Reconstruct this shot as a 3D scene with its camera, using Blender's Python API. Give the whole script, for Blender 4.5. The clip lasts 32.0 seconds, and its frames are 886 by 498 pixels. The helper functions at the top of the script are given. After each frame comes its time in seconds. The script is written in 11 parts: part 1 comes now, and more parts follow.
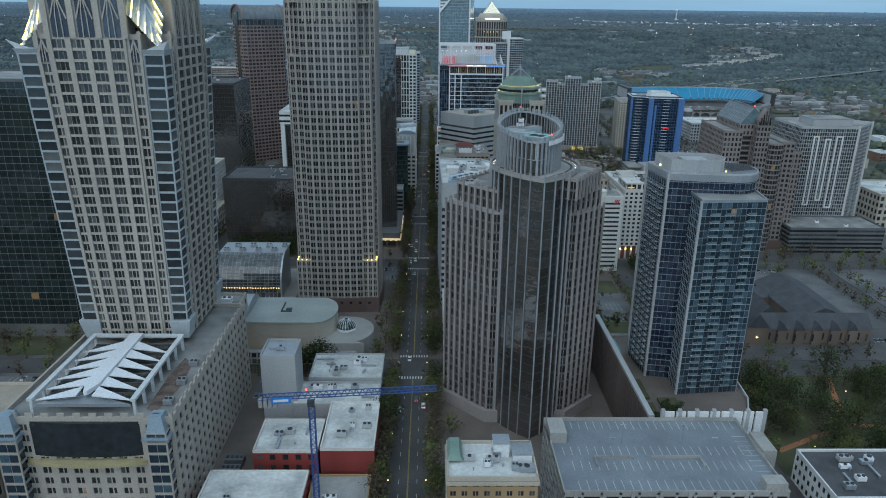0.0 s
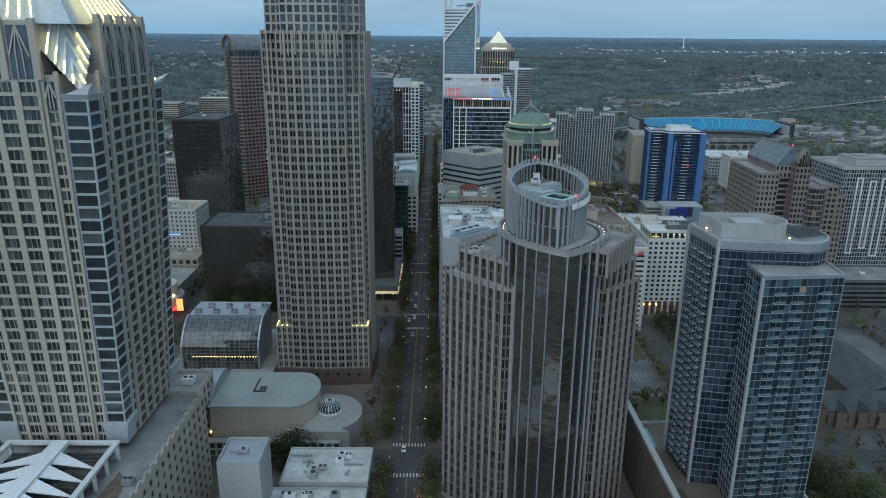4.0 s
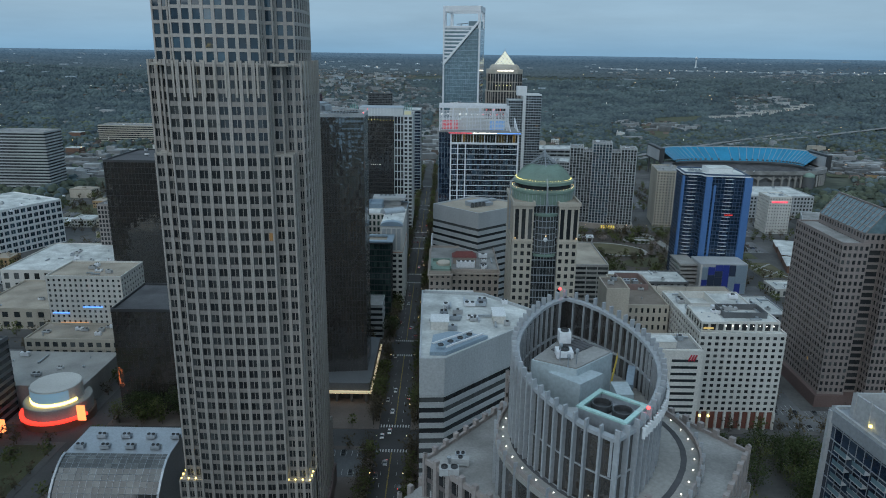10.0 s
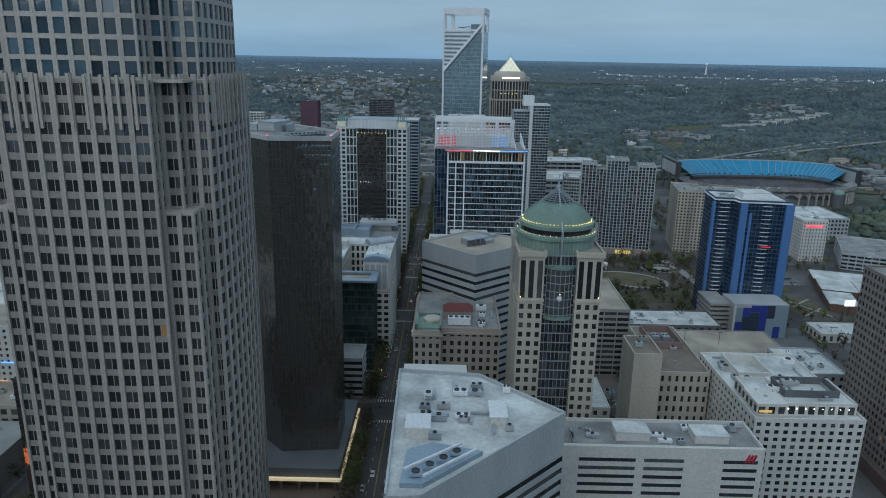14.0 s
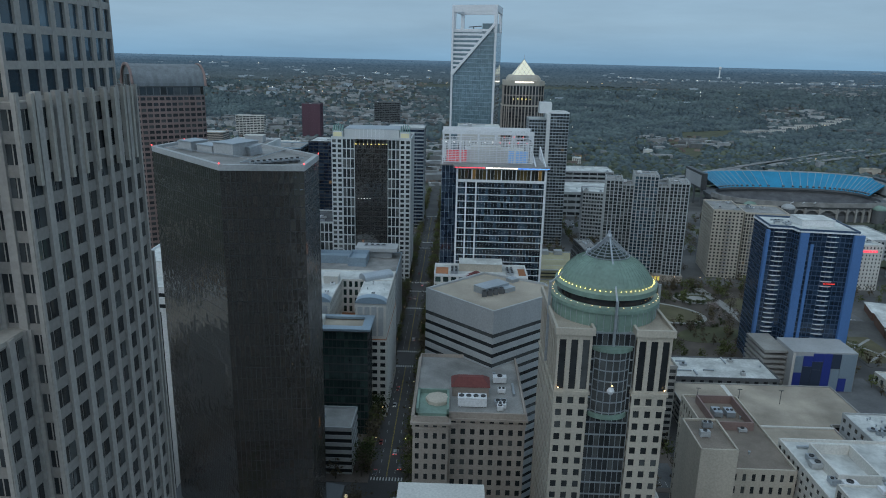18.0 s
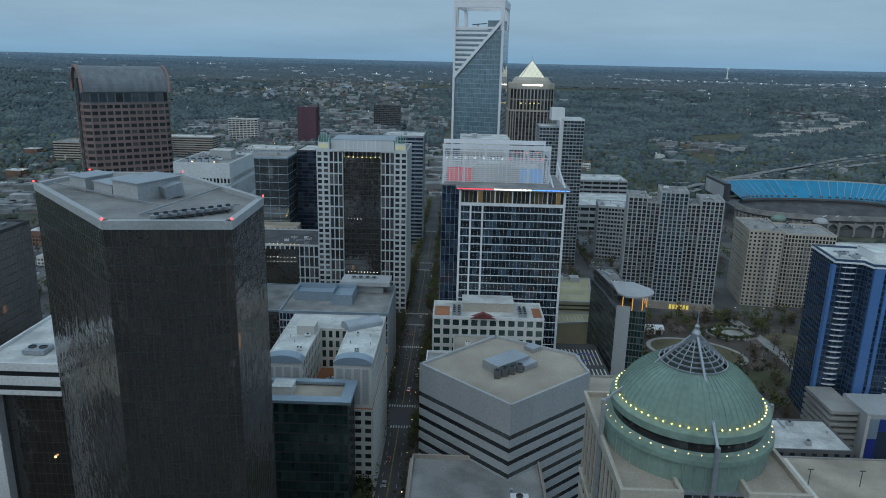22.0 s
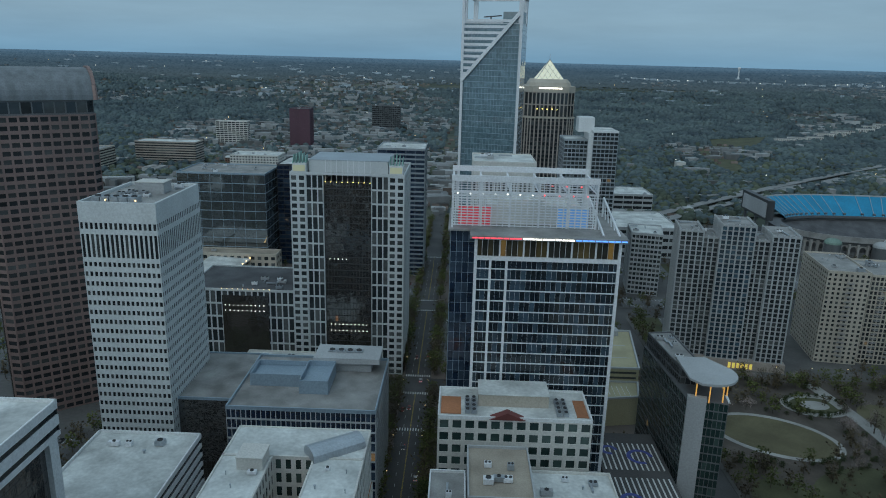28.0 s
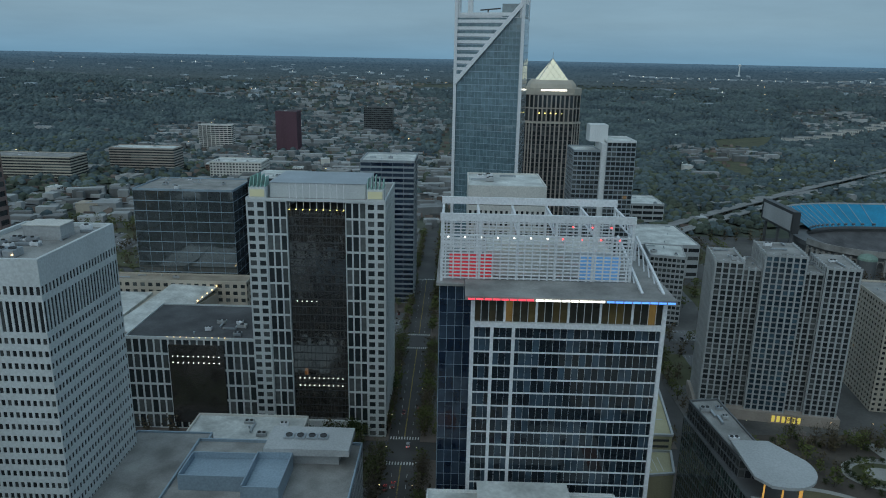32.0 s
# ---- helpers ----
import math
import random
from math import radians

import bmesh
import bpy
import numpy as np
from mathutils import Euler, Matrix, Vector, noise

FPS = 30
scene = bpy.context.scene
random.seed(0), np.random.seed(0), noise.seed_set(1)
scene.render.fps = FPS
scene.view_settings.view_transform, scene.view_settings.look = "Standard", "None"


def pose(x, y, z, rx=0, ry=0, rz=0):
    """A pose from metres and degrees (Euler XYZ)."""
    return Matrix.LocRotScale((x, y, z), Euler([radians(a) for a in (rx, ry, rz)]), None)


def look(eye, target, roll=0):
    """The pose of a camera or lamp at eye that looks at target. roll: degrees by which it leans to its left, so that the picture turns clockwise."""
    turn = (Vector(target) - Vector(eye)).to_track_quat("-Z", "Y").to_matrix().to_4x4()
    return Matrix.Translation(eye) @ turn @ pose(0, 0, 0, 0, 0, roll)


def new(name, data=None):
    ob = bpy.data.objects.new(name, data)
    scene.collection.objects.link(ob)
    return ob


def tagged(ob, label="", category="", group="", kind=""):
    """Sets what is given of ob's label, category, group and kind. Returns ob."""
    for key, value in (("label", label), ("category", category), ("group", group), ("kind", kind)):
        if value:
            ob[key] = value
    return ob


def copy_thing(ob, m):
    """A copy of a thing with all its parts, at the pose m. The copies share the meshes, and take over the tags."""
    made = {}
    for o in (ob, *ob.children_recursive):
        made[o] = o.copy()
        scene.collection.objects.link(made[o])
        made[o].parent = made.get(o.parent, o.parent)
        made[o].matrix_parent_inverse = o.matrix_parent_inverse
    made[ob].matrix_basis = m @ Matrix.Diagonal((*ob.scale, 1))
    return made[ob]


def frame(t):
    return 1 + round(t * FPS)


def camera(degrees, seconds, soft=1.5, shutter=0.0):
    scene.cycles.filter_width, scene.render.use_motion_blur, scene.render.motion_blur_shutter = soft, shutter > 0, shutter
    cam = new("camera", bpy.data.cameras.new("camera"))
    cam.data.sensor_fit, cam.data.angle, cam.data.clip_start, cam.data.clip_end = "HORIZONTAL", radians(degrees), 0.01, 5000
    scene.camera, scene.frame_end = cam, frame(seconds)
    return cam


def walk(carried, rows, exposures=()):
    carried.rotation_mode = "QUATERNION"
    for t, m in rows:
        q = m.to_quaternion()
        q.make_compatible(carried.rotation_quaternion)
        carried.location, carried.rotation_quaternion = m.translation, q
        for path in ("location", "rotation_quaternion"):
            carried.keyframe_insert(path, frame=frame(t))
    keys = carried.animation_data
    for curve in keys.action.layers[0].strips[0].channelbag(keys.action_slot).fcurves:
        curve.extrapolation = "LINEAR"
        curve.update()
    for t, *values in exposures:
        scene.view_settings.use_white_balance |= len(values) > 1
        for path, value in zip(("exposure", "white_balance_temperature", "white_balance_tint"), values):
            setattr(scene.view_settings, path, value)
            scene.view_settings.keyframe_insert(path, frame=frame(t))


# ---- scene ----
cam = camera(65.0, 32.0, soft=1.0)
METRES, EYE, TILT, LEAN, TURN = 578.0, 177.5, 0.0, 0.0, -1.2
ROWS = [
    (0.0, 0.0, 0.0, 0.0, 0.24, -19.11, -0.68),
    (0.5, 0.0002, 0.0073, 0.0002, 0.3, -18.84, -0.69),
    (1.0, 0.0005, 0.0168, 0.0005, 0.45, -18.59, -0.7),
    (1.5, 0.001, 0.0276, 0.0007, 0.54, -18.27, -0.65),
    (2.0, 0.0014, 0.0401, 0.001, 0.6, -17.99, -0.61),
    (2.5, 0.002, 0.0537, 0.0013, 0.64, -17.7, -0.57),
    (3.0, 0.0027, 0.0683, 0.0016, 0.68, -17.42, -0.54),
    (3.5, 0.0036, 0.0835, 0.0018, 0.72, -17.18, -0.52),
    (5.5, 0.0079, 0.1486, 0.0035, 0.87, -16.51, -0.53),
    (6.0, 0.0093, 0.1653, 0.004, 0.93, -16.37, -0.53),
    (6.5, 0.0106, 0.1819, 0.0047, 0.98, -16.25, -0.58),
    (7.0, 0.012, 0.1988, 0.0054, 1.05, -16.15, -0.59),
    (7.5, 0.0133, 0.2157, 0.006, 1.09, -16.04, -0.61),
    (8.0, 0.0146, 0.2325, 0.0071, 1.15, -15.96, -0.64),
    (8.5, 0.016, 0.2495, 0.008, 1.21, -15.89, -0.67),
    (9.0, 0.0173, 0.2661, 0.0093, 1.26, -15.81, -0.71),
    (9.5, 0.0187, 0.2828, 0.0105, 1.33, -15.76, -0.77),
    (10.0, 0.02, 0.2996, 0.0113, 1.39, -15.68, -0.79),
    (10.5, 0.0214, 0.3161, 0.0123, 1.45, -15.63, -0.83),
    (11.0, 0.0228, 0.3324, 0.0127, 1.51, -15.58, -0.87),
    (11.5, 0.0241, 0.3489, 0.0129, 1.55, -15.51, -0.88),
    (12.0, 0.0254, 0.3653, 0.0131, 1.62, -15.46, -0.89),
    (12.5, 0.0267, 0.3817, 0.0133, 1.68, -15.43, -0.92),
    (13.0, 0.0278, 0.3981, 0.0135, 1.75, -15.39, -0.97),
    (13.5, 0.0286, 0.4145, 0.0136, 1.8, -15.36, -1.01),
    (14.0, 0.0292, 0.4307, 0.0137, 1.88, -15.32, -1.06),
    (14.5, 0.0293, 0.4471, 0.0139, 1.94, -15.3, -1.12),
    (16.5, 0.0266, 0.5102, 0.0144, 2.29, -15.21, -1.31),
    (17.0, 0.0256, 0.526, 0.0144, 2.34, -15.19, -1.3),
    (17.5, 0.0245, 0.5415, 0.0145, 2.43, -15.18, -1.3),
    (18.0, 0.023, 0.5574, 0.0146, 2.47, -15.19, -1.33),
    (18.5, 0.0215, 0.5733, 0.0146, 2.5, -15.2, -1.29),
    (19.0, 0.0203, 0.5891, 0.0148, 2.5, -15.22, -1.29),
    (19.5, 0.0199, 0.6052, 0.0148, 2.51, -15.23, -1.22),
    (20.0, 0.0193, 0.6209, 0.0149, 2.48, -15.22, -1.19),
    (20.5, 0.0192, 0.6368, 0.015, 2.49, -15.19, -1.2),
    (21.0, 0.0195, 0.6528, 0.0149, 2.54, -15.16, -1.23),
    (21.5, 0.0193, 0.6686, 0.015, 2.59, -15.14, -1.29),
    (22.0, 0.0191, 0.6843, 0.0152, 2.63, -15.13, -1.29),
    (22.5, 0.0187, 0.6999, 0.0153, 2.65, -15.12, -1.34),
    (23.0, 0.0181, 0.7155, 0.0155, 2.68, -15.12, -1.35),
    (23.5, 0.0173, 0.7313, 0.0154, 2.7, -15.1, -1.36),
    (24.0, 0.0166, 0.7467, 0.0157, 2.7, -15.12, -1.32),
    (24.5, 0.0163, 0.7624, 0.0159, 2.69, -15.14, -1.29),
    (25.0, 0.0159, 0.7778, 0.0159, 2.74, -15.12, -1.37),
    (25.5, 0.0147, 0.7932, 0.0161, 2.82, -15.11, -1.51),
    (27.5, 0.0058, 0.8563, 0.0164, 2.85, -15.25, -1.57),
    (28.0, 0.0045, 0.8722, 0.0165, 2.74, -15.26, -1.45),
    (28.5, 0.0036, 0.8879, 0.0167, 2.65, -15.25, -1.33),
    (29.0, 0.0031, 0.9037, 0.0168, 2.57, -15.25, -1.26),
    (29.5, 0.003, 0.9196, 0.0169, 2.53, -15.24, -1.19),
    (30.0, 0.0031, 0.9355, 0.0171, 2.48, -15.23, -1.13),
    (30.5, 0.0032, 0.9514, 0.0172, 2.45, -15.24, -1.09),
    (31.0, 0.0035, 0.9672, 0.0173, 2.41, -15.26, -1.07),
    (31.5, 0.0039, 0.9828, 0.0176, 2.39, -15.31, -1.06),
    (32.0, 0.0044, 0.9975, 0.0179, 2.37, -15.35, -1.09),
]
walk(cam, [(t, pose(0, 0, EYE, TILT, LEAN, TURN) @ pose(METRES * x, METRES * y, METRES * z, 90 + pitch, roll, yaw)) for t, x, y, z, yaw, pitch, roll in ROWS],
     [(0, 0.37, 6450, 9), (6, 0.29, 6480, 9), (9, 0.20, 6500, 9), (14, 0.09, 6500, 10), (20, 0.09, 6480, 10), (24, 0.0, 6450, 8), (28, -0.12, 6430, 5), (32, -0.22, 6480, 4)])


# ---------------------------------------------------------------- sky and light
world = bpy.data.worlds.new("overcast_dusk")
scene.world = world
world.use_nodes = True
wn, wl = world.node_tree.nodes, world.node_tree.links
wn.clear()
w_out = wn.new("ShaderNodeOutputWorld")
w_bg = wn.new("ShaderNodeBackground")
w_sky = wn.new("ShaderNodeTexSky")
w_sky.sky_type, w_sky.sun_disc = "NISHITA", False
w_sky.sun_elevation, w_sky.sun_rotation = radians(37), radians(206)
w_sky.air_density, w_sky.dust_density, w_sky.ozone_density = 1.0, 2.0, 2.0
w_tc = wn.new("ShaderNodeTexCoord")
w_sep = wn.new("ShaderNodeSeparateXYZ")
w_map = wn.new("ShaderNodeMapping")
w_map.inputs["Scale"].default_value = (1.0, 1.0, 7.0)
w_n1 = wn.new("ShaderNodeTexNoise")
w_n1.inputs["Scale"].default_value, w_n1.inputs["Detail"].default_value, w_n1.inputs["Roughness"].default_value = 2.4, 7.0, 0.6
w_cloud = wn.new("ShaderNodeValToRGB")
w_cloud.color_ramp.elements[0].position, w_cloud.color_ramp.elements[0].color = 0.28, (0.128, 0.188, 0.250, 1)
w_cloud.color_ramp.elements[1].position, w_cloud.color_ramp.elements[1].color = 0.74, (0.172, 0.250, 0.326, 1)
w_grad = wn.new("ShaderNodeValToRGB")
w_grad.color_ramp.elements[0].position, w_grad.color_ramp.elements[0].color = 0.0, (0.62, 0.80, 0.90, 1)
w_grad.color_ramp.elements[1].position, w_grad.color_ramp.elements[1].color = 0.85, (1.25, 1.20, 1.15, 1)
for w_pos, w_col in ((0.05, (0.80, 0.86, 0.88)), (0.16, (0.76, 0.78, 0.79)), (0.40, (0.85, 0.84, 0.82))):
    w_el = w_grad.color_ramp.elements.new(w_pos)
    w_el.color = (*w_col, 1)
w_mul = wn.new("ShaderNodeMix")
w_mul.data_type, w_mul.blend_type = "RGBA", "MULTIPLY"
w_mul.inputs[0].default_value = 1.0
w_skys = wn.new("ShaderNodeVectorMath")
w_skys.operation = "SCALE"
w_skys.inputs["Scale"].default_value = 0.05
w_mix = wn.new("ShaderNodeMix")
w_mix.data_type = "RGBA"
w_mix.inputs[0].default_value = 0.9
wl.new(w_tc.outputs["Generated"], w_map.inputs["Vector"])
wl.new(w_map.outputs[0], w_n1.inputs["Vector"])
wl.new(w_n1.outputs["Fac"], w_cloud.inputs["Fac"])
wl.new(w_tc.outputs["Generated"], w_sep.inputs[0])
wl.new(w_sep.outputs["Z"], w_grad.inputs["Fac"])
wl.new(w_cloud.outputs["Color"], w_mul.inputs[6])
wl.new(w_grad.outputs["Color"], w_mul.inputs[7])
wl.new(w_sky.outputs[0], w_skys.inputs[0])
wl.new(w_skys.outputs[0], w_mix.inputs[6])
wl.new(w_mul.outputs[2], w_mix.inputs[7])
wl.new(w_mix.outputs[2], w_bg.inputs["Color"])
w_bg.inputs["Strength"].default_value = 2.2
wl.new(w_bg.outputs[0], w_out.inputs["Surface"])

sun = new("sun", bpy.data.lights.new("sun", "SUN"))
sun.data.energy, sun.data.angle, sun.data.color = 0.75, radians(70), (0.87, 0.96, 1.0)
sun.matrix_basis = look((-250, -500, 430), (0, 0, 0))


# ---------------------------------------------------------------- materials
def shader(name):
    m = bpy.data.materials.new(name)
    m.use_nodes = True
    return m, m.node_tree.nodes, m.node_tree.links, m.node_tree.nodes["Principled BSDF"]


def random_value(nodes, links):
    """A random number for each object and each loose piece of a joined mesh."""
    info, geo, add = nodes.new("ShaderNodeObjectInfo"), nodes.new("ShaderNodeNewGeometry"), nodes.new("ShaderNodeMath")
    links.new(info.outputs["Random"], add.inputs[0])
    links.new(geo.outputs["Random Per Island"], add.inputs[1])
    fract = nodes.new("ShaderNodeMath")
    fract.operation = "FRACT"
    links.new(add.outputs[0], fract.inputs[0])
    return fract.outputs[0]


def ramp(nodes, stops):
    r = nodes.new("ShaderNodeValToRGB")
    els = r.color_ramp.elements
    while len(els) < len(stops):
        els.new(0.5)
    for e, (p, c) in zip(els, stops):
        e.position, e.color = p, (*c, 1)
    return r


def mix_color(nodes, links, kind, fac, a, b):
    n = nodes.new("ShaderNodeMix")
    n.data_type, n.blend_type = "RGBA", kind
    for sock, v in ((n.inputs[0], fac), (n.inputs[6], a), (n.inputs[7], b)):
        if isinstance(v, (int, float)):
            sock.default_value = v
        elif isinstance(v, tuple):
            sock.default_value = (*v, 1)
        else:
            links.new(v, sock)
    return n.outputs[2]


def solid(name, color, rough=0.8, spread=0.22, big=0.06, fine=1.5, bump=0.15, metal=0.0, streak=True, pieces=0.0):
    """Stone, concrete, paint or membrane: broad stains, fine grain, vertical weather streaks and a slight relief."""
    m, nodes, links, bsdf = shader(name)
    tc = nodes.new("ShaderNodeTexCoord")
    n1, n2 = nodes.new("ShaderNodeTexNoise"), nodes.new("ShaderNodeTexNoise")
    n1.inputs["Scale"].default_value, n1.inputs["Detail"].default_value = big, 5
    n2.inputs["Scale"].default_value, n2.inputs["Detail"].default_value = fine, 4
    mp = nodes.new("ShaderNodeMapping")
    mp.inputs["Scale"].default_value = (1, 1, 0.18 if streak else 1)
    links.new(tc.outputs["Object"], mp.inputs["Vector"])
    links.new(mp.outputs[0], n1.inputs["Vector"])
    links.new(tc.outputs["Object"], n2.inputs["Vector"])
    lo, hi = tuple(c * (1 - spread) for c in color), tuple(min(1, c * (1 + spread)) for c in color)
    r = ramp(nodes, [(0.3, lo), (0.7, hi)])
    links.new(n1.outputs["Fac"], r.inputs["Fac"])
    g = ramp(nodes, [(0.3, (0.86, 0.86, 0.86)), (0.7, (1.1, 1.1, 1.1))])
    links.new(n2.outputs["Fac"], g.inputs["Fac"])
    col = mix_color(nodes, links, "MULTIPLY", 1.0, r.outputs[0], g.outputs[0])
    if pieces:
        pr = ramp(nodes, [(0, (1 - pieces,) * 3), (1, (1 + pieces,) * 3)])
        links.new(random_value(nodes, links), pr.inputs["Fac"])
        col = mix_color(nodes, links, "MULTIPLY", 1.0, col, pr.outputs[0])
    links.new(col, bsdf.inputs["Base Color"])
    bsdf.inputs["Roughness"].default_value, bsdf.inputs["Metallic"].default_value = rough, metal
    if bump:
        b = nodes.new("ShaderNodeBump")
        b.inputs["Strength"].default_value, b.inputs["Distance"].default_value = bump, 0.05
        links.new(n2.outputs["Fac"], b.inputs["Height"])
        links.new(b.outputs[0], bsdf.inputs["Normal"])
    return m


def pane(name, dark, light, rough=0.06, lit=0.0015, wave=0.02, power=0.12, spec=0.6, warm=(1.0, 0.62, 0.25), tilt=0.02, ior=1.5):
    """Window glass before dim rooms: a dark gloss, blinds here and there, now and then a lamp left on."""
    m, nodes, links, bsdf = shader(name)
    rnd = random_value(nodes, links)
    r = ramp(nodes, [(0.0, dark), (0.55, dark), (0.8, tuple((a + b) / 2 for a, b in zip(dark, light))), (1.0, light)])
    links.new(rnd, r.inputs["Fac"])
    tc, n1 = nodes.new("ShaderNodeTexCoord"), nodes.new("ShaderNodeTexNoise")
    n1.inputs["Scale"].default_value, n1.inputs["Detail"].default_value = 0.35, 3
    links.new(tc.outputs["Object"], n1.inputs["Vector"])
    g = ramp(nodes, [(0.3, (0.75, 0.75, 0.75)), (0.7, (1.25, 1.25, 1.25))])
    links.new(n1.outputs["Fac"], g.inputs["Fac"])
    links.new(mix_color(nodes, links, "MULTIPLY", 1.0, r.outputs[0], g.outputs[0]), bsdf.inputs["Base Color"])
    bsdf.inputs["Roughness"].default_value = rough
    bsdf.inputs["Specular IOR Level"].default_value = spec
    b = nodes.new("ShaderNodeBump")
    b.inputs["Strength"].default_value, b.inputs["Distance"].default_value = wave, 0.5
    links.new(n1.outputs["Fac"], b.inputs["Height"])
    white, mid, size_, tip, unit = nodes.new("ShaderNodeTexWhiteNoise"), nodes.new("ShaderNodeVectorMath"), nodes.new("ShaderNodeVectorMath"), nodes.new("ShaderNodeVectorMath"), nodes.new("ShaderNodeVectorMath")
    white.noise_dimensions = "1D"
    links.new(rnd, white.inputs["W"])
    mid.operation, size_.operation, tip.operation, unit.operation = "SUBTRACT", "SCALE", "ADD", "NORMALIZE"
    links.new(white.outputs["Color"], mid.inputs[0])
    mid.inputs[1].default_value = (0.5, 0.5, 0.5)
    links.new(mid.outputs[0], size_.inputs[0])
    size_.inputs["Scale"].default_value = tilt
    links.new(b.outputs[0], tip.inputs[0])
    links.new(size_.outputs[0], tip.inputs[1])
    links.new(tip.outputs[0], unit.inputs[0])
    links.new(unit.outputs[0], bsdf.inputs["Normal"])
    bsdf.inputs["IOR"].default_value = ior
    if lit:
        far = nodes.new("ShaderNodeMath")
        far.operation = "MULTIPLY"
        far.inputs[1].default_value = 7.31
        fr = nodes.new("ShaderNodeMath")
        fr.operation = "FRACT"
        links.new(rnd, far.inputs[0])
        links.new(far.outputs[0], fr.inputs[0])
        cmp_ = nodes.new("ShaderNodeMath")
        cmp_.operation = "LESS_THAN"
        cmp_.inputs[1].default_value = lit
        links.new(fr.outputs[0], cmp_.inputs[0])
        pw = nodes.new("ShaderNodeMath")
        pw.operation = "MULTIPLY"
        pw.inputs[1].default_value = power
        links.new(cmp_.outputs[0], pw.inputs[0])
        bsdf.inputs["Emission Color"].default_value = (*warm, 1)
        links.new(pw.outputs[0], bsdf.inputs["Emission Strength"])
    return m


def glow(name, color, power):
    m, nodes, links, bsdf = shader(name)
    bsdf.inputs["Base Color"].default_value = (*color, 1)
    bsdf.inputs["Emission Color"].default_value = (*color, 1)
    bsdf.inputs["Emission Strength"].default_value = power
    return m


def leafy(name, lo, hi):
    m, nodes, links, bsdf = shader(name)
    r = ramp(nodes, [(0.0, lo), (1.0, hi)])
    links.new(random_value(nodes, links), r.inputs["Fac"])
    tc, n1 = nodes.new("ShaderNodeTexCoord"), nodes.new("ShaderNodeTexNoise")
    n1.inputs["Scale"].default_value, n1.inputs["Detail"].default_value = 0.01, 4
    links.new(tc.outputs["Object"], n1.inputs["Vector"])
    g = ramp(nodes, [(0.3, (0.6, 0.62, 0.66)), (0.7, (1.3, 1.3, 1.2))])
    links.new(n1.outputs["Fac"], g.inputs["Fac"])
    links.new(mix_color(nodes, links, "MULTIPLY", 1.0, r.outputs[0], g.outputs[0]), bsdf.inputs["Base Color"])
    bsdf.inputs["Roughness"].default_value = 0.9
    bsdf.inputs["Specular IOR Level"].default_value = 0.15
    return m


STONE_LIGHT = solid("pale_granite", (0.43, 0.385, 0.335), 0.7, 0.14)
STONE_GREY = solid("grey_granite", (0.405, 0.365, 0.33), 0.65, 0.14)
STONE_MAUVE = solid("mauve_granite", (0.315, 0.28, 0.265), 0.65, 0.14)
STONE_BEIGE = solid("beige_limestone", (0.47, 0.42, 0.35), 0.75, 0.12)
STONE_OLD = solid("old_limestone", (0.36, 0.31, 0.27), 0.85, 0.2)
STONE_BROWN = solid("rose_brown_granite", (0.235, 0.160, 0.145), 0.55, 0.15)
STONE_TAUPE = solid("taupe_granite", (0.24, 0.20, 0.185), 0.55, 0.15)
BASE_GRANITE = solid("dark_red_granite", (0.155, 0.105, 0.095), 0.5, 0.2)
WHITE_PAINT = solid("white_precast", (0.72, 0.73, 0.73), 0.6, 0.08)
WHITE_WARM = solid("cream_precast", (0.62, 0.60, 0.56), 0.7, 0.1)
GREY_PRECAST = solid("grey_precast", (0.40, 0.41, 0.415), 0.7, 0.12)
GREY_DARK = solid("dark_grey_cladding", (0.12, 0.125, 0.13), 0.6, 0.2)
BRICK_TAN = solid("tan_brick_face", (0.36, 0.24, 0.13), 0.85, 0.2, fine=5)
BRICK_RED = solid("red_painted_brick", (0.25, 0.042, 0.036), 0.85, 0.2, fine=5)
BRICK_BROWN = solid("brown_brick_face", (0.19, 0.11, 0.08), 0.85, 0.25, fine=5)
CONCRETE = solid("weathered_concrete", (0.33, 0.32, 0.30), 0.9, 0.25)
CONCRETE_BLUE = solid("sealed_parking_deck", (0.20, 0.225, 0.25), 0.7, 0.2, streak=False)
ROOF_WHITE = solid("white_roof_membrane", (0.55, 0.56, 0.54), 0.85, 0.3, 0.09, 0.7, streak=False)
ROOF_GREY = solid("grey_roof_gravel", (0.27, 0.265, 0.255), 0.95, 0.35, 0.09, 2.0, streak=False)
ROOF_TAN = solid("tan_roof_gravel", (0.36, 0.31, 0.25), 0.95, 0.3, 0.06, 2.0, streak=False)
ROOF_BROWN = solid("brown_roof_gravel", (0.20, 0.165, 0.135), 0.95, 0.35, 0.08, 2.0, streak=False)
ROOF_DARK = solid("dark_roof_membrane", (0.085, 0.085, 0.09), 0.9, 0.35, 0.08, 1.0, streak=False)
ROOF_SLATE = solid("slate_roof", (0.10, 0.105, 0.115), 0.8, 0.2, 0.2, 2.0)
COPPER = solid("verdigris_copper", (0.185, 0.27, 0.225), 0.6, 0.18, 0.12, 1.0)
STEEL = solid("galvanised_steel", (0.42, 0.45, 0.48), 0.4, 0.12, metal=0.6, bump=0.05)
STEEL_BLUE = solid("blue_grey_metal", (0.30, 0.38, 0.45), 0.42, 0.12, metal=0.3, bump=0.05)
STEEL_WHITE = solid("white_coated_steel", (0.74, 0.75, 0.77), 0.45, 0.06, bump=0.03)
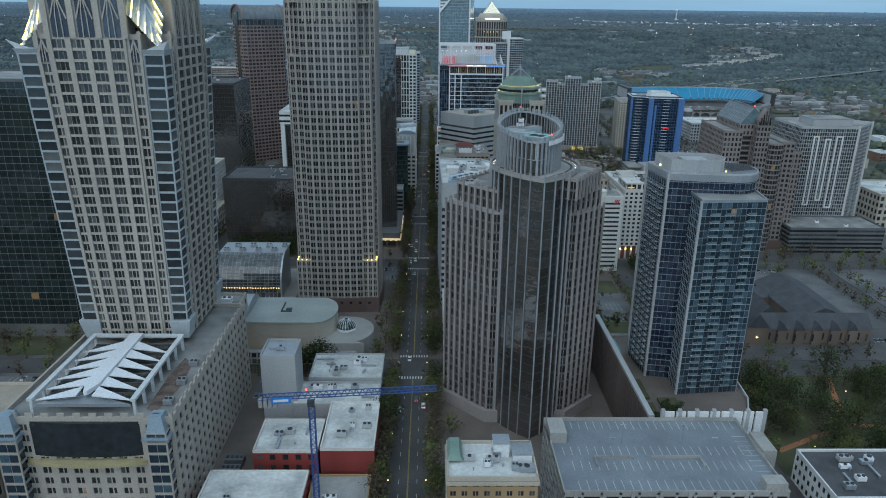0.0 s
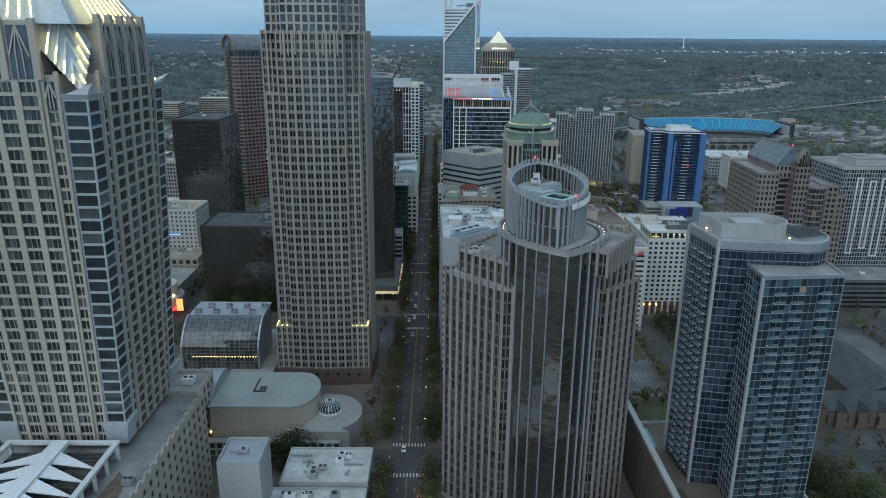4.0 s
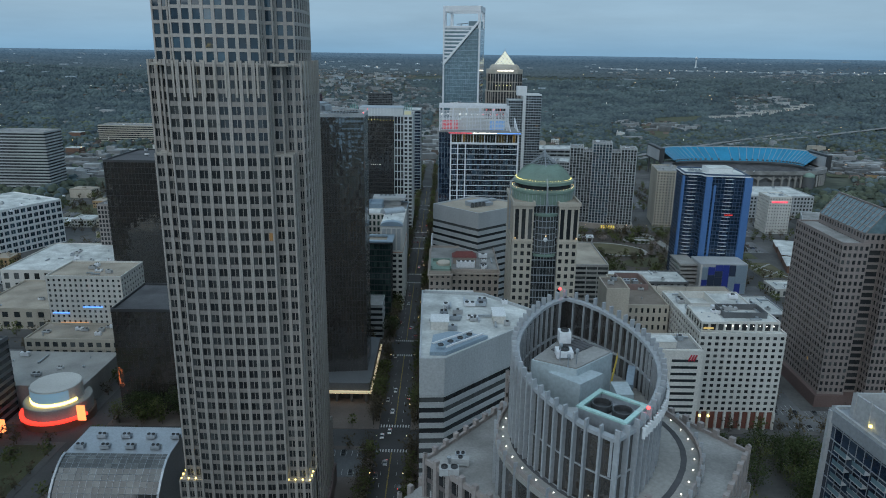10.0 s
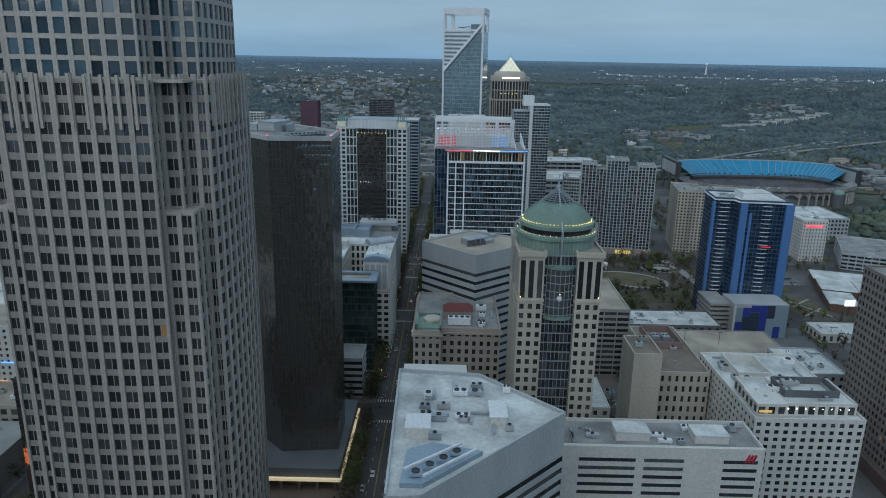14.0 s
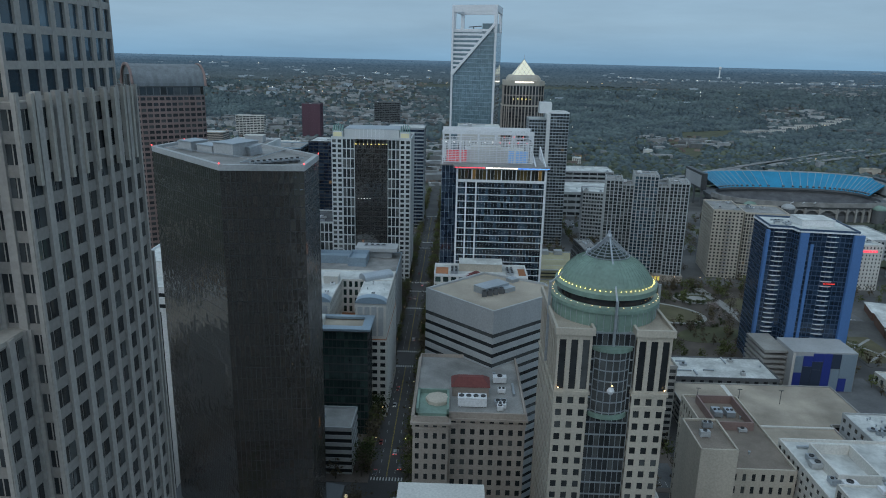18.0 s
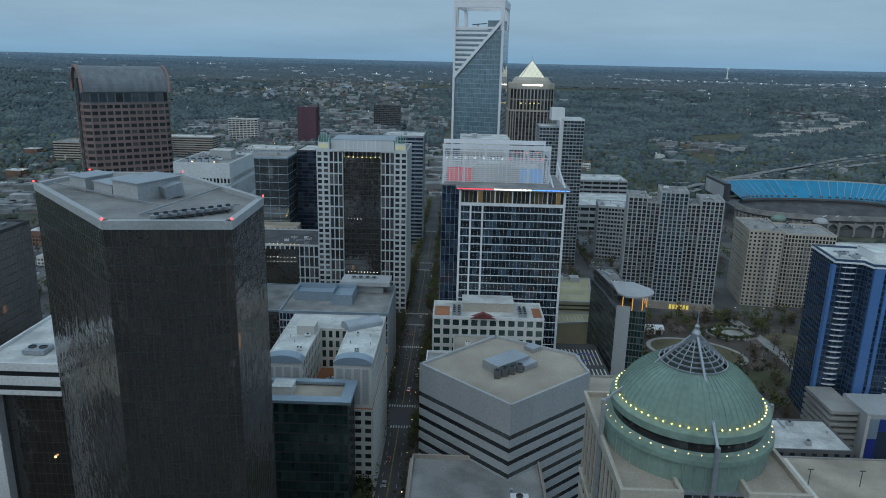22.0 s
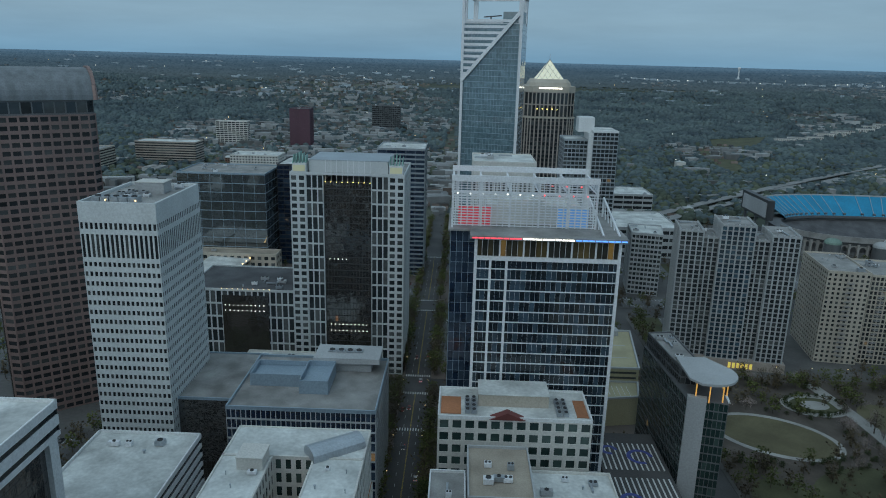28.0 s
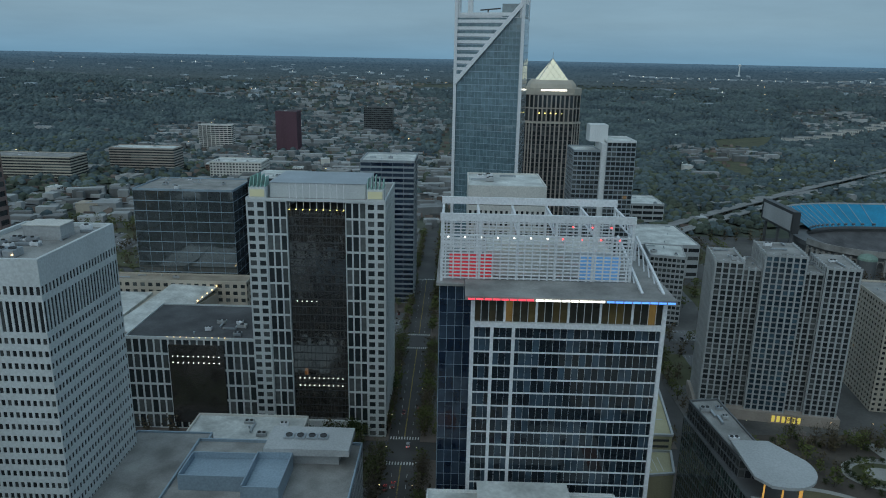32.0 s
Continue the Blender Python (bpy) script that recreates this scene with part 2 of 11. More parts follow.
STEEL_DARK = solid("dark_steel", (0.05, 0.052, 0.055), 0.5, 0.2, bump=0.05)
CRANE_BLUE = solid("blue_crane_paint", (0.035, 0.085, 0.26), 0.45, 0.2, bump=0.03)
BLUE_PANEL = solid("blue_panel", (0.045, 0.078, 0.135), 0.35, 0.12, bump=0.02)
BLUE_BRIGHT = solid("cobalt_panel", (0.03, 0.05, 0.26), 0.4, 0.1, bump=0.02)
SEAT_BLUE = solid("bright_blue_seats", (0.012, 0.23, 0.40), 0.6, 0.12, 0.05, 0.6, streak=False)
TERRACOTTA = solid("terracotta_paving", (0.36, 0.15, 0.07), 0.85, 0.2, streak=False)
TERRA_RED = solid("red_tile_roof", (0.17, 0.05, 0.045), 0.85, 0.2)
ASPHALT = solid("asphalt", (0.075, 0.073, 0.072), 0.9, 0.3, 0.04, 1.2, streak=False)
LOT_GREY = solid("faded_lot_asphalt", (0.135, 0.136, 0.138), 0.9, 0.35, 0.05, 1.0, streak=False)
TOWN = solid("worn_town_paving", (0.10, 0.096, 0.092), 0.9, 0.45, 0.03, 0.5, streak=False)
PAVING = solid("brick_paving", (0.15, 0.122, 0.106), 0.9, 0.25, 0.05, 1.5, streak=False)
PAINT_LINE = solid("road_paint", (0.62, 0.62, 0.60), 0.8, 0.2, bump=0.0, streak=False)
PAINT_YELLOW = solid("yellow_road_paint", (0.50, 0.36, 0.06), 0.8, 0.2, bump=0.0, streak=False)
GRASS = solid("lawn", (0.074, 0.076, 0.038), 0.95, 0.35, 0.05, 1.5, streak=False)
GRASS_DRY = solid("dry_lawn", (0.118, 0.104, 0.058), 0.95, 0.3, 0.05, 1.5, streak=False)
BARK = solid("bark", (0.085, 0.07, 0.055), 0.95, 0.3, 0.5, 6.0)
MAGENTA = solid("magenta_panel", (0.105, 0.048, 0.068), 0.5, 0.15)
GLASS_DARK = pane("dark_window_glass", (0.024, 0.027, 0.030), (0.085, 0.09, 0.09), 0.08, 0.0012)
GLASS_GREY = pane("grey_window_glass", (0.028, 0.034, 0.038), (0.13, 0.14, 0.14), 0.08, 0.0012)
GLASS_BLUE = pane("blue_curtain_glass", (0.018, 0.036, 0.052), (0.070, 0.125, 0.165), 0.04, 0.001, 0.03, spec=0.9)
GLASS_SKY = pane("pale_blue_glass", (0.105, 0.165, 0.19), (0.15, 0.225, 0.255), 0.04, 0.0, 0.02, spec=1.0)
GLASS_GREEN = pane("green_glass", (0.018, 0.038, 0.036), (0.06, 0.10, 0.09), 0.05, 0.001, 0.03, spec=0.8)
GLASS_BLACK = pane("black_mirror_glass", (0.037, 0.034, 0.032), (0.058, 0.049, 0.042), 0.02, 0.0012, 0.28, 0.10, spec=0.9, warm=(1.0, 0.42, 0.12), tilt=0.05, ior=1.95)
GLASS_TEAL = pane("green_black_glass", (0.014, 0.022, 0.022), (0.022, 0.034, 0.033), 0.05, 0.004, 0.05, 0.10, spec=0.7)
GLASS_COBALT = pane("cobalt_glass", (0.012, 0.026, 0.052), (0.032, 0.062, 0.11), 0.05, 0.001, 0.03, spec=0.9)
GLASS_STEEL = pane("dark_blue_office_glass", (0.012, 0.019, 0.027), (0.06, 0.095, 0.13), 0.03, 0.0015, 0.05, 0.08, spec=0.9, tilt=0.03)
PALE_GRID = solid("pale_grey_precast", (0.43, 0.45, 0.46), 0.65, 0.1)
WHITE_COOL = solid("cool_white_precast", (0.58, 0.605, 0.61), 0.6, 0.08)
GLASS_NAVY = pane("navy_glass", (0.012, 0.022, 0.045), (0.05, 0.075, 0.11), 0.05, 0.001, 0.03, spec=0.9)
GLASS_CLEAR = pane("conservatory_glass", (0.050, 0.052, 0.050), (0.12, 0.125, 0.12), 0.06, 0.0, 0.02, spec=0.9)
LAMP_WARM = glow("warm_lamp", (1.0, 0.66, 0.30), 3.5)
LAMP_YELLOW = glow("yellow_floodlight", (1.0, 0.78, 0.22), 4.0)
LAMP_WHITE = glow("white_lamp", (1.0, 0.95, 0.85), 3.0)
LAMP_RED = glow("red_lamp", (1.0, 0.06, 0.06), 4.0)
NEON_RED = glow("red_neon", (1.0, 0.05, 0.03), 1.5)
NEON_ORANGE = glow("orange_sign_light", (1.0, 0.25, 0.08), 2.0)
LED_BLUE = glow("blue_led", (0.12, 0.35, 1.0), 1.4)
LED_RED = glow("red_led", (1.0, 0.08, 0.12), 1.2)
LEAF_GREEN = leafy("spring_leaves", (0.066, 0.082, 0.030), (0.150, 0.158, 0.060))
LEAF_DARK = leafy("dark_foliage", (0.028, 0.042, 0.018), (0.070, 0.085, 0.034))
LEAF_BARE = leafy("budding_twigs", (0.075, 0.060, 0.042), (0.135, 0.110, 0.072))
LEAF_PINK = leafy("pale_blossom", (0.22, 0.17, 0.165), (0.34, 0.28, 0.27))
# Far woods: bluish distance haze is put into the leaf colours.
WOODS_HAZED = leafy("distant_woods", (0.076, 0.103, 0.116), (0.120, 0.150, 0.158))
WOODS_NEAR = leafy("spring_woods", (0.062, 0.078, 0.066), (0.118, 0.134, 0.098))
SPANDREL_TAUPE = solid("dark_taupe_spandrel", (0.13, 0.113, 0.110), 0.6, 0.15)


# ---------------------------------------------------------------- geometry helpers
class Geo:
    """Collects faces of one mesh, in world metres."""

    def __init__(self):
        self.v, self.f, self.n = [], [], 0

    def add(self, verts, faces):
        self.v.extend(verts)
        self.f.extend([tuple(i + self.n for i in q) for q in faces])
        self.n += len(verts)

    def box(self, x0, y0, z0, x1, y1, z1):
        self.add([(x0, y0, z0), (x1, y0, z0), (x1, y1, z0), (x0, y1, z0), (x0, y0, z1), (x1, y0, z1), (x1, y1, z1), (x0, y1, z1)], BOXF)

    def obox(self, p, u, n, s0, s1, d0, d1, z0, z1):
        """A box along an edge: s along u from p, d along the outward normal n."""
        c = [(p[0] + u[0] * s + n[0] * d, p[1] + u[1] * s + n[1] * d) for s, d in ((s0, d1), (s1, d1), (s1, d0), (s0, d0))]
        self.add([(x, y, z0) for x, y in c] + [(x, y, z1) for x, y in c], BOXF)

    def prism(self, poly, z0, z1, top=None):
        k, top = len(poly), top or poly
        self.add([(x, y, z0) for x, y in poly] + [(x, y, z1) for x, y in top],
                 [tuple(range(k - 1, -1, -1)), tuple(range(k, 2 * k))] + [(i, (i + 1) % k, (i + 1) % k + k, i + k) for i in range(k)])

    def beam(self, a, b, w):
        """A square bar of width w from a to b."""
        a, b = Vector(a), Vector(b)
        d = (b - a).normalized()
        u = d.cross(Vector((0, 0, 1)) if abs(d.z) < 0.9 else Vector((1, 0, 0))).normalized() * (w / 2)
        v = d.cross(u).normalized() * (w / 2)
        self.add([tuple(p + s * u + t * v) for p in (a, b) for s, t in ((-1, -1), (1, -1), (1, 1), (-1, 1))], BOXF)

    def lathe(self, cx, cy, profile, k=32, a0=0.0, a1=2 * math.pi):
        """Rings of (radius, z) round an upright axis."""
        full = abs(a1 - a0 - 2 * math.pi) < 1e-6
        m = k if full else k + 1
        ang = [a0 + (a1 - a0) * i / k for i in range(m)]
        verts = [(cx + r * math.cos(a), cy + r * math.sin(a), z) for r, z in profile for a in ang]
        faces = []
        for j in range(len(profile) - 1):
            for i in range(k):
                i2 = (i + 1) % m
                faces.append((j * m + i, j * m + i2, (j + 1) * m + i2, (j + 1) * m + i))
        self.add(verts, faces)

    def mesh(self, name, material, origin=(0, 0, 0)):
        me = bpy.data.meshes.new(name)
        ox, oy, oz = origin
        me.from_pydata([(x - ox, y - oy, z - oz) for x, y, z in self.v], [], self.f)
        me.materials.append(material)
        return me


BOXF = [(3, 2, 1, 0), (4, 5, 6, 7), (0, 1, 5, 4), (1, 2, 6, 5), (2, 3, 7, 6), (3, 0, 4, 7)]


def rect(x0, y0, x1, y1):
    return [(x0, y0), (x1, y0), (x1, y1), (x0, y1)]


def turned(poly, cx, cy, deg):
    c, s = math.cos(radians(deg)), math.sin(radians(deg))
    return [(cx + (x - cx) * c - (y - cy) * s, cy + (x - cx) * s + (y - cy) * c) for x, y in poly]


def inset(poly, d):
    """The polygon (counter-clockwise) moved inwards by d."""
    out, k = [], len(poly)
    for i in range(k):
        p, q, r = Vector(poly[i - 1]), Vector(poly[i]), Vector(poly[(i + 1) % k])
        u, v = (q - p).normalized(), (r - q).normalized()
        n1, n2 = Vector((-u.y, u.x)), Vector((-v.y, v.x))
        b = n1 + n2
        out.append(tuple(q + b * (d / max(0.3, 1 + n1.dot(n2)))))
    return out


def arc(cx, cy, rx, ry, a0, a1, k):
    return [(cx + rx * math.cos(radians(a0 + (a1 - a0) * i / k)), cy + ry * math.sin(radians(a0 + (a1 - a0) * i / k))) for i in range(k + 1)]


def part(name, geo, material, parent, label="", kind=""):
    ob = new(name, geo.mesh(name, material, tuple(parent["at"])))
    ob.parent = parent
    ob["at"] = tuple(parent["at"])
    return tagged(ob, label, kind=kind)


def thing(name, label, category, at, group="", kind=""):
    ob = new(name)
    ob.empty_display_size = 1
    ob.matrix_basis = pose(*at)
    ob["at"] = tuple(float(c) for c in at)
    return tagged(ob, label, category, group, kind)


WINDOW_LEFT = [3330]
PANE_MESHES = {}


def nearness(x, y, z):
    """How near a place comes to the line of flight."""
    yy = min(max(y, 0.0), 570.0)
    return (x + 4) ** 2 + (y - yy) ** 2 + (z - 182.0) ** 2


def put_windows(root, wins, glass, count, name="window", label=""):
    """Panes (centre, turn, width, height): the nearest as parts of their own, the others joined."""
    wins = sorted(wins, key=lambda w: nearness(w[0], w[1], w[2]))
    count = min(int(count * 0.38), WINDOW_LEFT[0], len(wins))
    WINDOW_LEFT[0] -= count
    ax, ay, az = root["at"]
    for x, y, z, a, w, h in wins[:count]:
        key = (round(w, 2), round(h, 2), glass.name)
        if key not in PANE_MESHES:
            g = Geo()
            g.box(-w / 2, -0.05, -h / 2, w / 2, 0.05, h / 2)
            PANE_MESHES[key] = g.mesh(name, glass)
        ob = new(name, PANE_MESHES[key])
        ob.parent = root
        ob.matrix_basis = pose(x - ax, y - ay, z - az, 0, 0, a)
    rest = Geo()
    for x, y, z, a, w, h in wins[count:]:
        c, s = math.cos(radians(a)), math.sin(radians(a))
        rest.obox((x, y), (c, s), (s, -c), -w / 2, w / 2, -0.05, 0.05, z - h / 2, z + h / 2)
    if rest.n:
        part("glazing", rest, glass, root, label, "stuff")


def facade(root, poly, z0, z1, wall, glass, fh=3.9, bay=3.0, pier=0.9, span=1.2, depth=0.45, count=0, split=0, edges=None,
           proud=0.0, name="wall", crown=0.0, label="", gap=0.2, sback=0.03, span_mat=None):
    """Walls of piers and spandrels round a core, with a glass pane in every opening."""
    g, wins = Geo(), []
    sp = Geo() if span_mat else g
    core = inset(poly, depth)
    g.prism(core, z0, z1)
    k = len(poly)
    floors = max(1, round((z1 - z0) / fh))
    fh = (z1 - z0) / floors
    for i in range(k):
        if edges is not None and i not in edges:
            p, q = Vector(poly[i]), Vector(poly[(i + 1) % k])
            u = (q - p).normalized()
            g.obox(p, u, (u.y, -u.x), 0.01, (q - p).length - 0.01, -depth - 0.02, 0, z0, z1)
            continue
        p, q = Vector(poly[i]), Vector(poly[(i + 1) % k])
        L = (q - p).length
        u = (q - p) / L
        n = Vector((u.y, -u.x))
        nb = max(1, round(L / bay))
        b = L / nb
        turn = math.degrees(math.atan2(u.y, u.x))
        for j in range(nb + 1):
            s = j * b
            w = pier / 2
            s0, s1 = max(0.012, s - w), min(L - 0.012, s + w)
            if pier > 0:
                g.obox(p, u, n, s0, s1, -depth - 0.02, proud, z0, z1 + crown)
        for m in range(floors + 1):
            zc = z0 + m * fh
            lo, hi = max(z0, zc - span / 2), min(z1, zc + span / 2)
            if span > 0:
                sp.obox(p, u, n, 0.02, L - 0.02, -depth - 0.02, -sback, lo, hi)
        gw, gh = b - pier, fh - span
        for m in range(floors):
            for j in range(nb):
                c = p + u * ((j + 0.5) * b) + n * (-depth + 0.06)
                cz = z0 + (m + 0.5) * fh
                if split > 1:
                    pw = (gw - gap * (split - 1)) / split
                    for e in range(split):
                        cc = c + u * ((e - (split - 1) / 2) * (pw + gap))
                        wins.append((cc.x, cc.y, cz, turn, pw, gh))
                else:
                    wins.append((c.x, c.y, cz, turn, gw, gh))
    part(name, g, wall, root, label)
    if span_mat:
        part("spandrel", sp, span_mat, root)
    put_windows(root, wins, glass, count)


def roof(root, poly, z, material, rim=1.0, thick=0.5, rim_mat=None, name="roof"):
    g = Geo()
    g.prism(inset(poly, 0.35), z - 0.3, z + 0.15)
    part(name, g, material, root)
    if rim:
        e = Geo()
        k = len(poly)
        for i in range(k):
            p, q = Vector(poly[i]), Vector(poly[(i + 1) % k])
            u = (q - p).normalized()
            e.obox(p, u, (u.y, -u.x), 0.015, (q - p).length - 0.015, -thick, 0.05, z - 0.4, z + rim)
        part("parapet", e, rim_mat or material, root)


def fan_unit(root, x, y, z, w, d, h, material=None, fans=2):
    g = Geo()
    g.box(x - w / 2, y - d / 2, z + 0.25, x + w / 2, y + d / 2, z + h)
    for sx in (-1, 1):
        g.box(x + sx * w * 0.4 - 0.1, y - d / 2 + 0.1, z, x + sx * w * 0.4 + 0.1, y + d / 2 - 0.1, z + 0.25)
    for i in range(3):
        g.box(x - w / 2 + 0.15, y - d / 2 - 0.04, z + h * (0.3 + 0.2 * i), x + w / 2 - 0.15, y - d / 2, z + h * (0.36 + 0.2 * i))
    ob = part("cooling_unit", g, material or STEEL, root)
    f = Geo()
    for i in range(fans):
        r = min(w / fans, d) * 0.36
        fx = x + (i - (fans - 1) / 2) * w / fans
        f.lathe(fx, y, [(r, z + h), (r, z + h + 0.35), (r * 0.85, z + h + 0.35), (r * 0.85, z + h + 0.1), (0.05, z + h + 0.12)], 12)
    part("fan", f, STEEL_DARK, ob)


def roof_clutter(root, x0, y0, x1, y1, z, n, seed, big=1.0):
    """Plant on a flat roof: cooling units, vents, ducts and hatches."""
    rnd = random.Random(seed)
    for i in range(n):
        x, y = rnd.uniform(x0, x1), rnd.uniform(y0, y1)
        pick = rnd.random()
        if pick < 0.5:
            fan_unit(root, x, y, z, rnd.uniform(2, 5) * big, rnd.uniform(1.6, 3) * big, rnd.uniform(1.2, 2.4) * big, rnd.choice((STEEL, STEEL_WHITE, GREY_PRECAST)), rnd.choice((1, 2)))
        elif pick < 0.8:
            g = Geo()
            r = rnd.uniform(0.3, 0.7) * big
            g.lathe(x, y, [(r * 0.6, z), (r * 0.6, z + 0.9), (r, z + 1.0), (r, z + 1.3), (0.02, z + 1.5)], 10)
            part("vent", g, STEEL, root)
        else:
            g = Geo()
            L = rnd.uniform(4, 9) * big
            if rnd.random() < 0.5:
                g.box(x - L / 2, y - 0.4, z + 0.3, x + L / 2, y + 0.4, z + 1.0)
                g.box(x - L / 2, y - 0.3, z, x - L / 2 + 0.6, y + 0.3, z + 0.3)
                g.box(x + L / 2 - 0.6, y - 0.3, z, x + L / 2, y + 0.3, z + 0.3)
            else:
                g.box(x - 0.4, y - L / 2, z + 0.3, x + 0.4, y + L / 2, z + 1.0)
                g.box(x - 0.3, y - L / 2, z, x + 0.3, y - L / 2 + 0.6, z + 0.3)
                g.box(x - 0.3, y + L / 2 - 0.6, z, x + 0.3, y + L / 2, z + 0.3)
            part("duct", g, STEEL, root)


def penthouse(root, x0, y0, x1, y1, z, h, wall, top, name="penthouse"):
    g = Geo()
    g.prism(rect(x0, y0, x1, y1), z, z + h)
    n = max(2, int((x1 - x0) / 3))
    for i in range(n):
        xx = x0 + (i + 0.5) * (x1 - x0) / n
        g.box(xx - 0.8, y0 - 0.06, z + 0.6, xx + 0.8, y0, z + h - 0.8)
    p = part(name, g, wall, root)
    t = Geo()
    t.box(x0 - 0.25, y0 - 0.25, z + h, x1 + 0.25, y1 + 0.25, z + h + 0.3)
    part("cap", t, top, p)
    return p


def lamps(root, points, size, material, name="lamp"):
    """Small lamps, each a part: a bulb on a short bracket."""
    ax, ay, az = root["at"]
    key = ("lamp", size, material.name)
    if key not in PANE_MESHES:
        g = Geo()
        g.lathe(0, 0, [(0.02, -size * 0.6), (size * 0.5, -size * 0.35), (size * 0.6, 0.0), (size * 0.45, size * 0.4), (0.02, size * 0.55)], 8)
        PANE_MESHES[key] = g.mesh(name, material)
    for x, y, z in points:
        ob = new(name, PANE_MESHES[key])
        ob.parent = root
        ob.matrix_basis = pose(x - ax, y - ay, z - az)


def simple_tower(name, label, poly, h, wall, glass, top, count=60, rim=1.2, z0=0.0, category="building", group="", **kw):
    cx, cy = sum(p[0] for p in poly) / len(poly), sum(p[1] for p in poly) / len(poly)
    root = thing(name, label, category, (cx, cy, 0), group)
    facade(root, poly, z0, h, wall, glass, count=count, **kw)
    roof(root, poly, h, top, rim, rim_mat=wall)
    return root


# ---------------------------------------------------------------- ground, roads and blocks
RISE = ((2300, 0.0), (2600, 8.0), (2900, 30.0), (3500, 80.0), (4200, 136.0), (4750, 178.0))


def ground_height(x, y):
    d = math.hypot(x, y - 300)
    return -0.25 + float(np.interp(d, [a for a, b in RISE], [b for a, b in RISE]))


def ground_sheet():
    xs = [-4600 + 9200 * i / 110 for i in range(111)]
    ys = [-700 + 5500 * i / 80 for i in range(81)]
    me = bpy.data.meshes.new("ground")
    me.from_pydata([(x, y, ground_height(x, y)) for y in ys for x in xs], [],
                   [(j * 111 + i, j * 111 + i + 1, (j + 1) * 111 + i + 1, (j + 1) * 111 + i) for j in range(80) for i in range(110)])
    m, nodes, links, bsdf = shader("town_and_woods")
    tc, n1, n2 = nodes.new("ShaderNodeTexCoord"), nodes.new("ShaderNodeTexNoise"), nodes.new("ShaderNodeTexNoise")
    n1.inputs["Scale"].default_value, n1.inputs["Detail"].default_value = 0.0035, 6
    n2.inputs["Scale"].default_value, n2.inputs["Detail"].default_value = 0.05, 6
    links.new(tc.outputs["Object"], n1.inputs["Vector"])
    links.new(tc.outputs["Object"], n2.inputs["Vector"])
    r1 = ramp(nodes, [(0.36, (0.045, 0.058, 0.044)), (0.50, (0.070, 0.080, 0.055)), (0.60, (0.10, 0.105, 0.08)), (0.70, (0.13, 0.128, 0.112))])
    r2 = ramp(nodes, [(0.3, (0.55, 0.58, 0.6)), (0.7, (1.35, 1.3, 1.25))])
    links.new(n1.outputs["Fac"], r1.inputs["Fac"])
    links.new(n2.outputs["Fac"], r2.inputs["Fac"])
    links.new(mix_color(nodes, links, "MULTIPLY", 1.0, r1.outputs[0], r2.outputs[0]), bsdf.inputs["Base Color"])
    bsdf.inputs["Roughness"].default_value = 0.95
    me.materials.append(m)
    tagged(new("ground", me), "dark wooded ground reaching to the horizon", "ground", kind="structure")


ground_sheet()

AVENUES = [(-440, 7), (-300, 7), (-160, 6), (-8, 8), (137, 7), (285, 7), (430, 8)]
CROSS = [(20, 8), (168, 8), (324, 8), (480, 8), (590, 8), (735, 8), (882, 8), (1020, 8), (1170, 8), (1330, 10)]


def road(name, poly, z, material, label):
    g = Geo()
    g.prism(poly, z - 0.2, z)
    ob = new(name, g.mesh(name, material))
    tagged(ob, label, "road" if "road" in name else "pavement", kind="structure")
    return ob


for x, w in AVENUES:
    road("road", rect(x - w, -300, x + w, 1340), 0.0, ASPHALT, "grey asphalt street with worn lane paint")
for y, w in CROSS:
    for (xa, wa), (xb, wb) in zip(AVENUES, AVENUES[1:]):
        if y == 882 and xa == 137:
            continue
        road("road", rect(xa + wa, y - w, xb - wb, y + w), 0.0, ASPHALT, "grey asphalt cross street")
for (xa, wa), (xb, wb) in zip(AVENUES, AVENUES[1:]):
    for (ya, va), (yb, vb) in zip(CROSS, CROSS[1:]):
        road("pavement", rect(xa + wa, ya + va, xb - wb, yb - vb), 0.16, PAVING if xa in (-160, -8) else TOWN, "brick and concrete pavement block with a raised kerb")


def markings():
    g, yel = Geo(), Geo()
    for (ya, va), (yb, vb) in zip(CROSS, CROSS[1:]):
        if ya > 1100:
            break
        for s in (-0.22, 0.10):
            yel.box(-8 + s, ya + va + 5, 0.0, -8 + s + 0.12, yb - vb - 5, 0.006)
        for lane in (-3.6, 3.6):
            y = ya + va + 8
            while y < yb - vb - 8:
                g.box(-8 + lane - 0.07, y, 0.0, -8 + lane + 0.07, y + 3, 0.006)
                y += 9
        for yy in (ya + va + 2.2, yb - vb - 2.2 - 2.6):
            for i in range(11):
                x = -15.2 + i * 1.4
                g.box(x, yy, 0.0, x + 0.6, yy + 2.6, 0.006)
    for yy in (828.0,):
        for i in range(11):
            g.box(-15.2 + i * 1.4, yy, 0.0, -14.6 + i * 1.4, yy + 2.8, 0.006)
    a = new("lane_marking", g.mesh("lane_marking", PAINT_LINE))
    tagged(a, "worn white lane and crosswalk paint on the street", "road paint", kind="structure")
    b = new("centre_line", yel.mesh("centre_line", PAINT_YELLOW))
    tagged(b, "double yellow centre line on the street", "road paint", kind="structure")


markings()

# ---------------------------------------------------------------- crown tower with podium
SPIRE_GLASS = solid("frosted_spire_glass", (0.45, 0.52, 0.56), 0.25, 0.1, bump=0)
PALE_FRAME = solid("pale_blue_grey_frame", (0.40, 0.44, 0.46), 0.5, 0.1)


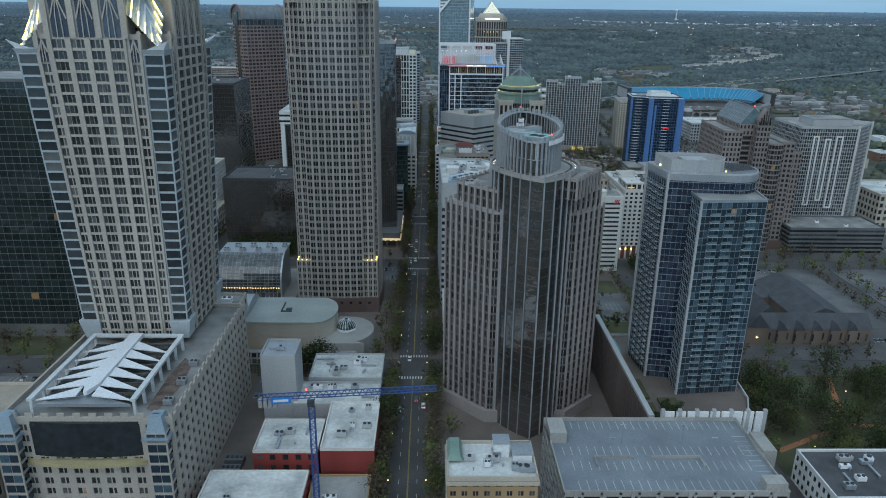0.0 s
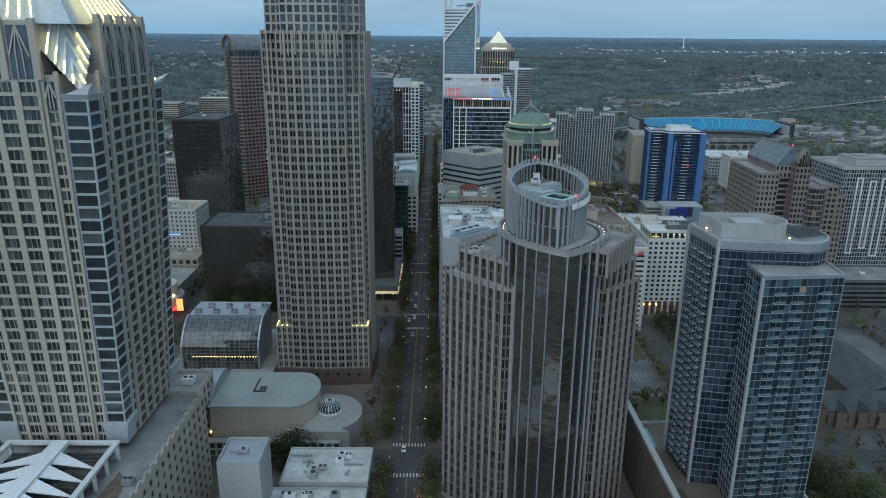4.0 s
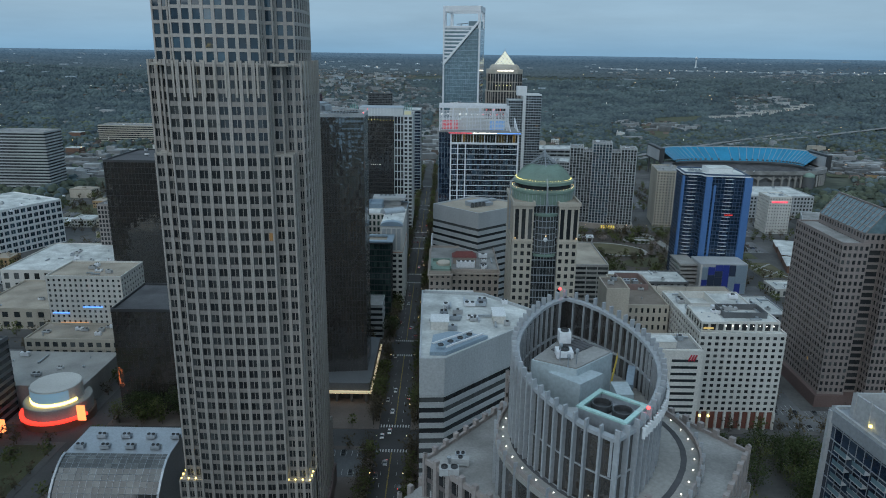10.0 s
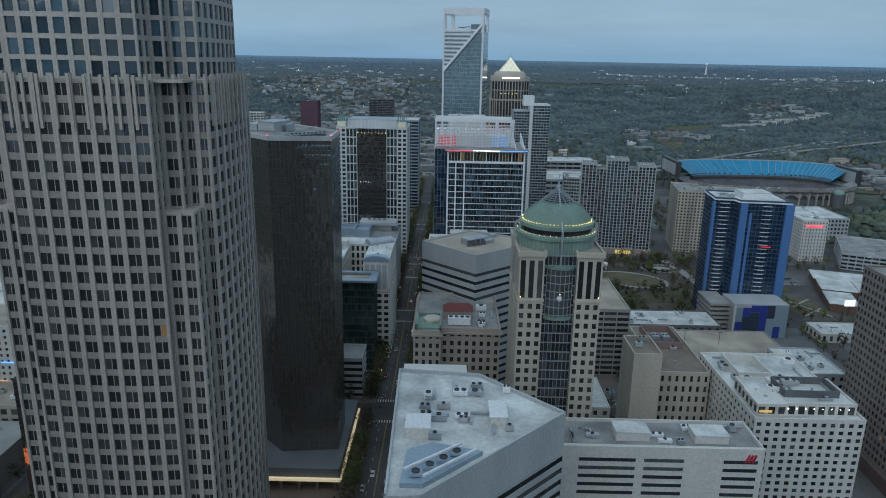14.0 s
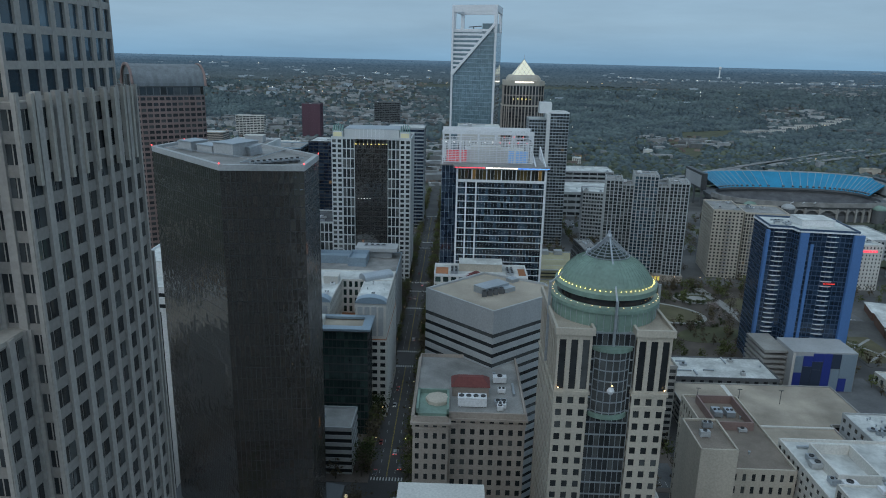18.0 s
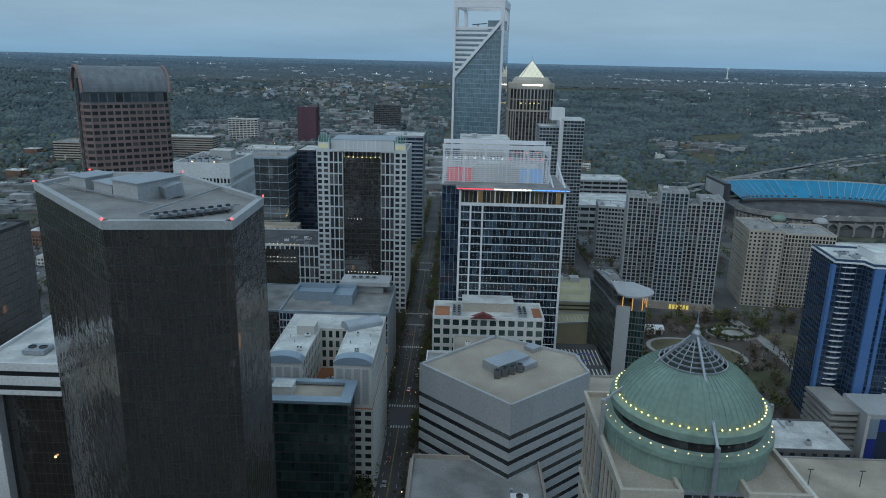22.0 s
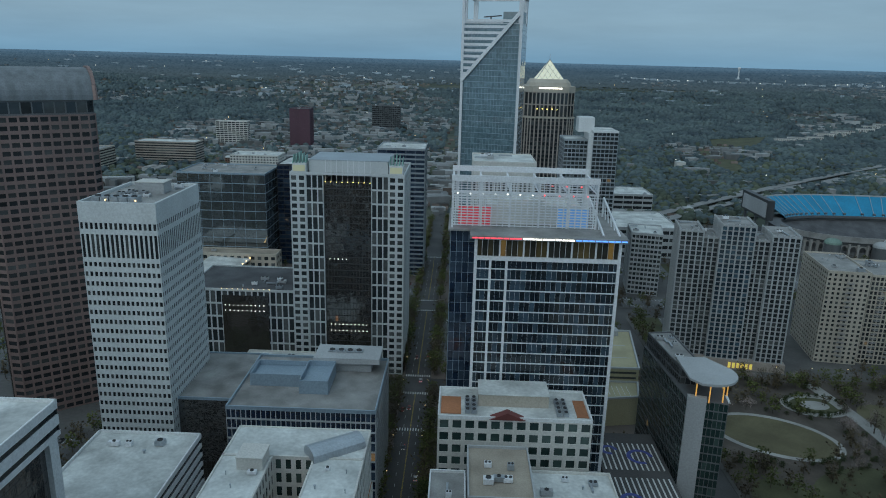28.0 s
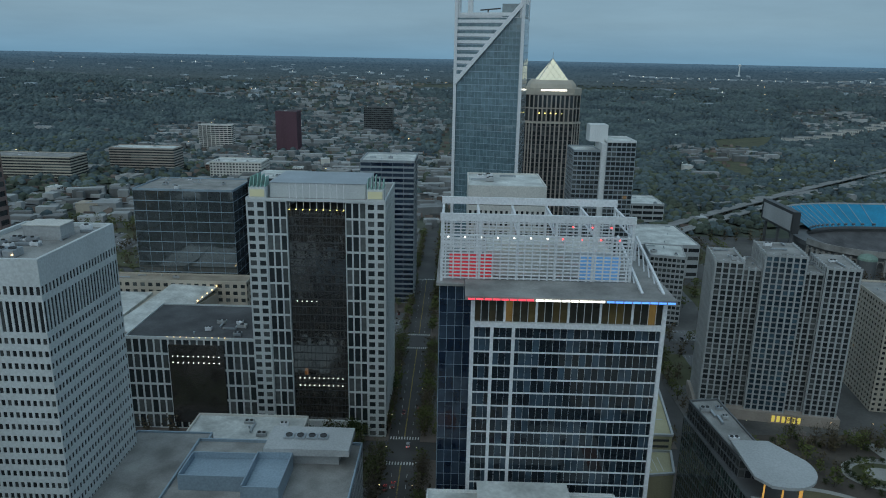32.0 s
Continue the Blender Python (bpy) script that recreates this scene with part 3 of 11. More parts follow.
def pointed_window(root, at, u, half, z0, z1):
    """A tall window under a pointed stone arch: glass, two arch ribs and two inner bars."""
    n = (u[1], -u[0])
    g = Geo()
    g.obox(at, u, n, -half, half, 0.02, 0.14, z0, z1)
    part("arch_window", g, GLASS_NAVY, root, "dark pointed-arch window")
    t = Geo()

    def spot(s, z):
        return (at[0] + u[0] * s + n[0] * 0.3, at[1] + u[1] * s + n[1] * 0.3, z)

    zm = z0 + (z1 - z0) * 0.42
    for s in (-1, 1):
        t.beam(spot(s * half, zm), spot(0, z1), 0.42)
        t.beam(spot(s * half * 0.36, z0), spot(s * half * 0.3, zm + 2), 0.3)
        t.beam(spot(s * half * 0.3, zm + 2), spot(0, z1 - 0.3), 0.3)
    part("arch_tracery", t, STONE_LIGHT, root)


def lit_rib(root, a, b):
    """A folded metal rib with a yellow light strip along its foot."""
    g = Geo()
    g.beam(a, b, 0.42)
    rib = part("spire_rib", g, STEEL_WHITE, root)
    s = Geo()
    a, b = Vector(a), Vector(b)
    o = Vector((0.0, -0.3, 0.12))
    s.beam(a + (b - a) * 0.03 + o, a + (b - a) * 0.36 + o, 0.34)
    part("light_strip", s, LAMP_YELLOW, rib, "yellow light strip")


def folded_spire(root, cx, cy, fx, fy):
    """Chevrons of glass and metal that climb a leaning ridge above a corner bay."""
    def ridge(s):
        return (cx - fx * 9.0 * s, cy - fy * 9.0 * s, 162.0 + 34.0 * s)

    def foot(k, side):
        a, b = 2.2 * k, 0.3 * k
        dx, dy = (a - 1.0, b - 1.2) if side == 0 else (b - 1.2, a - 1.0)
        return (cx - fx * dx, cy - fy * dy, 162.3 + 2.6 * k)

    for side in (0, 1):
        for k in range(5):
            apex, nxt = ridge(0.12 + 0.17 * k), ridge(0.12 + 0.17 * (k + 1))
            f0, f1 = foot(k, side), foot(k + 1, side)
            lit_rib(root, f0, apex)
            mid = tuple((a + b) / 2 + o for a, b, o in zip(f0, f1, (-fx * 0.5, -fy * 0.5, 0)))
            g = Geo()
            g.add([f0, apex, mid, nxt, f1], [(0, 1, 2), (2, 1, 3), (2, 3, 4)])
            part("spire_blade", g, SPIRE_GLASS, root, "folded pale glass spire blade")


def flare_out(root, cx, cy):
    """The shaft widens upwards: every part moves in at its foot and out at its head."""
    ax, ay, az = root["at"]
    cx, cy = cx - ax, cy - ay

    def k(z):
        return 0.87 + 0.205 * min(1.0, max(0.0, (z - 46.0) / 114.0))

    for ob in list(bpy.data.objects):
        top = ob.parent.parent if ob.parent and ob.parent != root else ob.parent
        if ob.type != "MESH" or top != root:
            continue
        if "at" in ob:
            for v in ob.data.vertices:
                q = k(v.co.z)
                v.co.x, v.co.y = cx + (v.co.x - cx) * q, cy + (v.co.y - cy) * q
        else:
            x, y, z = ob.matrix_basis.translation
            q = k(z)
            ob.matrix_basis.translation = (cx + (x - cx) * q, cy + (y - cy) * q, z)


def crown_tower():
    root = thing("crown_tower", "pale granite tower with glass corner bays and lit glass spires", "skyscraper", (-120, 280, 0))
    x0, x1, y0, y1 = -145.5, -97.0, 261.0, 313.0
    c, e = 7.0, 11.6
    kw = dict(fh=3.9, pier=1.9, span=1.0, depth=0.5, proud=0.3, gap=0.42, sback=0.12)
    facade(root, rect(x0 + e, y0 - 0.8, x1 - e, y1 + 0.8), 46, 166, STONE_LIGHT, GLASS_GREY, bay=7.2, count=230, split=3, edges=(0,), **kw)
    facade(root, rect(x0 - 0.3, y0 + e, x1 + 0.3, y1 - e), 46, 166, STONE_LIGHT, GLASS_GREY, bay=7.2, count=150, split=3, edges=(1,), name="side_wall", **kw)
    for poly_, side_ in ((rect(x0 + c, y0 - 0.2, x0 + e, y0 + 15), 0), (rect(x1 - e, y0 - 0.2, x1 - c, y0 + 15), 0), (rect(x1 - 15, y0 + c, x1 + 0.1, y0 + e), 1), (rect(x1 - 15, y1 - e, x1 + 0.1, y1 - c), 1)):
        facade(root, poly_, 46, 157.5, STONE_LIGHT, GLASS_GREY, bay=4.6, count=60, split=2, edges=(side_,), name="flank_wall", **kw)
        g = Geo()
        g.prism(inset(poly_, 0.5), 157.5, 167.4)
        mx_, my_ = ((poly_[0][0] + poly_[1][0]) / 2, poly_[0][1]) if side_ == 0 else (poly_[1][0], (poly_[1][1] + poly_[2][1]) / 2)
        ux, uy = (1, 0) if side_ == 0 else (0, 1)
        for s in (-1, 1):
            g.obox((mx_, my_), (ux, uy), (uy, -ux), s * 1.85 - 0.5, s * 1.85 + 0.5, -0.6, 0.3, 157.5, 168.4)
        part("flank_top", g, STONE_LIGHT, root)
        pointed_window(root, (mx_, my_), (ux, uy), 1.35, 157.8, 165.6)
    crown_core = Geo()
    crown_core.prism(rect(x0 + e + 0.1, y0 - 0.2, x1 - e - 0.1, y1 + 0.2), 166, 182)
    crown_core.prism(rect(x0 + 0.3, y0 + e + 0.1, x1 - 0.3, y1 - e - 0.1), 166, 181.6)
    for j in range(4):
        xx = x0 + e + j * (x1 - x0 - 2 * e) / 3
        crown_core.box(xx - 0.95, y0 - 1.1, 166, xx + 0.95, y0 - 0.1, 182.6 + (j in (1, 2)) * 1.2)
    for j in range(5):
        yy = y0 + e + j * (y1 - y0 - 2 * e) / 4
        crown_core.box(x1 - 0.3, yy - 0.95, 166, x1 + 0.6, yy + 0.95, 182.6)
        for q in range(3):
            crown_core.box(x1 - 1.2, yy - 0.9 + q * 0.75, 181.6, x1 + 0.4, yy - 0.5 + q * 0.75, 184.2)
    part("crown_wall", crown_core, STONE_LIGHT, root)
    for j in range(3):
        pointed_window(root, (x0 + e + (j + 0.5) * (x1 - x0 - 2 * e) / 3, y0 - 0.25), (1, 0), 2.65, 166.3, 180.8)
    for j in range(4):
        pointed_window(root, (x1 - 0.25, y0 + e + (j + 0.5) * (y1 - y0 - 2 * e) / 4), (0, 1), 2.6, 166.3, 180.8)
    up = rect(x0 + 8, y0 + 8, x1 - 8, y1 - 8)
    facade(root, up, 161, 179, STONE_LIGHT, GLASS_GREY, 4.0, 4.8, 1.6, 1.3, 0.5, 40, 3, edges=(0, 1), name="recessed_wall")
    roof(root, rect(x0 + 0.5, y0 + 0.5, x1 - 0.5, y1 - 0.5), 160.2, ROOF_GREY, 0)
    for cx, cy in ((x0 + c / 2, y0 + c / 2), (x1 - c / 2, y0 + c / 2), (x1 - c / 2, y1 - c / 2)):
        bay = rect(cx - c / 2, cy - c / 2, cx + c / 2, cy + c / 2)
        facade(root, bay, 46, 160.6, PALE_FRAME, GLASS_GREY, 3.9, 7.0, 1.0, 0.8, 0.3, 60, 1, edges=(0, 1) if cx > -120 else (0, 3), name="corner_bay", sback=0.0)
        cap = Geo()
        cap.prism(bay, 160.6, 162.2, inset(bay, -0.7))
        part("bay_cap", cap, PALE_FRAME, root)
        flare = Geo()
        flare.prism(inset(bay, -1.3), 53.6, 54.4)
        flare.prism(inset(bay, -0.1), 46, 53.6, inset(bay, -1.3))
        part("base_flare", flare, PALE_FRAME, root)
        fx, fy = (1 if cx > -120 else -1), (-1 if cy < 287 else 1)
        tip = Geo()
        ex, ey = cx + fx * c / 2, cy + fy * c / 2
        tip.add([(ex + fx * 2.2, ey + fy * 1.0, 165.4), (ex, ey, 162.2), (ex - fx * 5.5, ey, 162.2), (ex, ey - fy * 5.5, 162.2)], [(0, 1, 2), (0, 2, 3), (0, 3, 1), (1, 3, 2)])
        part("corner_wing", tip, STEEL_WHITE, root)
        folded_spire(root, ex - fx * 2.2, ey - fy * 1.6, fx, fy)
    for i in range(9):
        q = (i - 4) / 4
        lit_rib(root, (-121.2 + q * 12.5, y0 + 0.6, 182.3), (-121.2 + q * 5.5, y0 + 15, 205))
        lit_rib(root, (x1 - 1.2, 287 + q * 14, 182.0), (x1 - 15, 287 + q * 7, 205))
    hull = Geo()
    hull.prism(rect(x0 + 4, y0 + 1.6, x1 - 2.4, y1 - 2), 181.2, 204, rect(-129, y0 + 16, -113, y1 - 16))
    part("crown_glass", hull, SPIRE_GLASS, root, "sloping pale glass crown")
    flare_out(root, -121.25, 287.0)
    # podium
    px0, px1, py0 = -146.0, -87.0, 200.0
    pod = rect(px0, py0 + 6, px1, y1 - 10)
    facade(root, pod, 0, 43, STONE_LIGHT, GLASS_GREY, 4.3, 5.2, 2.5, 1.7, 0.5, 110, 2, edges=(0, 1), name="podium_wall", crown=3.5, gap=0.5)
    roof(root, pod, 43, ROOF_GREY, 2.0, 0.8, STONE_LIGHT, "podium_roof")
    for cx in (px0 + 3.5, px1 - 5.0):
        tur = rect(cx - 3.6, py0 + 2.5, cx + 3.6, py0 + 10)
        facade(root, tur, 0, 41, STONE_LIGHT, GLASS_BLUE, 4.2, 6.5, 1.0, 1.0, 0.3, 6, 2, name="turret")
        cap = Geo()
        cap.prism(inset(tur, -0.9), 38.4, 39.2)
        cap.prism(inset(tur, 0.3), 41, 46.5, inset(tur, 1.6))
        part("turret_cap", cap, STEEL_BLUE, root)
    screen = Geo()
    screen.prism(arc(-117.0, py0 + 7.2, 21.0, 2.6, 180, 360, 14), 30, 43.4)
    part("curved_window", screen, GLASS_GREY, root, "curved dark glass front of the podium hall")
    ledge = Geo()
    ledge.prism(arc(-117.0, py0 + 6.8, 22.0, 4.4, 180, 360, 14), 27.0, 28.4)
    # yellow light on the grey ledge is mixed into its base colour
    part("lit_ledge", ledge, solid("yellow_lit_metal", (0.42, 0.36, 0.20), 0.5), root)
    sk = Geo()
    ax0, ax1, ay0, ay1 = -136.0, -101.0, py0 + 9, y0 - 1.5
    for xx in (ax0, ax1):
        sk.box(xx - 0.9, ay0, 49.2, xx + 0.9, ay1, 50.2)
        for i in range(7):
            yy = ay0 + 1 + i * (ay1 - ay0 - 2) / 6
            sk.box(xx - 0.5, yy - 0.4, 43, xx + 0.5, yy + 0.4, 49.2)
    sk.box(ax0 + 0.9, ay1 - 1.6, 49.2, ax1 - 0.9, ay1, 50.2)
    part("frame_beam", sk, WHITE_COOL, root)
    sg_ = Geo()
    sg_.prism(rect(ax0 + 1.0, ay0 + 6, ax1 - 1.0, ay1 - 1.7), 46.0, 46.4)
    for i in range(12):
        yy = ay0 + 8 + i * (ay1 - ay0 - 11) / 11
        sg_.box(ax0 + 1.0, yy - 0.15, 46.4, ax1 - 1.0, yy + 0.15, 46.7)
    part("skylight", sg_, GLASS_CLEAR, root, "dark glass skylight under the fins")
    xm = (ax0 + ax1) / 2
    keel = Geo()
    keel.prism([(xm - 2.4, ay0 + 9), (xm - 0.6, ay0 + 3.5), (xm + 0.6, ay0 + 3.5), (xm + 2.4, ay0 + 9), (xm + 2.6, ay1 - 1.7), (xm - 2.6, ay1 - 1.7)], 49.6, 51.2)
    part("spine", keel, STEEL_WHITE, root)
    for i in range(6):
        yy = ay0 + 8 + i * 7.0
        for s in (-1, 1):
            fin = Geo()
            fin.add([(xm + s * 2.7, yy, 50.6), (xm + s * 2.7, yy - 5.6, 50.2), (xm + s * 16.4, yy - 6.4, 49.0), (xm + s * 2.7, yy, 50.2), (xm + s * 2.7, yy - 5.6, 49.8), (xm + s * 16.4, yy - 6.4, 48.6)],
                    [(0, 1, 2), (5, 4, 3), (0, 3, 4, 1), (1, 4, 5, 2), (2, 5, 3, 0)])
            part("roof_fin", fin, STEEL_WHITE, root)
    floor_ = Geo()
    floor_.prism([(ax0 + 1, ay0 + 0.2), (ax1 - 1, ay0 + 0.2), (xm + 2, ay0 + 6), (xm - 2, ay0 + 6)], 47.0, 48.2)
    part("front_canopy", floor_, STEEL, root)
    for i in range(3):
        fan_unit(root, -92.5, py0 + 18 + i * 14, 43.1, 3.2, 3.2, 2.0, STEEL)
    for i in range(5):
        fan_unit(root, -79, 216 + i * 6.5, 0.16, 7.5, 4.2, 3.0, GREY_DARK, 4)
    stain = Geo()
    stain.prism([(-99, 214), (-95, 212), (-92, 230), (-93.5, 247), (-98, 252), (-99.5, 236)], 43.2, 43.22)
    part("roof_stain", stain, solid("rusty_roof_patch", (0.16, 0.115, 0.095), 0.95, 0.5, 0.3, 1.5, streak=False), root)
    arm = rect(-113, 300, -97.5, 345)
    facade(root, arm, 0, 31, STONE_LIGHT, GLASS_GREY, 4.2, 5.0, 2.4, 1.5, 0.4, 30, 2, edges=(1, 2), name="arm_wall", crown=2.0)
    roof(root, arm, 31, ROOF_GREY, 1.6, rim_mat=STONE_LIGHT)
    fan_unit(root, -105, 335, 31.1, 5, 4, 3, WHITE_PAINT)
    lamps(root, [(-96.9, 304 + i * 6, 7.5) for i in range(7)], 0.9, LAMP_WARM, "wall_lamp")
    return root


crown_tower()

simple_tower("office_block", "dark green-black glass office slab with a lit lobby", rect(-330, 374, -204, 430), 139, GREY_DARK, GLASS_TEAL, ROOF_GREY, 120, fh=4.0, bay=4.2, pier=0.15, span=0.35, depth=0.2)
simple_tower("classic_block", "low beige building with pilasters beside the tower podium", rect(-190, 196, -150, 250), 32, STONE_BEIGE, GLASS_GREY, ROOF_TAN, 24, fh=6.0, bay=4.0, pier=1.6, span=1.8, depth=0.6)


# ---------------------------------------------------------------- the tall bowed tower
def bowed(cx, cy, half, corner, bow, notch=0.0):
    """A square plan with a bowed middle on each side, corners set back by notch."""
    side = []
    a = half - corner
    e = half - notch
    side = [(-e, -e), (-a, -e)] + [(-a + 2 * a * i / 8, -half - bow * (1 - ((i - 4) / 4) ** 2)) for i in range(9)] + [(a, -e)]
    pts = []
    for r in range(4):
        pts += turned([(cx + x, cy + y) for x, y in side], cx, cy, 90 * r)
    return pts


# Grey granite at 0.7 brightness: recess shade put into the spandrel colour.
GRANITE_SHADED = solid("shaded_granite_spandrel", (0.285, 0.255, 0.23), 0.65, 0.14)


def bowed_tower():
    cx, cy, h = -55.5, 418.0, 24.6
    root = thing("bowed_tower", "grey granite skyscraper with bowed sides, paired windows and stepped corners", "skyscraper", (cx, cy, 0))
    base = Geo()
    base.prism(bowed(cx, cy, h + 0.8, 9, 0.9, 0.3), 0, 9.5)
    part("base", base, BASE_GRANITE, root, "dark red granite base")
    sq = Geo()
    for i in range(8):
        x = cx - 20 + i * 5.6
        sq.box(x - 0.8, cy - h - 2.5, 6.3, x + 0.8, cy - h - 2.25, 7.6)
    part("base_window", sq, GLASS_DARK, root)
    kw = dict(fh=4.1, bay=3.0, pier=1.1, span=1.5, depth=0.5, split=2, gap=0.24, sback=0.22, proud=0.12, span_mat=GRANITE_SHADED)
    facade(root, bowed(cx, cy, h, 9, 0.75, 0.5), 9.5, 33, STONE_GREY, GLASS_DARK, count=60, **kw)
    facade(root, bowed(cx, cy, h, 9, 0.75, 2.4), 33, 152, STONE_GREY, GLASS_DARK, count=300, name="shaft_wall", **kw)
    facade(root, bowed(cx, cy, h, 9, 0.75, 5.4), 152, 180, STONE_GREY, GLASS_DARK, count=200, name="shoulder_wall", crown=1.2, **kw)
    facade(root, bowed(cx, cy, h - 2.0, 9, 0.75, 6.0), 180, 222, STONE_GREY, GLASS_BLUE, count=200, name="upper_wall", fh=4.1, bay=2.9, pier=1.05, span=1.0, depth=0.45)
    facade(root, bowed(cx, cy, h - 6.5, 8, 1.8, 4.0), 222, 250, STONE_GREY, GLASS_BLUE, count=0, name="top_wall", fh=4.1, bay=2.9, pier=1.05, span=1.0, depth=0.45)
    for z, n, hh in ((33, 0.5, h), (152, 2.2, h), (180, 2.4, h), (222, 5.2, h - 2.6), (250, 4.0, h - 6.5)):
        g = Geo()
        g.prism(bowed(cx, cy, hh - 0.4, 9 if hh > 20 else 8, 0.65, n), z - 0.5, z + 0.1)
        part("setback", g, STONE_LIGHT, root)
    pin = Geo()
    pin.box(-0.3, -0.3, 170, 0.3, 0.3, 181.0)
    pin_mesh = pin.mesh("pinnacle", STONE_LIGHT)
    for r in range(4):
        for i in range(9):
            x, y = turned([(cx - 13 + i * 3.25, cy - h - 0.85 * (1 - ((i - 4) / 4.6) ** 2))], cx, cy, 90 * r)[0]
            ob = new("pinnacle", pin_mesh)
            ob.parent = root
            ob.matrix_basis = pose(x - cx, y - cy, 0, 0, 0, 90 * r)
    pts = []
    for sx in (-1, 1):
        for i in range(4):
            pts.append((cx + sx * (h - 1.2 - i * 2.6), cy - h + 0.9, 33.7))
        for i in range(1, 3):
            pts.append((cx + sx * (h - 0.9), cy - h + 1 + i * 2.6, 33.7))
    lamps(root, pts, 0.55, LAMP_YELLOW, "floodlight")
    return root


bowed_tower()


# ---------------------------------------------------------------- glass hall
def glass_hall():
    root = thing("glass_hall", "vaulted glass hall on a steel frame beside the granite tower", "winter garden", (-111, 414, 0))
    x0, x1 = -132.0, -91.0
    prof = [(398.5, 6.0), (398.5, 15.0), (399.0, 18.6), (400.6, 22.0), (403.8, 25.6), (407.6, 28.6), (411.0, 30.4), (414.0, 31.0)]
    base = Geo()
    base.box(x0 - 8, 394, 0, x1 + 8, 452, 6)
    part("base", base, CONCRETE, root)
    glass, bars = Geo(), Geo()
    nx = 16
    for i in range(nx):
        xa, xb = x0 + (x1 - x0) * i / nx, x0 + (x1 - x0) * (i + 1) / nx
        for (ya, za), (yb, zb) in zip(prof, prof[1:]):
            for s in range(2):
                y0_, z0_ = ya + (yb - ya) * s / 2, za + (zb - za) * s / 2
                y1_, z1_ = ya + (yb - ya) * (s + 1) / 2, za + (zb - za) * (s + 1) / 2
                glass.add([(xa, y0_, z0_), (xb, y0_, z0_), (xb, y1_, z1_), (xa, y1_, z1_)], [(0, 1, 2, 3)])
    part("glazing", glass, GLASS_CLEAR, root)
    for i in range(nx + 1):
        x = x0 + (x1 - x0) * i / nx
        for (ya, za), (yb, zb) in zip(prof, prof[1:]):
            bars.beam((x, ya - 0.05, za + 0.05), (x, yb - 0.05, zb + 0.05), 0.9 if i in (0, nx) else 0.1)
    for (ya, za), (yb, zb) in zip(prof, prof[1:]):
        for s in (0, 0.5):
            bars.beam((x0, ya + (yb - ya) * s - 0.06, za + (zb - za) * s + 0.06), (x1, ya + (yb - ya) * s - 0.06, za + (zb - za) * s + 0.06), 0.1)
    part("steel_frame", bars, STEEL, root)
    g = Geo()
    for x in (x0 + 0.1, x1 - 0.1):
        g.add([(x, y, z) for y, z in prof] + [(x, 430, 31), (x, 430, 6)], [tuple(range(10))])
    g.box(x0, 414, 30.4, x1, 434, 31.0)
    part("end_wall", g, STEEL, root)
    for i in range(8):
        fan_unit(root, x0 + 4 + i * 5, 418 + (i % 2) * 8, 31.0, 3.6, 2.6, 1.6, STEEL)
    lamps(root, [(x0 + 6 + i * 1.6, 398.2, 13.4) for i in range(22)], 0.45, LAMP_WARM, "string_lamp")


glass_hall()


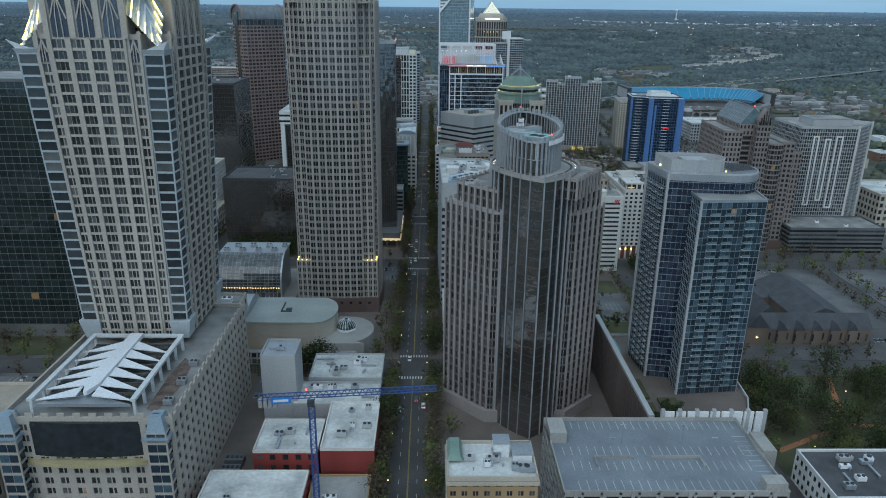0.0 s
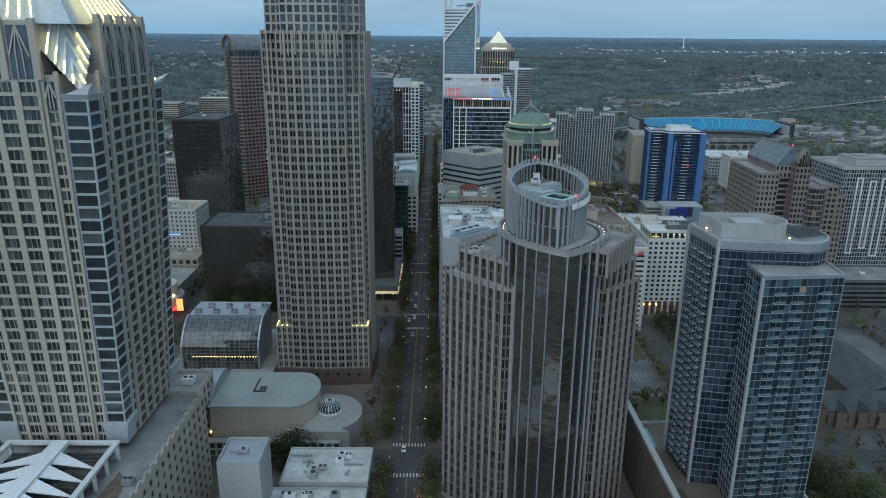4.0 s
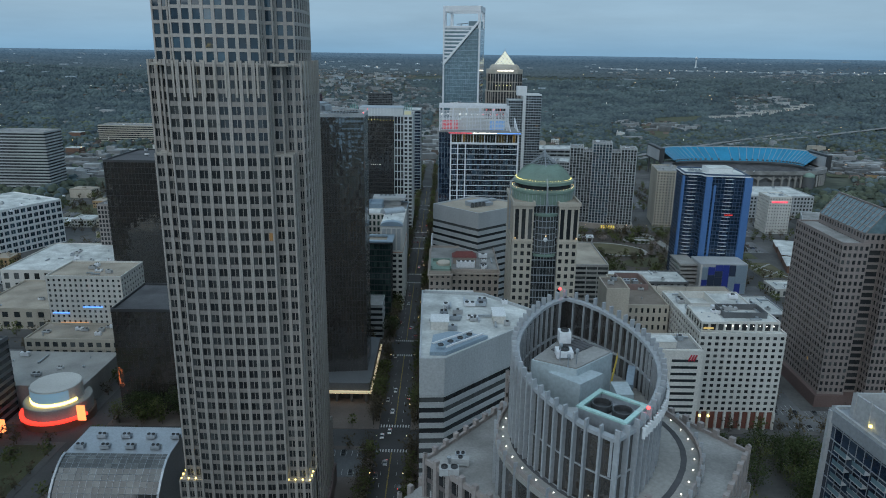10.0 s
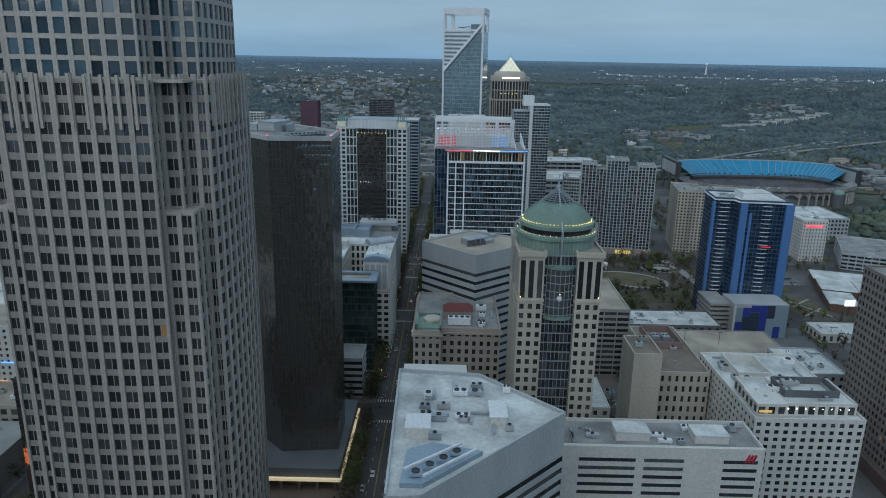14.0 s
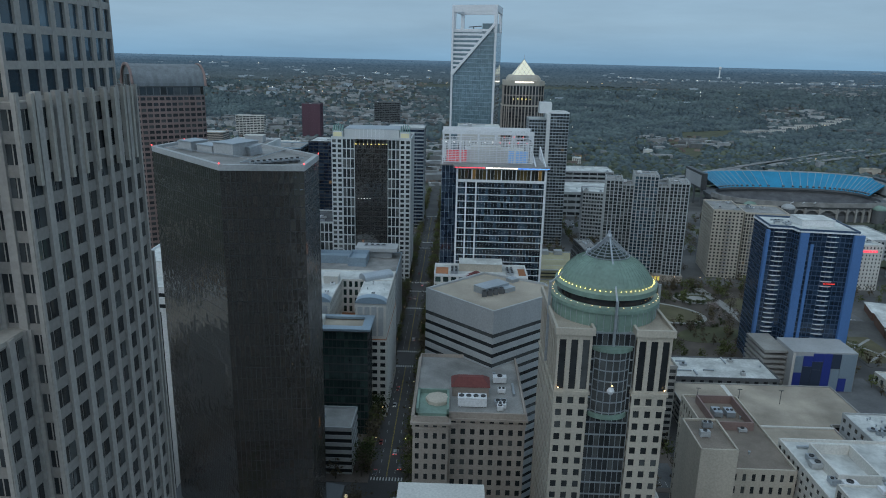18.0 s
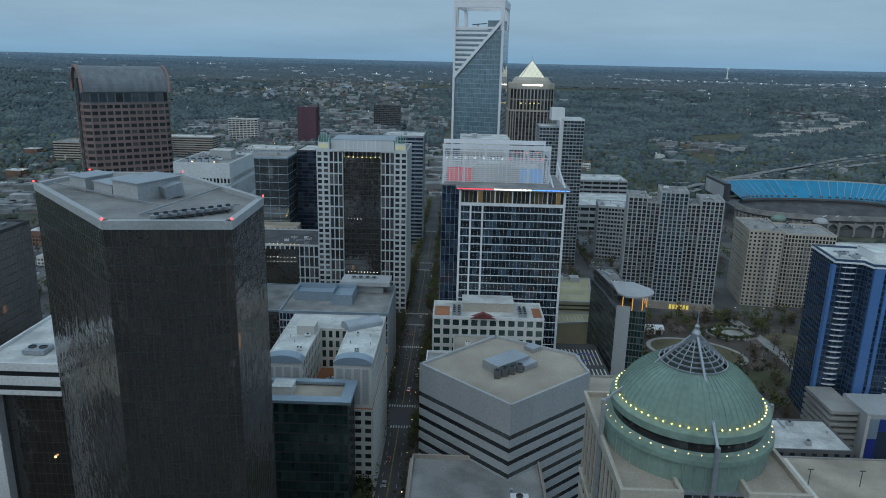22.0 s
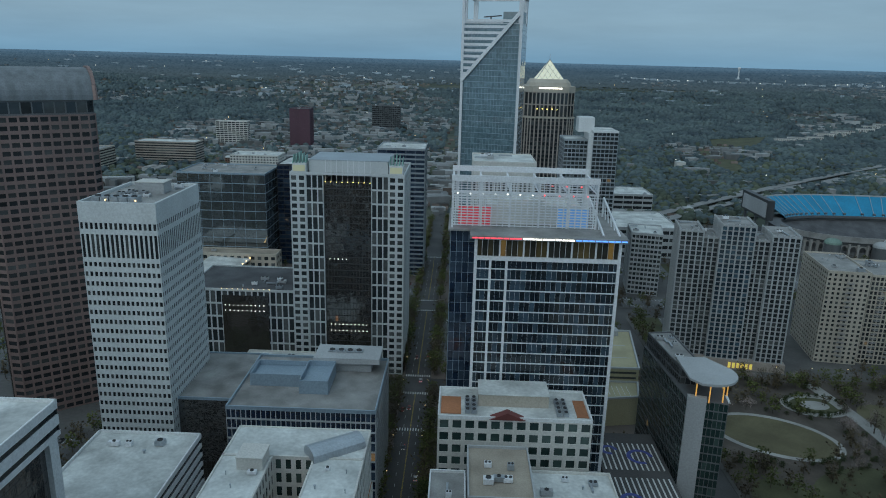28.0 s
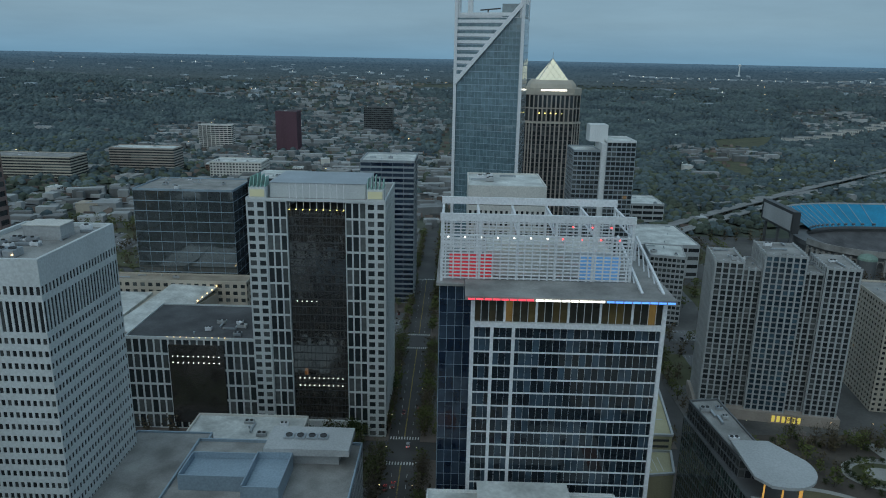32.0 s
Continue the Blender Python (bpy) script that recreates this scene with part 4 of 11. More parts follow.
# ---------------------------------------------------------------- arts centre
def arts_centre():
    root = thing("arts_centre", "theatre with grey rounded roofs and a glazed dome over a drum", "theatre", (-72, 350, 0))
    poly = [(-96, 332), (-60, 332)] + arc(-60, 348, 10, 16, -90, 90, 10)[1:] + [(-60, 364), (-96, 364)]
    g = Geo()
    g.prism(poly, 0, 20.6)
    for z in (5, 9, 13, 16, 19):
        g.prism(inset(poly, -0.15), z, z + 0.6)
    part("wall", g, STONE_BEIGE, root)
    r = Geo()
    r.prism(inset(poly, -0.5), 20.6, 21.6)
    part("roof", r, solid("grey_metal_roof", (0.35, 0.38, 0.36), 0.6, 0.12, streak=False), root)
    sk = Geo()
    for a in ((-80, 345, -79.3, 357), (-80, 345, -74, 345.7), (-77.5, 347, -74.5, 349.5)):
        sk.box(a[0], a[1], 21.6, a[2], a[3], 22.1)
    part("roof_hatch", sk, STEEL_DARK, root)
    v = Geo()
    k = 12
    for i in range(k):
        a0, a1 = math.pi * i / k, math.pi * (i + 1) / k
        ya, za = 352 - 15 * math.cos(a0), 19 + 8 * math.sin(a0)
        yb, zb = 352 - 15 * math.cos(a1), 19 + 8 * math.sin(a1)
        v.add([(-108, ya, za), (-96.2, ya, za), (-96.2, yb, zb), (-108, yb, zb)], [(0, 1, 2, 3)])
    v.add([(-96.2, 352 - 15 * math.cos(math.pi * i / k), 19 + 8 * math.sin(math.pi * i / k)) for i in range(k + 1)], [tuple(range(k + 1))])
    v.add([(-108, 352 - 15 * math.cos(math.pi * i / k), 19 + 8 * math.sin(math.pi * i / k)) for i in range(k + 1)], [tuple(range(k, -1, -1))])
    v.box(-108, 337, 0, -96.2, 367, 19)
    part("vaulted_hall", v, STEEL, root)
    d = Geo()
    wing = [(-62, 328), (-34, 328)] + arc(-46, 345, 16, 17, -60, 70, 10) + [(-50, 362)]
    d.prism(wing, 0, 11.4)
    part("rotunda", d, CONCRETE, root)
    dm = Geo()
    dm.lathe(-45, 346, [(5.2, 11.4), (5.2, 12.4), (5.0, 13.6), (4.2, 15.2), (2.8, 16.4), (1.0, 17.0), (0.02, 17.1)], 20)
    dome = part("dome", dm, GLASS_GREEN, root, "green glazed dome")
    rb = Geo()
    for i in range(20):
        a = 2 * math.pi * i / 20
        pr = [(5.28, 12.4), (5.08, 13.6), (4.28, 15.2), (2.86, 16.45), (1.0, 17.08)]
        for (ra, za), (rc, zc) in zip(pr, pr[1:]):
            rb.beam((-45 + ra * math.cos(a), 346 + ra * math.sin(a), za), (-45 + rc * math.cos(a), 346 + rc * math.sin(a), zc), 0.14)
    rb.lathe(-45, 346, [(5.5, 11.4), (5.5, 12.5), (5.0, 12.5)], 20)
    part("rib", rb, STEEL_WHITE, dome)
    facade(root, rect(-112, 326, -38, 329.5), 0, 7, GREY_PRECAST, GLASS_GREY, 3.5, 3.2, 1.0, 1.0, 0.3, 12, edges=(0,), name="front_wing")


arts_centre()


# ---------------------------------------------------------------- low buildings before the arts centre, and the crane
def low_block(name, label, poly, h, wall, top, glass=None, clutter=6, seed=1, fh=4.2, bay=5.0, count=6, rim=0.9, **kw):
    cx, cy = sum(p[0] for p in poly) / len(poly), sum(p[1] for p in poly) / len(poly)
    root = thing(name, label, "building", (cx, cy, 0))
    facade(root, poly, 0, h, wall, glass or GLASS_GREY, fh, bay, kw.pop("pier", 2.8), kw.pop("span", 2.2), 0.3, count, **kw)
    roof(root, poly, h, top, rim, rim_mat=WHITE_WARM if wall is BRICK_RED else wall)
    xs, ys = [p[0] for p in poly], [p[1] for p in poly]
    roof_clutter(root, min(xs) + 4, min(ys) + 4, max(xs) - 4, max(ys) - 4, h + 0.15, clutter, seed)
    return root


low_block("brick_building", "low red-painted brick building with a white roof", rect(-42, 230, -21, 264), 15, BRICK_RED, ROOF_WHITE, seed=2, edges=(1,))
low_block("brick_building", "red-painted brick building with stepped roofs", rect(-68, 230, -43, 252), 14, BRICK_RED, ROOF_WHITE, seed=3, edges=(0,))
low_block("store_building", "low building with a patched pale roof", rect(-82, 188, -45, 222), 11, BRICK_RED, ROOF_WHITE, seed=4, edges=(1,), clutter=3)
low_block("store_building", "tan stucco low building", rect(-44, 188, -22, 226), 6, BRICK_TAN, ROOF_GREY, seed=14, edges=(1,), clutter=3)
low_block("store_building", "low building with a white roof and vents", rect(-60, 267, -22, 286), 12, GREY_PRECAST, ROOF_WHITE, seed=5, clutter=8, edges=(1,))
low_block("store_building", "low building with a white roof and rows of vents", rect(-56, 288, -22, 312), 13, GREY_PRECAST, ROOF_WHITE, seed=6, clutter=14, edges=(1,))
low_block("stair_tower", "plain grey concrete tower with a finned roof", rect(-73, 270, -58, 286), 34, GREY_PRECAST, STEEL, seed=7, clutter=3, edges=())


def tower_crane():
    x, y = -39.0, 203.0
    root = thing("tower_crane", "blue lattice tower crane with a flat jib", "crane", (x, y, 0))
    mast, jib = Geo(), Geo()
    for sx in (-0.9, 0.9):
        for sy in (-0.9, 0.9):
            mast.beam((x + sx, y + sy, 0), (x + sx, y + sy, 54), 0.28)
    for i in range(27):
        z = i * 2.0
        for (a, b), (c, d) in (((-1, -1), (1, -1)), ((1, -1), (1, 1)), ((1, 1), (-1, 1)), ((-1, 1), (-1, -1))):
            mast.beam((x + a * 0.9, y + b * 0.9, z), (x + c * 0.9, y + d * 0.9, z + 2.0), 0.14)
            mast.beam((x + a * 0.9, y + b * 0.9, z + 2.0), (x + c * 0.9, y + d * 0.9, z + 2.0), 0.12)
    part("mast", mast, CRANE_BLUE, root)
    ux, uy = math.cos(radians(6)), math.sin(radians(6))

    def at(s, o, z):
        return (x + ux * s - uy * o, y + uy * s + ux * o, z)

    for o, z in ((-0.8, 55), (0.8, 55), (0, 56.8)):
        jib.beam(at(-17, o, z), at(42, o, z), 0.26)
    for i in range(29):
        s = -16 + i * 2.0
        for o in (-0.8, 0.8):
            jib.beam(at(s, o, 55), at(s + 1, 0, 56.8), 0.12)
            jib.beam(at(s + 1, 0, 56.8), at(s + 2, o, 55), 0.12)
        jib.beam(at(s, -0.8, 55), at(s, 0.8, 55), 0.12)
    part("jib", jib, CRANE_BLUE, root)
    cab = Geo()
    cab.prism(turned(rect(x - 1.2, y - 2.6, x + 1.2, y - 1.0), x, y, 6), 52.5, 54.6)
    part("cab", cab, GLASS_GREY, root)
    cw = Geo()
    for i in range(4):
        a = at(-16.5 + i * 1.6, 0, 0)
        cw.prism(turned(rect(a[0] - 0.6, a[1] - 1.0, a[0] + 0.6, a[1] + 1.0), a[0], a[1], 6), 52.2, 55.0)
    part("counterweight", cw, CONCRETE, root)
    sg = Geo()
    sg.add([at(-13, -1.25, 53.6), at(-6.5, -1.25, 53.6), at(-6.5, -1.25, 55.9), at(-13, -1.25, 55.9), at(-13, -1.05, 53.6), at(-6.5, -1.05, 53.6), at(-6.5, -1.05, 55.9), at(-13, -1.05, 55.9)], BOXF)
    s = part("sign_board", sg, solid("sign_blue", (0.03, 0.22, 0.62), 0.5), root, "bright blue sign board with a white bar")
    bar = Geo()
    bar.add([at(-12.2, -1.32, 54.3), at(-7.3, -1.32, 54.3), at(-7.3, -1.32, 55.2), at(-12.2, -1.32, 55.2), at(-12.2, -1.26, 54.3), at(-7.3, -1.26, 54.3), at(-7.3, -1.26, 55.2), at(-12.2, -1.26, 55.2)], BOXF)
    part("sign_bar", bar, WHITE_PAINT, s)
    lamps(root, [at(-1.5, 0, 57.6)], 0.6, LAMP_RED, "beacon")


tower_crane()

# ---------------------------------------------------------------- black glass tower
def black_tower():
    poly = [(-51, 528), (-26, 531), (-26.5, 556), (-58, 588), (-84, 587), (-88, 567)]
    root = thing("black_tower", "black mirror glass tower with an angled roof", "skyscraper", (-55, 558, 0))
    facade(root, poly, 12, 152.5, STEEL_DARK, GLASS_BLACK, 3.8, 1.55, 0.14, 0.16, 0.12, 300)
    r = Geo()
    r.prism(inset(poly, 0.6), 152.5, 153.2)
    part("roof", r, ROOF_GREY, root)
    e = Geo()
    k = len(poly)
    for i in range(k):
        p, q = Vector(poly[i]), Vector(poly[(i + 1) % k])
        u = (q - p).normalized()
        e.obox(p, u, (u.y, -u.x), 0.02, (q - p).length - 0.02, -1.3, 0.12, 152.4, 154.2)
    part("parapet", e, GREY_PRECAST, root)
    for pl_, hh_ in (([(-62, 555.5), (-53.8, 550.5), (-48.8, 563), (-57, 568)], 157.4), ([(-70, 562), (-63, 557), (-58, 568), (-65, 573)], 155.8), ([(-78, 566), (-72, 562), (-69, 570), (-75, 574)], 156.4)):
        c = Geo()
        c.prism(pl_, 153.2, hh_)
        part("plant_room", c, GREY_PRECAST, root)
        c = Geo()
        c.prism(inset(pl_, -0.25), hh_, hh_ + 0.3)
        part("plant_roof", c, STEEL, root)
    hood = Geo()
    hood.beam((-50.5, 556, 154.6), (-47.5, 559.5, 155.4), 3.0)
    part("air_hood", hood, STEEL, root)
    rack = Geo()
    for s_ in (-1.6, 1.6):
        rack.beam((-43 - s_ * 0.5, 533 + s_, 153.9), (-30.8 - s_ * 0.5, 544.5 + s_, 153.9), 0.3)
    part("fan_rack", rack, STEEL_DARK, root)
    for i in range(9):
        fan_unit(root, -42.4 + i * 1.42, 533.6 + i * 1.33, 153.3, 1.5, 2.6, 1.2, STEEL, 1)
    tr = Geo()
    tr.beam((-47, 536, 153.9), (-40, 575, 153.9), 0.3)
    tr.beam((-47, 536, 153.9), (-30, 549, 153.9), 0.3)
    tr.beam((-84, 569, 153.9), (-47, 546, 153.9), 0.3)
    part("roof_track", tr, STEEL, root)
    lamps(root, [(x, y, 154.6) for x, y in poly], 0.42, LAMP_RED, "beacon")
    base = Geo()
    base.prism([(-92, 515), (-23, 515), (-23, 578), (-92, 592)], 7.0, 12.0)
    part("podium", base, GREY_DARK, root)
    ed = Geo()
    ed.box(-93, 513.6, 6.4, -22, 515, 7.6)
    ed.box(-23, 515, 6.4, -22, 578, 7.6)
    part("lit_canopy", ed, glow("warm_canopy_edge", (1.0, 0.80, 0.50), 0.3), root)
    cols = Geo()
    for i in range(9):
        cols.box(-90 + i * 8, 516.5, 0, -88.8 + i * 8, 517.7, 7)
        if i < 8:
            cols.box(-25.6, 518 + i * 7.6, 0, -24.4, 519.2 + i * 7.6, 7)
    part("column", cols, GREY_DARK, root)
    gl = Geo()
    gl.prism([(-88, 520), (-28, 520), (-28, 574), (-88, 586)], 0, 7)
    part("lobby", gl, GLASS_DARK, root)
    lamps(root, [(-90 + i * 4, 515.0, 5.9) for i in range(17)], 0.55, LAMP_WARM, "soffit_lamp")


black_tower()


# ---------------------------------------------------------------- round-topped tower
FIN_GREY = solid("blue_grey_stone_fin", (0.35, 0.37, 0.39), 0.55, 0.12)


def lens(cx, y0, y1, half, k):
    """A pointed oval plan, long from y0 to y1, counter-clockwise from its front tip."""
    side = [(half * math.sin(math.pi * i / k) ** 0.82, y0 + (y1 - y0) * i / k) for i in range(k + 1)]
    return [(cx + x, y) for x, y in side[:-1]] + [(cx - x, y) for x, y in side[:0:-1]]


def round_top_tower():
    root = thing("round_top_tower", "mauve granite tower with a glass prow and a finned round crown", "skyscraper", (42, 292, 0))
    low = [(7, 293), (26, 273.5), (61, 273), (75, 286), (40, 334)]
    mid = [(12, 294.5), (29, 276.5), (60, 275), (73, 286), (40, 330)]
    kw = dict(fh=4.0, bay=3.5, pier=1.0, span=0.95, depth=0.6, split=2, gap=0.25, sback=0.38, span_mat=SPANDREL_TAUPE)
    facade(root, low, 0, 98, STONE_MAUVE, GLASS_DARK, count=220, proud=0.3, crown=1.8, **kw)
    facade(root, mid, 98, 106, STONE_MAUVE, GLASS_DARK, count=60, name="upper_wall", proud=0.3, crown=1.8, **kw)
    hi = [(46, 272), (58, 265), (72, 286), (50, 316), (30, 316)]
    facade(root, hi, 106, 114, STONE_MAUVE, GLASS_DARK, count=40, name="top_wall", proud=0.3, crown=1.8, **kw)
    roof(root, low, 98, ROOF_GREY, 0)
    roof(root, mid, 106, ROOF_GREY, 0.8, rim_mat=STONE_MAUVE)
    roof(root, hi, 114, ROOF_GREY, 0.8, rim_mat=STONE_MAUVE)
    wide = lens(44, 259, 316, 18.5, 16)
    facade(root, wide, 0, 115, FIN_GREY, GLASS_BLACK, 4.0, 6.0, 0.2, 0.10, 0.3, 160, name="glass_bow", proud=0.35, crown=2.4, span_mat=GREY_DARK, sback=0.2)
    ring = Geo()
    ring.prism(inset(wide, -0.1), 114.6, 115.6)
    part("terrace", ring, CONCRETE, root)
    tk = Geo()
    track = inset(wide, 2.6)
    for i in range(len(track)):
        p_, q_ = Vector(track[i]), Vector(track[(i + 1) % len(track)])
        u_ = (q_ - p_).normalized()
        tk.obox(p_, u_, (u_.y, -u_.x), 0, (q_ - p_).length, -1.0, 0, 115.6, 115.7)
    part("terrace_track", tk, ROOF_DARK, root)
    rail_ = Geo()
    for i in range(len(wide)):
        p_, q_ = Vector(wide[i]), Vector(wide[(i + 1) % len(wide)])
        u_ = (q_ - p_).normalized()
        rail_.obox(p_, u_, (u_.y, -u_.x), 0.02, (q_ - p_).length - 0.02, -0.5, -0.1, 115.6, 116.6)
    part("terrace_parapet", rail_, STONE_MAUVE, root)
    drum = lens(41.5, 265, 313, 13.0, 14)
    nd = len(drum)
    facade(root, drum, 115.6, 122, FIN_GREY, GLASS_BLACK, 6.4, 3.6, 0.35, 0.3, 0.3, 40, name="drum_wall", proud=0.35)
    dr = Geo()
    dr.prism(inset(drum, 0.6), 121.6, 122.3)
    part("drum_roof", dr, CONCRETE, root)

    def top_of(y):
        return 129.0 + 5.5 * min(1, max(0, (y - 268) / 40))

    for i in range(nd):
        p_, q_ = Vector(drum[i]), Vector(drum[(i + 1) % nd])
        u_ = (q_ - p_).normalized()
        n_ = Vector((u_.y, -u_.x))
        L_ = (q_ - p_).length
        za, zb = top_of(p_.y), top_of(q_.y)
        s_ = Geo()
        a0, a1, b0, b1 = p_ - n_ * 0.3, q_ - n_ * 0.3, p_ - n_ * 0.5, q_ - n_ * 0.5
        s_.add([(a0.x, a0.y, 122), (a1.x, a1.y, 122), (a1.x, a1.y, zb), (a0.x, a0.y, za), (b0.x, b0.y, 122), (b1.x, b1.y, 122), (b1.x, b1.y, zb), (b0.x, b0.y, za)],
               [(0, 1, 2, 3), (5, 4, 7, 6), (3, 2, 6, 7), (1, 0, 4, 5)])
        part("screen_glass", s_, GLASS_BLACK, root)
        c_ = Geo()
        a2, b2 = p_ + n_ * 0.25, q_ + n_ * 0.25
        c_.add([(a2.x, a2.y, za - 0.5), (b2.x, b2.y, zb - 0.5), (b2.x, b2.y, zb + 0.1), (a2.x, a2.y, za + 0.1), (b0.x - n_.x * 0.4, b0.y - n_.y * 0.4, za - 0.5), (b1.x - n_.x * 0.4, b1.y - n_.y * 0.4, zb - 0.5), (b1.x - n_.x * 0.4, b1.y - n_.y * 0.4, zb + 0.1), (b0.x - n_.x * 0.4, b0.y - n_.y * 0.4, za + 0.1)],
               [(0, 1, 2, 3), (5, 4, 7, 6), (3, 2, 6, 7), (1, 0, 4, 5)])
        part("screen_rail", c_, FIN_GREY, root)
        for s in (0.0, L_ / 2):
            z_ = top_of((p_ + u_ * s).y)
            f_ = Geo()
            f_.obox(p_, u_, n_, s - 0.17, s + 0.17, -0.3, 0.6, 116, z_ + 1.6)
            f_.obox(p_, u_, n_, s - 0.1, s + 0.1, -1.0, -0.5, 122.3, z_ - 0.6)
            part("crown_fin", f_, FIN_GREY, root)
        br = Geo()
        m_ = p_ - n_ * 0.7
        e_ = q_ - n_ * 0.7
        br.beam((m_.x, m_.y, 126.5), (e_.x, e_.y, 126.5), 0.35)
        part("screen_girt", br, FIN_GREY, root)
    pale = solid("pale_blue_plant_wall", (0.42, 0.49, 0.52), 0.6, 0.12)
    ph = Geo()
    ph.prism([(31.5, 288.5), (39, 284.5), (47, 292), (39.4, 300)], 122.3, 131.0)
    part("plant_room", ph, pale, root)
    ph = Geo()
    ph.prism([(34.2, 286.2), (39.1, 281.4), (44, 285.8), (39, 289.8)], 122.3, 129.8)
    ph.prism(rect(46, 283, 49, 288), 122.3, 127.2)
    part("plant_annex", ph, pale, root)
    tp = Geo()
    tp.prism(inset([(31.5, 288.5), (39, 284.5), (47, 292), (39.4, 300)], 0.3), 131.0, 131.25)
    part("plant_roof", tp, ROOF_GREY, root)
    for i in range(7):
        g_ = Geo()
        g_.prism(turned(rect(36.4 + i * 1.1, 291.5, 37.2 + i * 1.1, 295.5), 40, 293, 42), 131.25, 131.5)
        part("roof_panel", g_, ROOF_DARK, root)
    fan_unit(root, 37.5, 289.5, 131.3, 3.0, 2.6, 1.4, STEEL_WHITE, 1)
    fan_unit(root, 38.6, 296, 131.3, 2.2, 2.4, 2.4, STEEL_WHITE, 1)
    deck = Geo()
    deck.prism(inset([(41.5, 265.5), (51, 276), (50, 279.5), (33, 279.5), (32, 276)], 0.8), 122, 127.0)
    part("front_deck", deck, GREY_PRECAST, root)

    def basin(d0, d1):
        return [turned(r_, 42.5, 272.5, -40) for r_ in (rect(38.2 + d0, 268.6 + d0, 38.2 + d1, 276.4 - d0), rect(46.8 - d1, 268.6 + d0, 46.8 - d0, 276.4 - d0), rect(38.2 + d1, 268.6 + d0, 46.8 - d1, 268.6 + d1), rect(38.2 + d1, 276.4 - d1, 46.8 - d1, 276.4 - d0))]

    tank = Geo()
    for a in basin(0.2, 0.7):
        tank.prism(a, 127.0, 130.4)
    tank.prism(turned(rect(38.9, 269.3, 46.1, 275.7), 42.5, 272.5, -40), 127.0, 129.4)
    part("cooling_tower", tank, STEEL, root)
    cr = Geo()
    for a in basin(0.0, 0.8):
        cr.prism(a, 130.4, 130.75)
    part("tower_rim", cr, solid("pale_green_rim", (0.36, 0.55, 0.52), 0.5), root)
    for xx in (40.7, 44.3):
        fx_, fy_ = turned([(xx, 272.5)], 42.5, 272.5, -40)[0]
        tf = Geo()
        tf.lathe(fx_, fy_, [(1.65, 129.4), (1.65, 130.6), (1.45, 130.6), (1.45, 129.7), (0.1, 129.8)], 18)
        part("fan", tf, STEEL_DARK, root)
    bm = Geo()
    bm.beam((50, 290, 125), (52, 296, 126), 1.4)
    bm.beam((52, 296, 123), (52, 296, 126), 0.6)
    part("window_hoist", bm, STEEL_BLUE, root)
    yw = Geo()
    yw.beam((48.5, 297, 122.3), (50.5, 301, 127), 0.3)
    part("yellow_arm", yw, PAINT_YELLOW, root)
    dish = Geo()
    for i, (dx, dy) in enumerate(((37.6, 285.6), (39.2, 286.4), (36.4, 287.2))):
        dish.beam((dx, dy, 127), (dx, dy, 133.6 + 0.7 * i), 0.18)
        dish.lathe(dx, dy - 0.3, [(0.05, 132.8 + 0.7 * i), (0.28, 133.0 + 0.7 * i), (0.36, 133.3 + 0.7 * i), (0.28, 133.6 + 0.7 * i), (0.05, 133.7 + 0.7 * i)], 12)
    part("aerial", dish, STEEL, root)
    lamps(root, [(40.2, 312.6, 136.4), (47.6, 270.6, 131.4)], 0.5, LAMP_RED, "beacon")
    pts = [(x, y, 116.0) for x, y in inset(wide, 1.4)[1::1] if y < 300]
    lamps(root, pts, 0.22, LAMP_WHITE, "terrace_lamp")
    for k_, (z, poly) in enumerate(((98, low), (106, mid))):
        roof_clutter(root, 14, 288, 22, 296, z + 0.2, 4, 40 + k_, 0.8)
    base = Geo()
    base.prism(inset(low, -1.5), 0, 6)
    part("base", base, STONE_MAUVE, root)
    edge = [v for v in drum if v[0] > 41.5 and v[1] < 290]
    edge.sort(key=lambda v: v[1])
    for (xa, ya), (xb, yb) in zip(edge, edge[1:]):
        for s in (0.1, 0.32, 0.54, 0.76):
            sb = Geo()
            xx, yy = xa + (xb - xa) * s, ya + (yb - ya) * s
            sb.beam((xx + 1.0, yy - 0.2, 127.2), (xx + 1.0, yy - 0.2, 129.0), 0.5)
            part("sign_bar", sb, WHITE_PAINT, root, "white sign bar")


round_top_tower()

low_block("stone_house", "narrow pale stone building with arched windows", rect(8, 352, 24, 386), 18, WHITE_WARM, ROOF_WHITE, seed=9, clutter=2, fh=4.4, bay=3.6, pier=1.4, span=1.8, count=14)


# ---------------------------------------------------------------- glass condominium tower on a garage podium
CONDO_FRAME = solid("grey_slab_edge", (0.27, 0.29, 0.31), 0.6, 0.1)


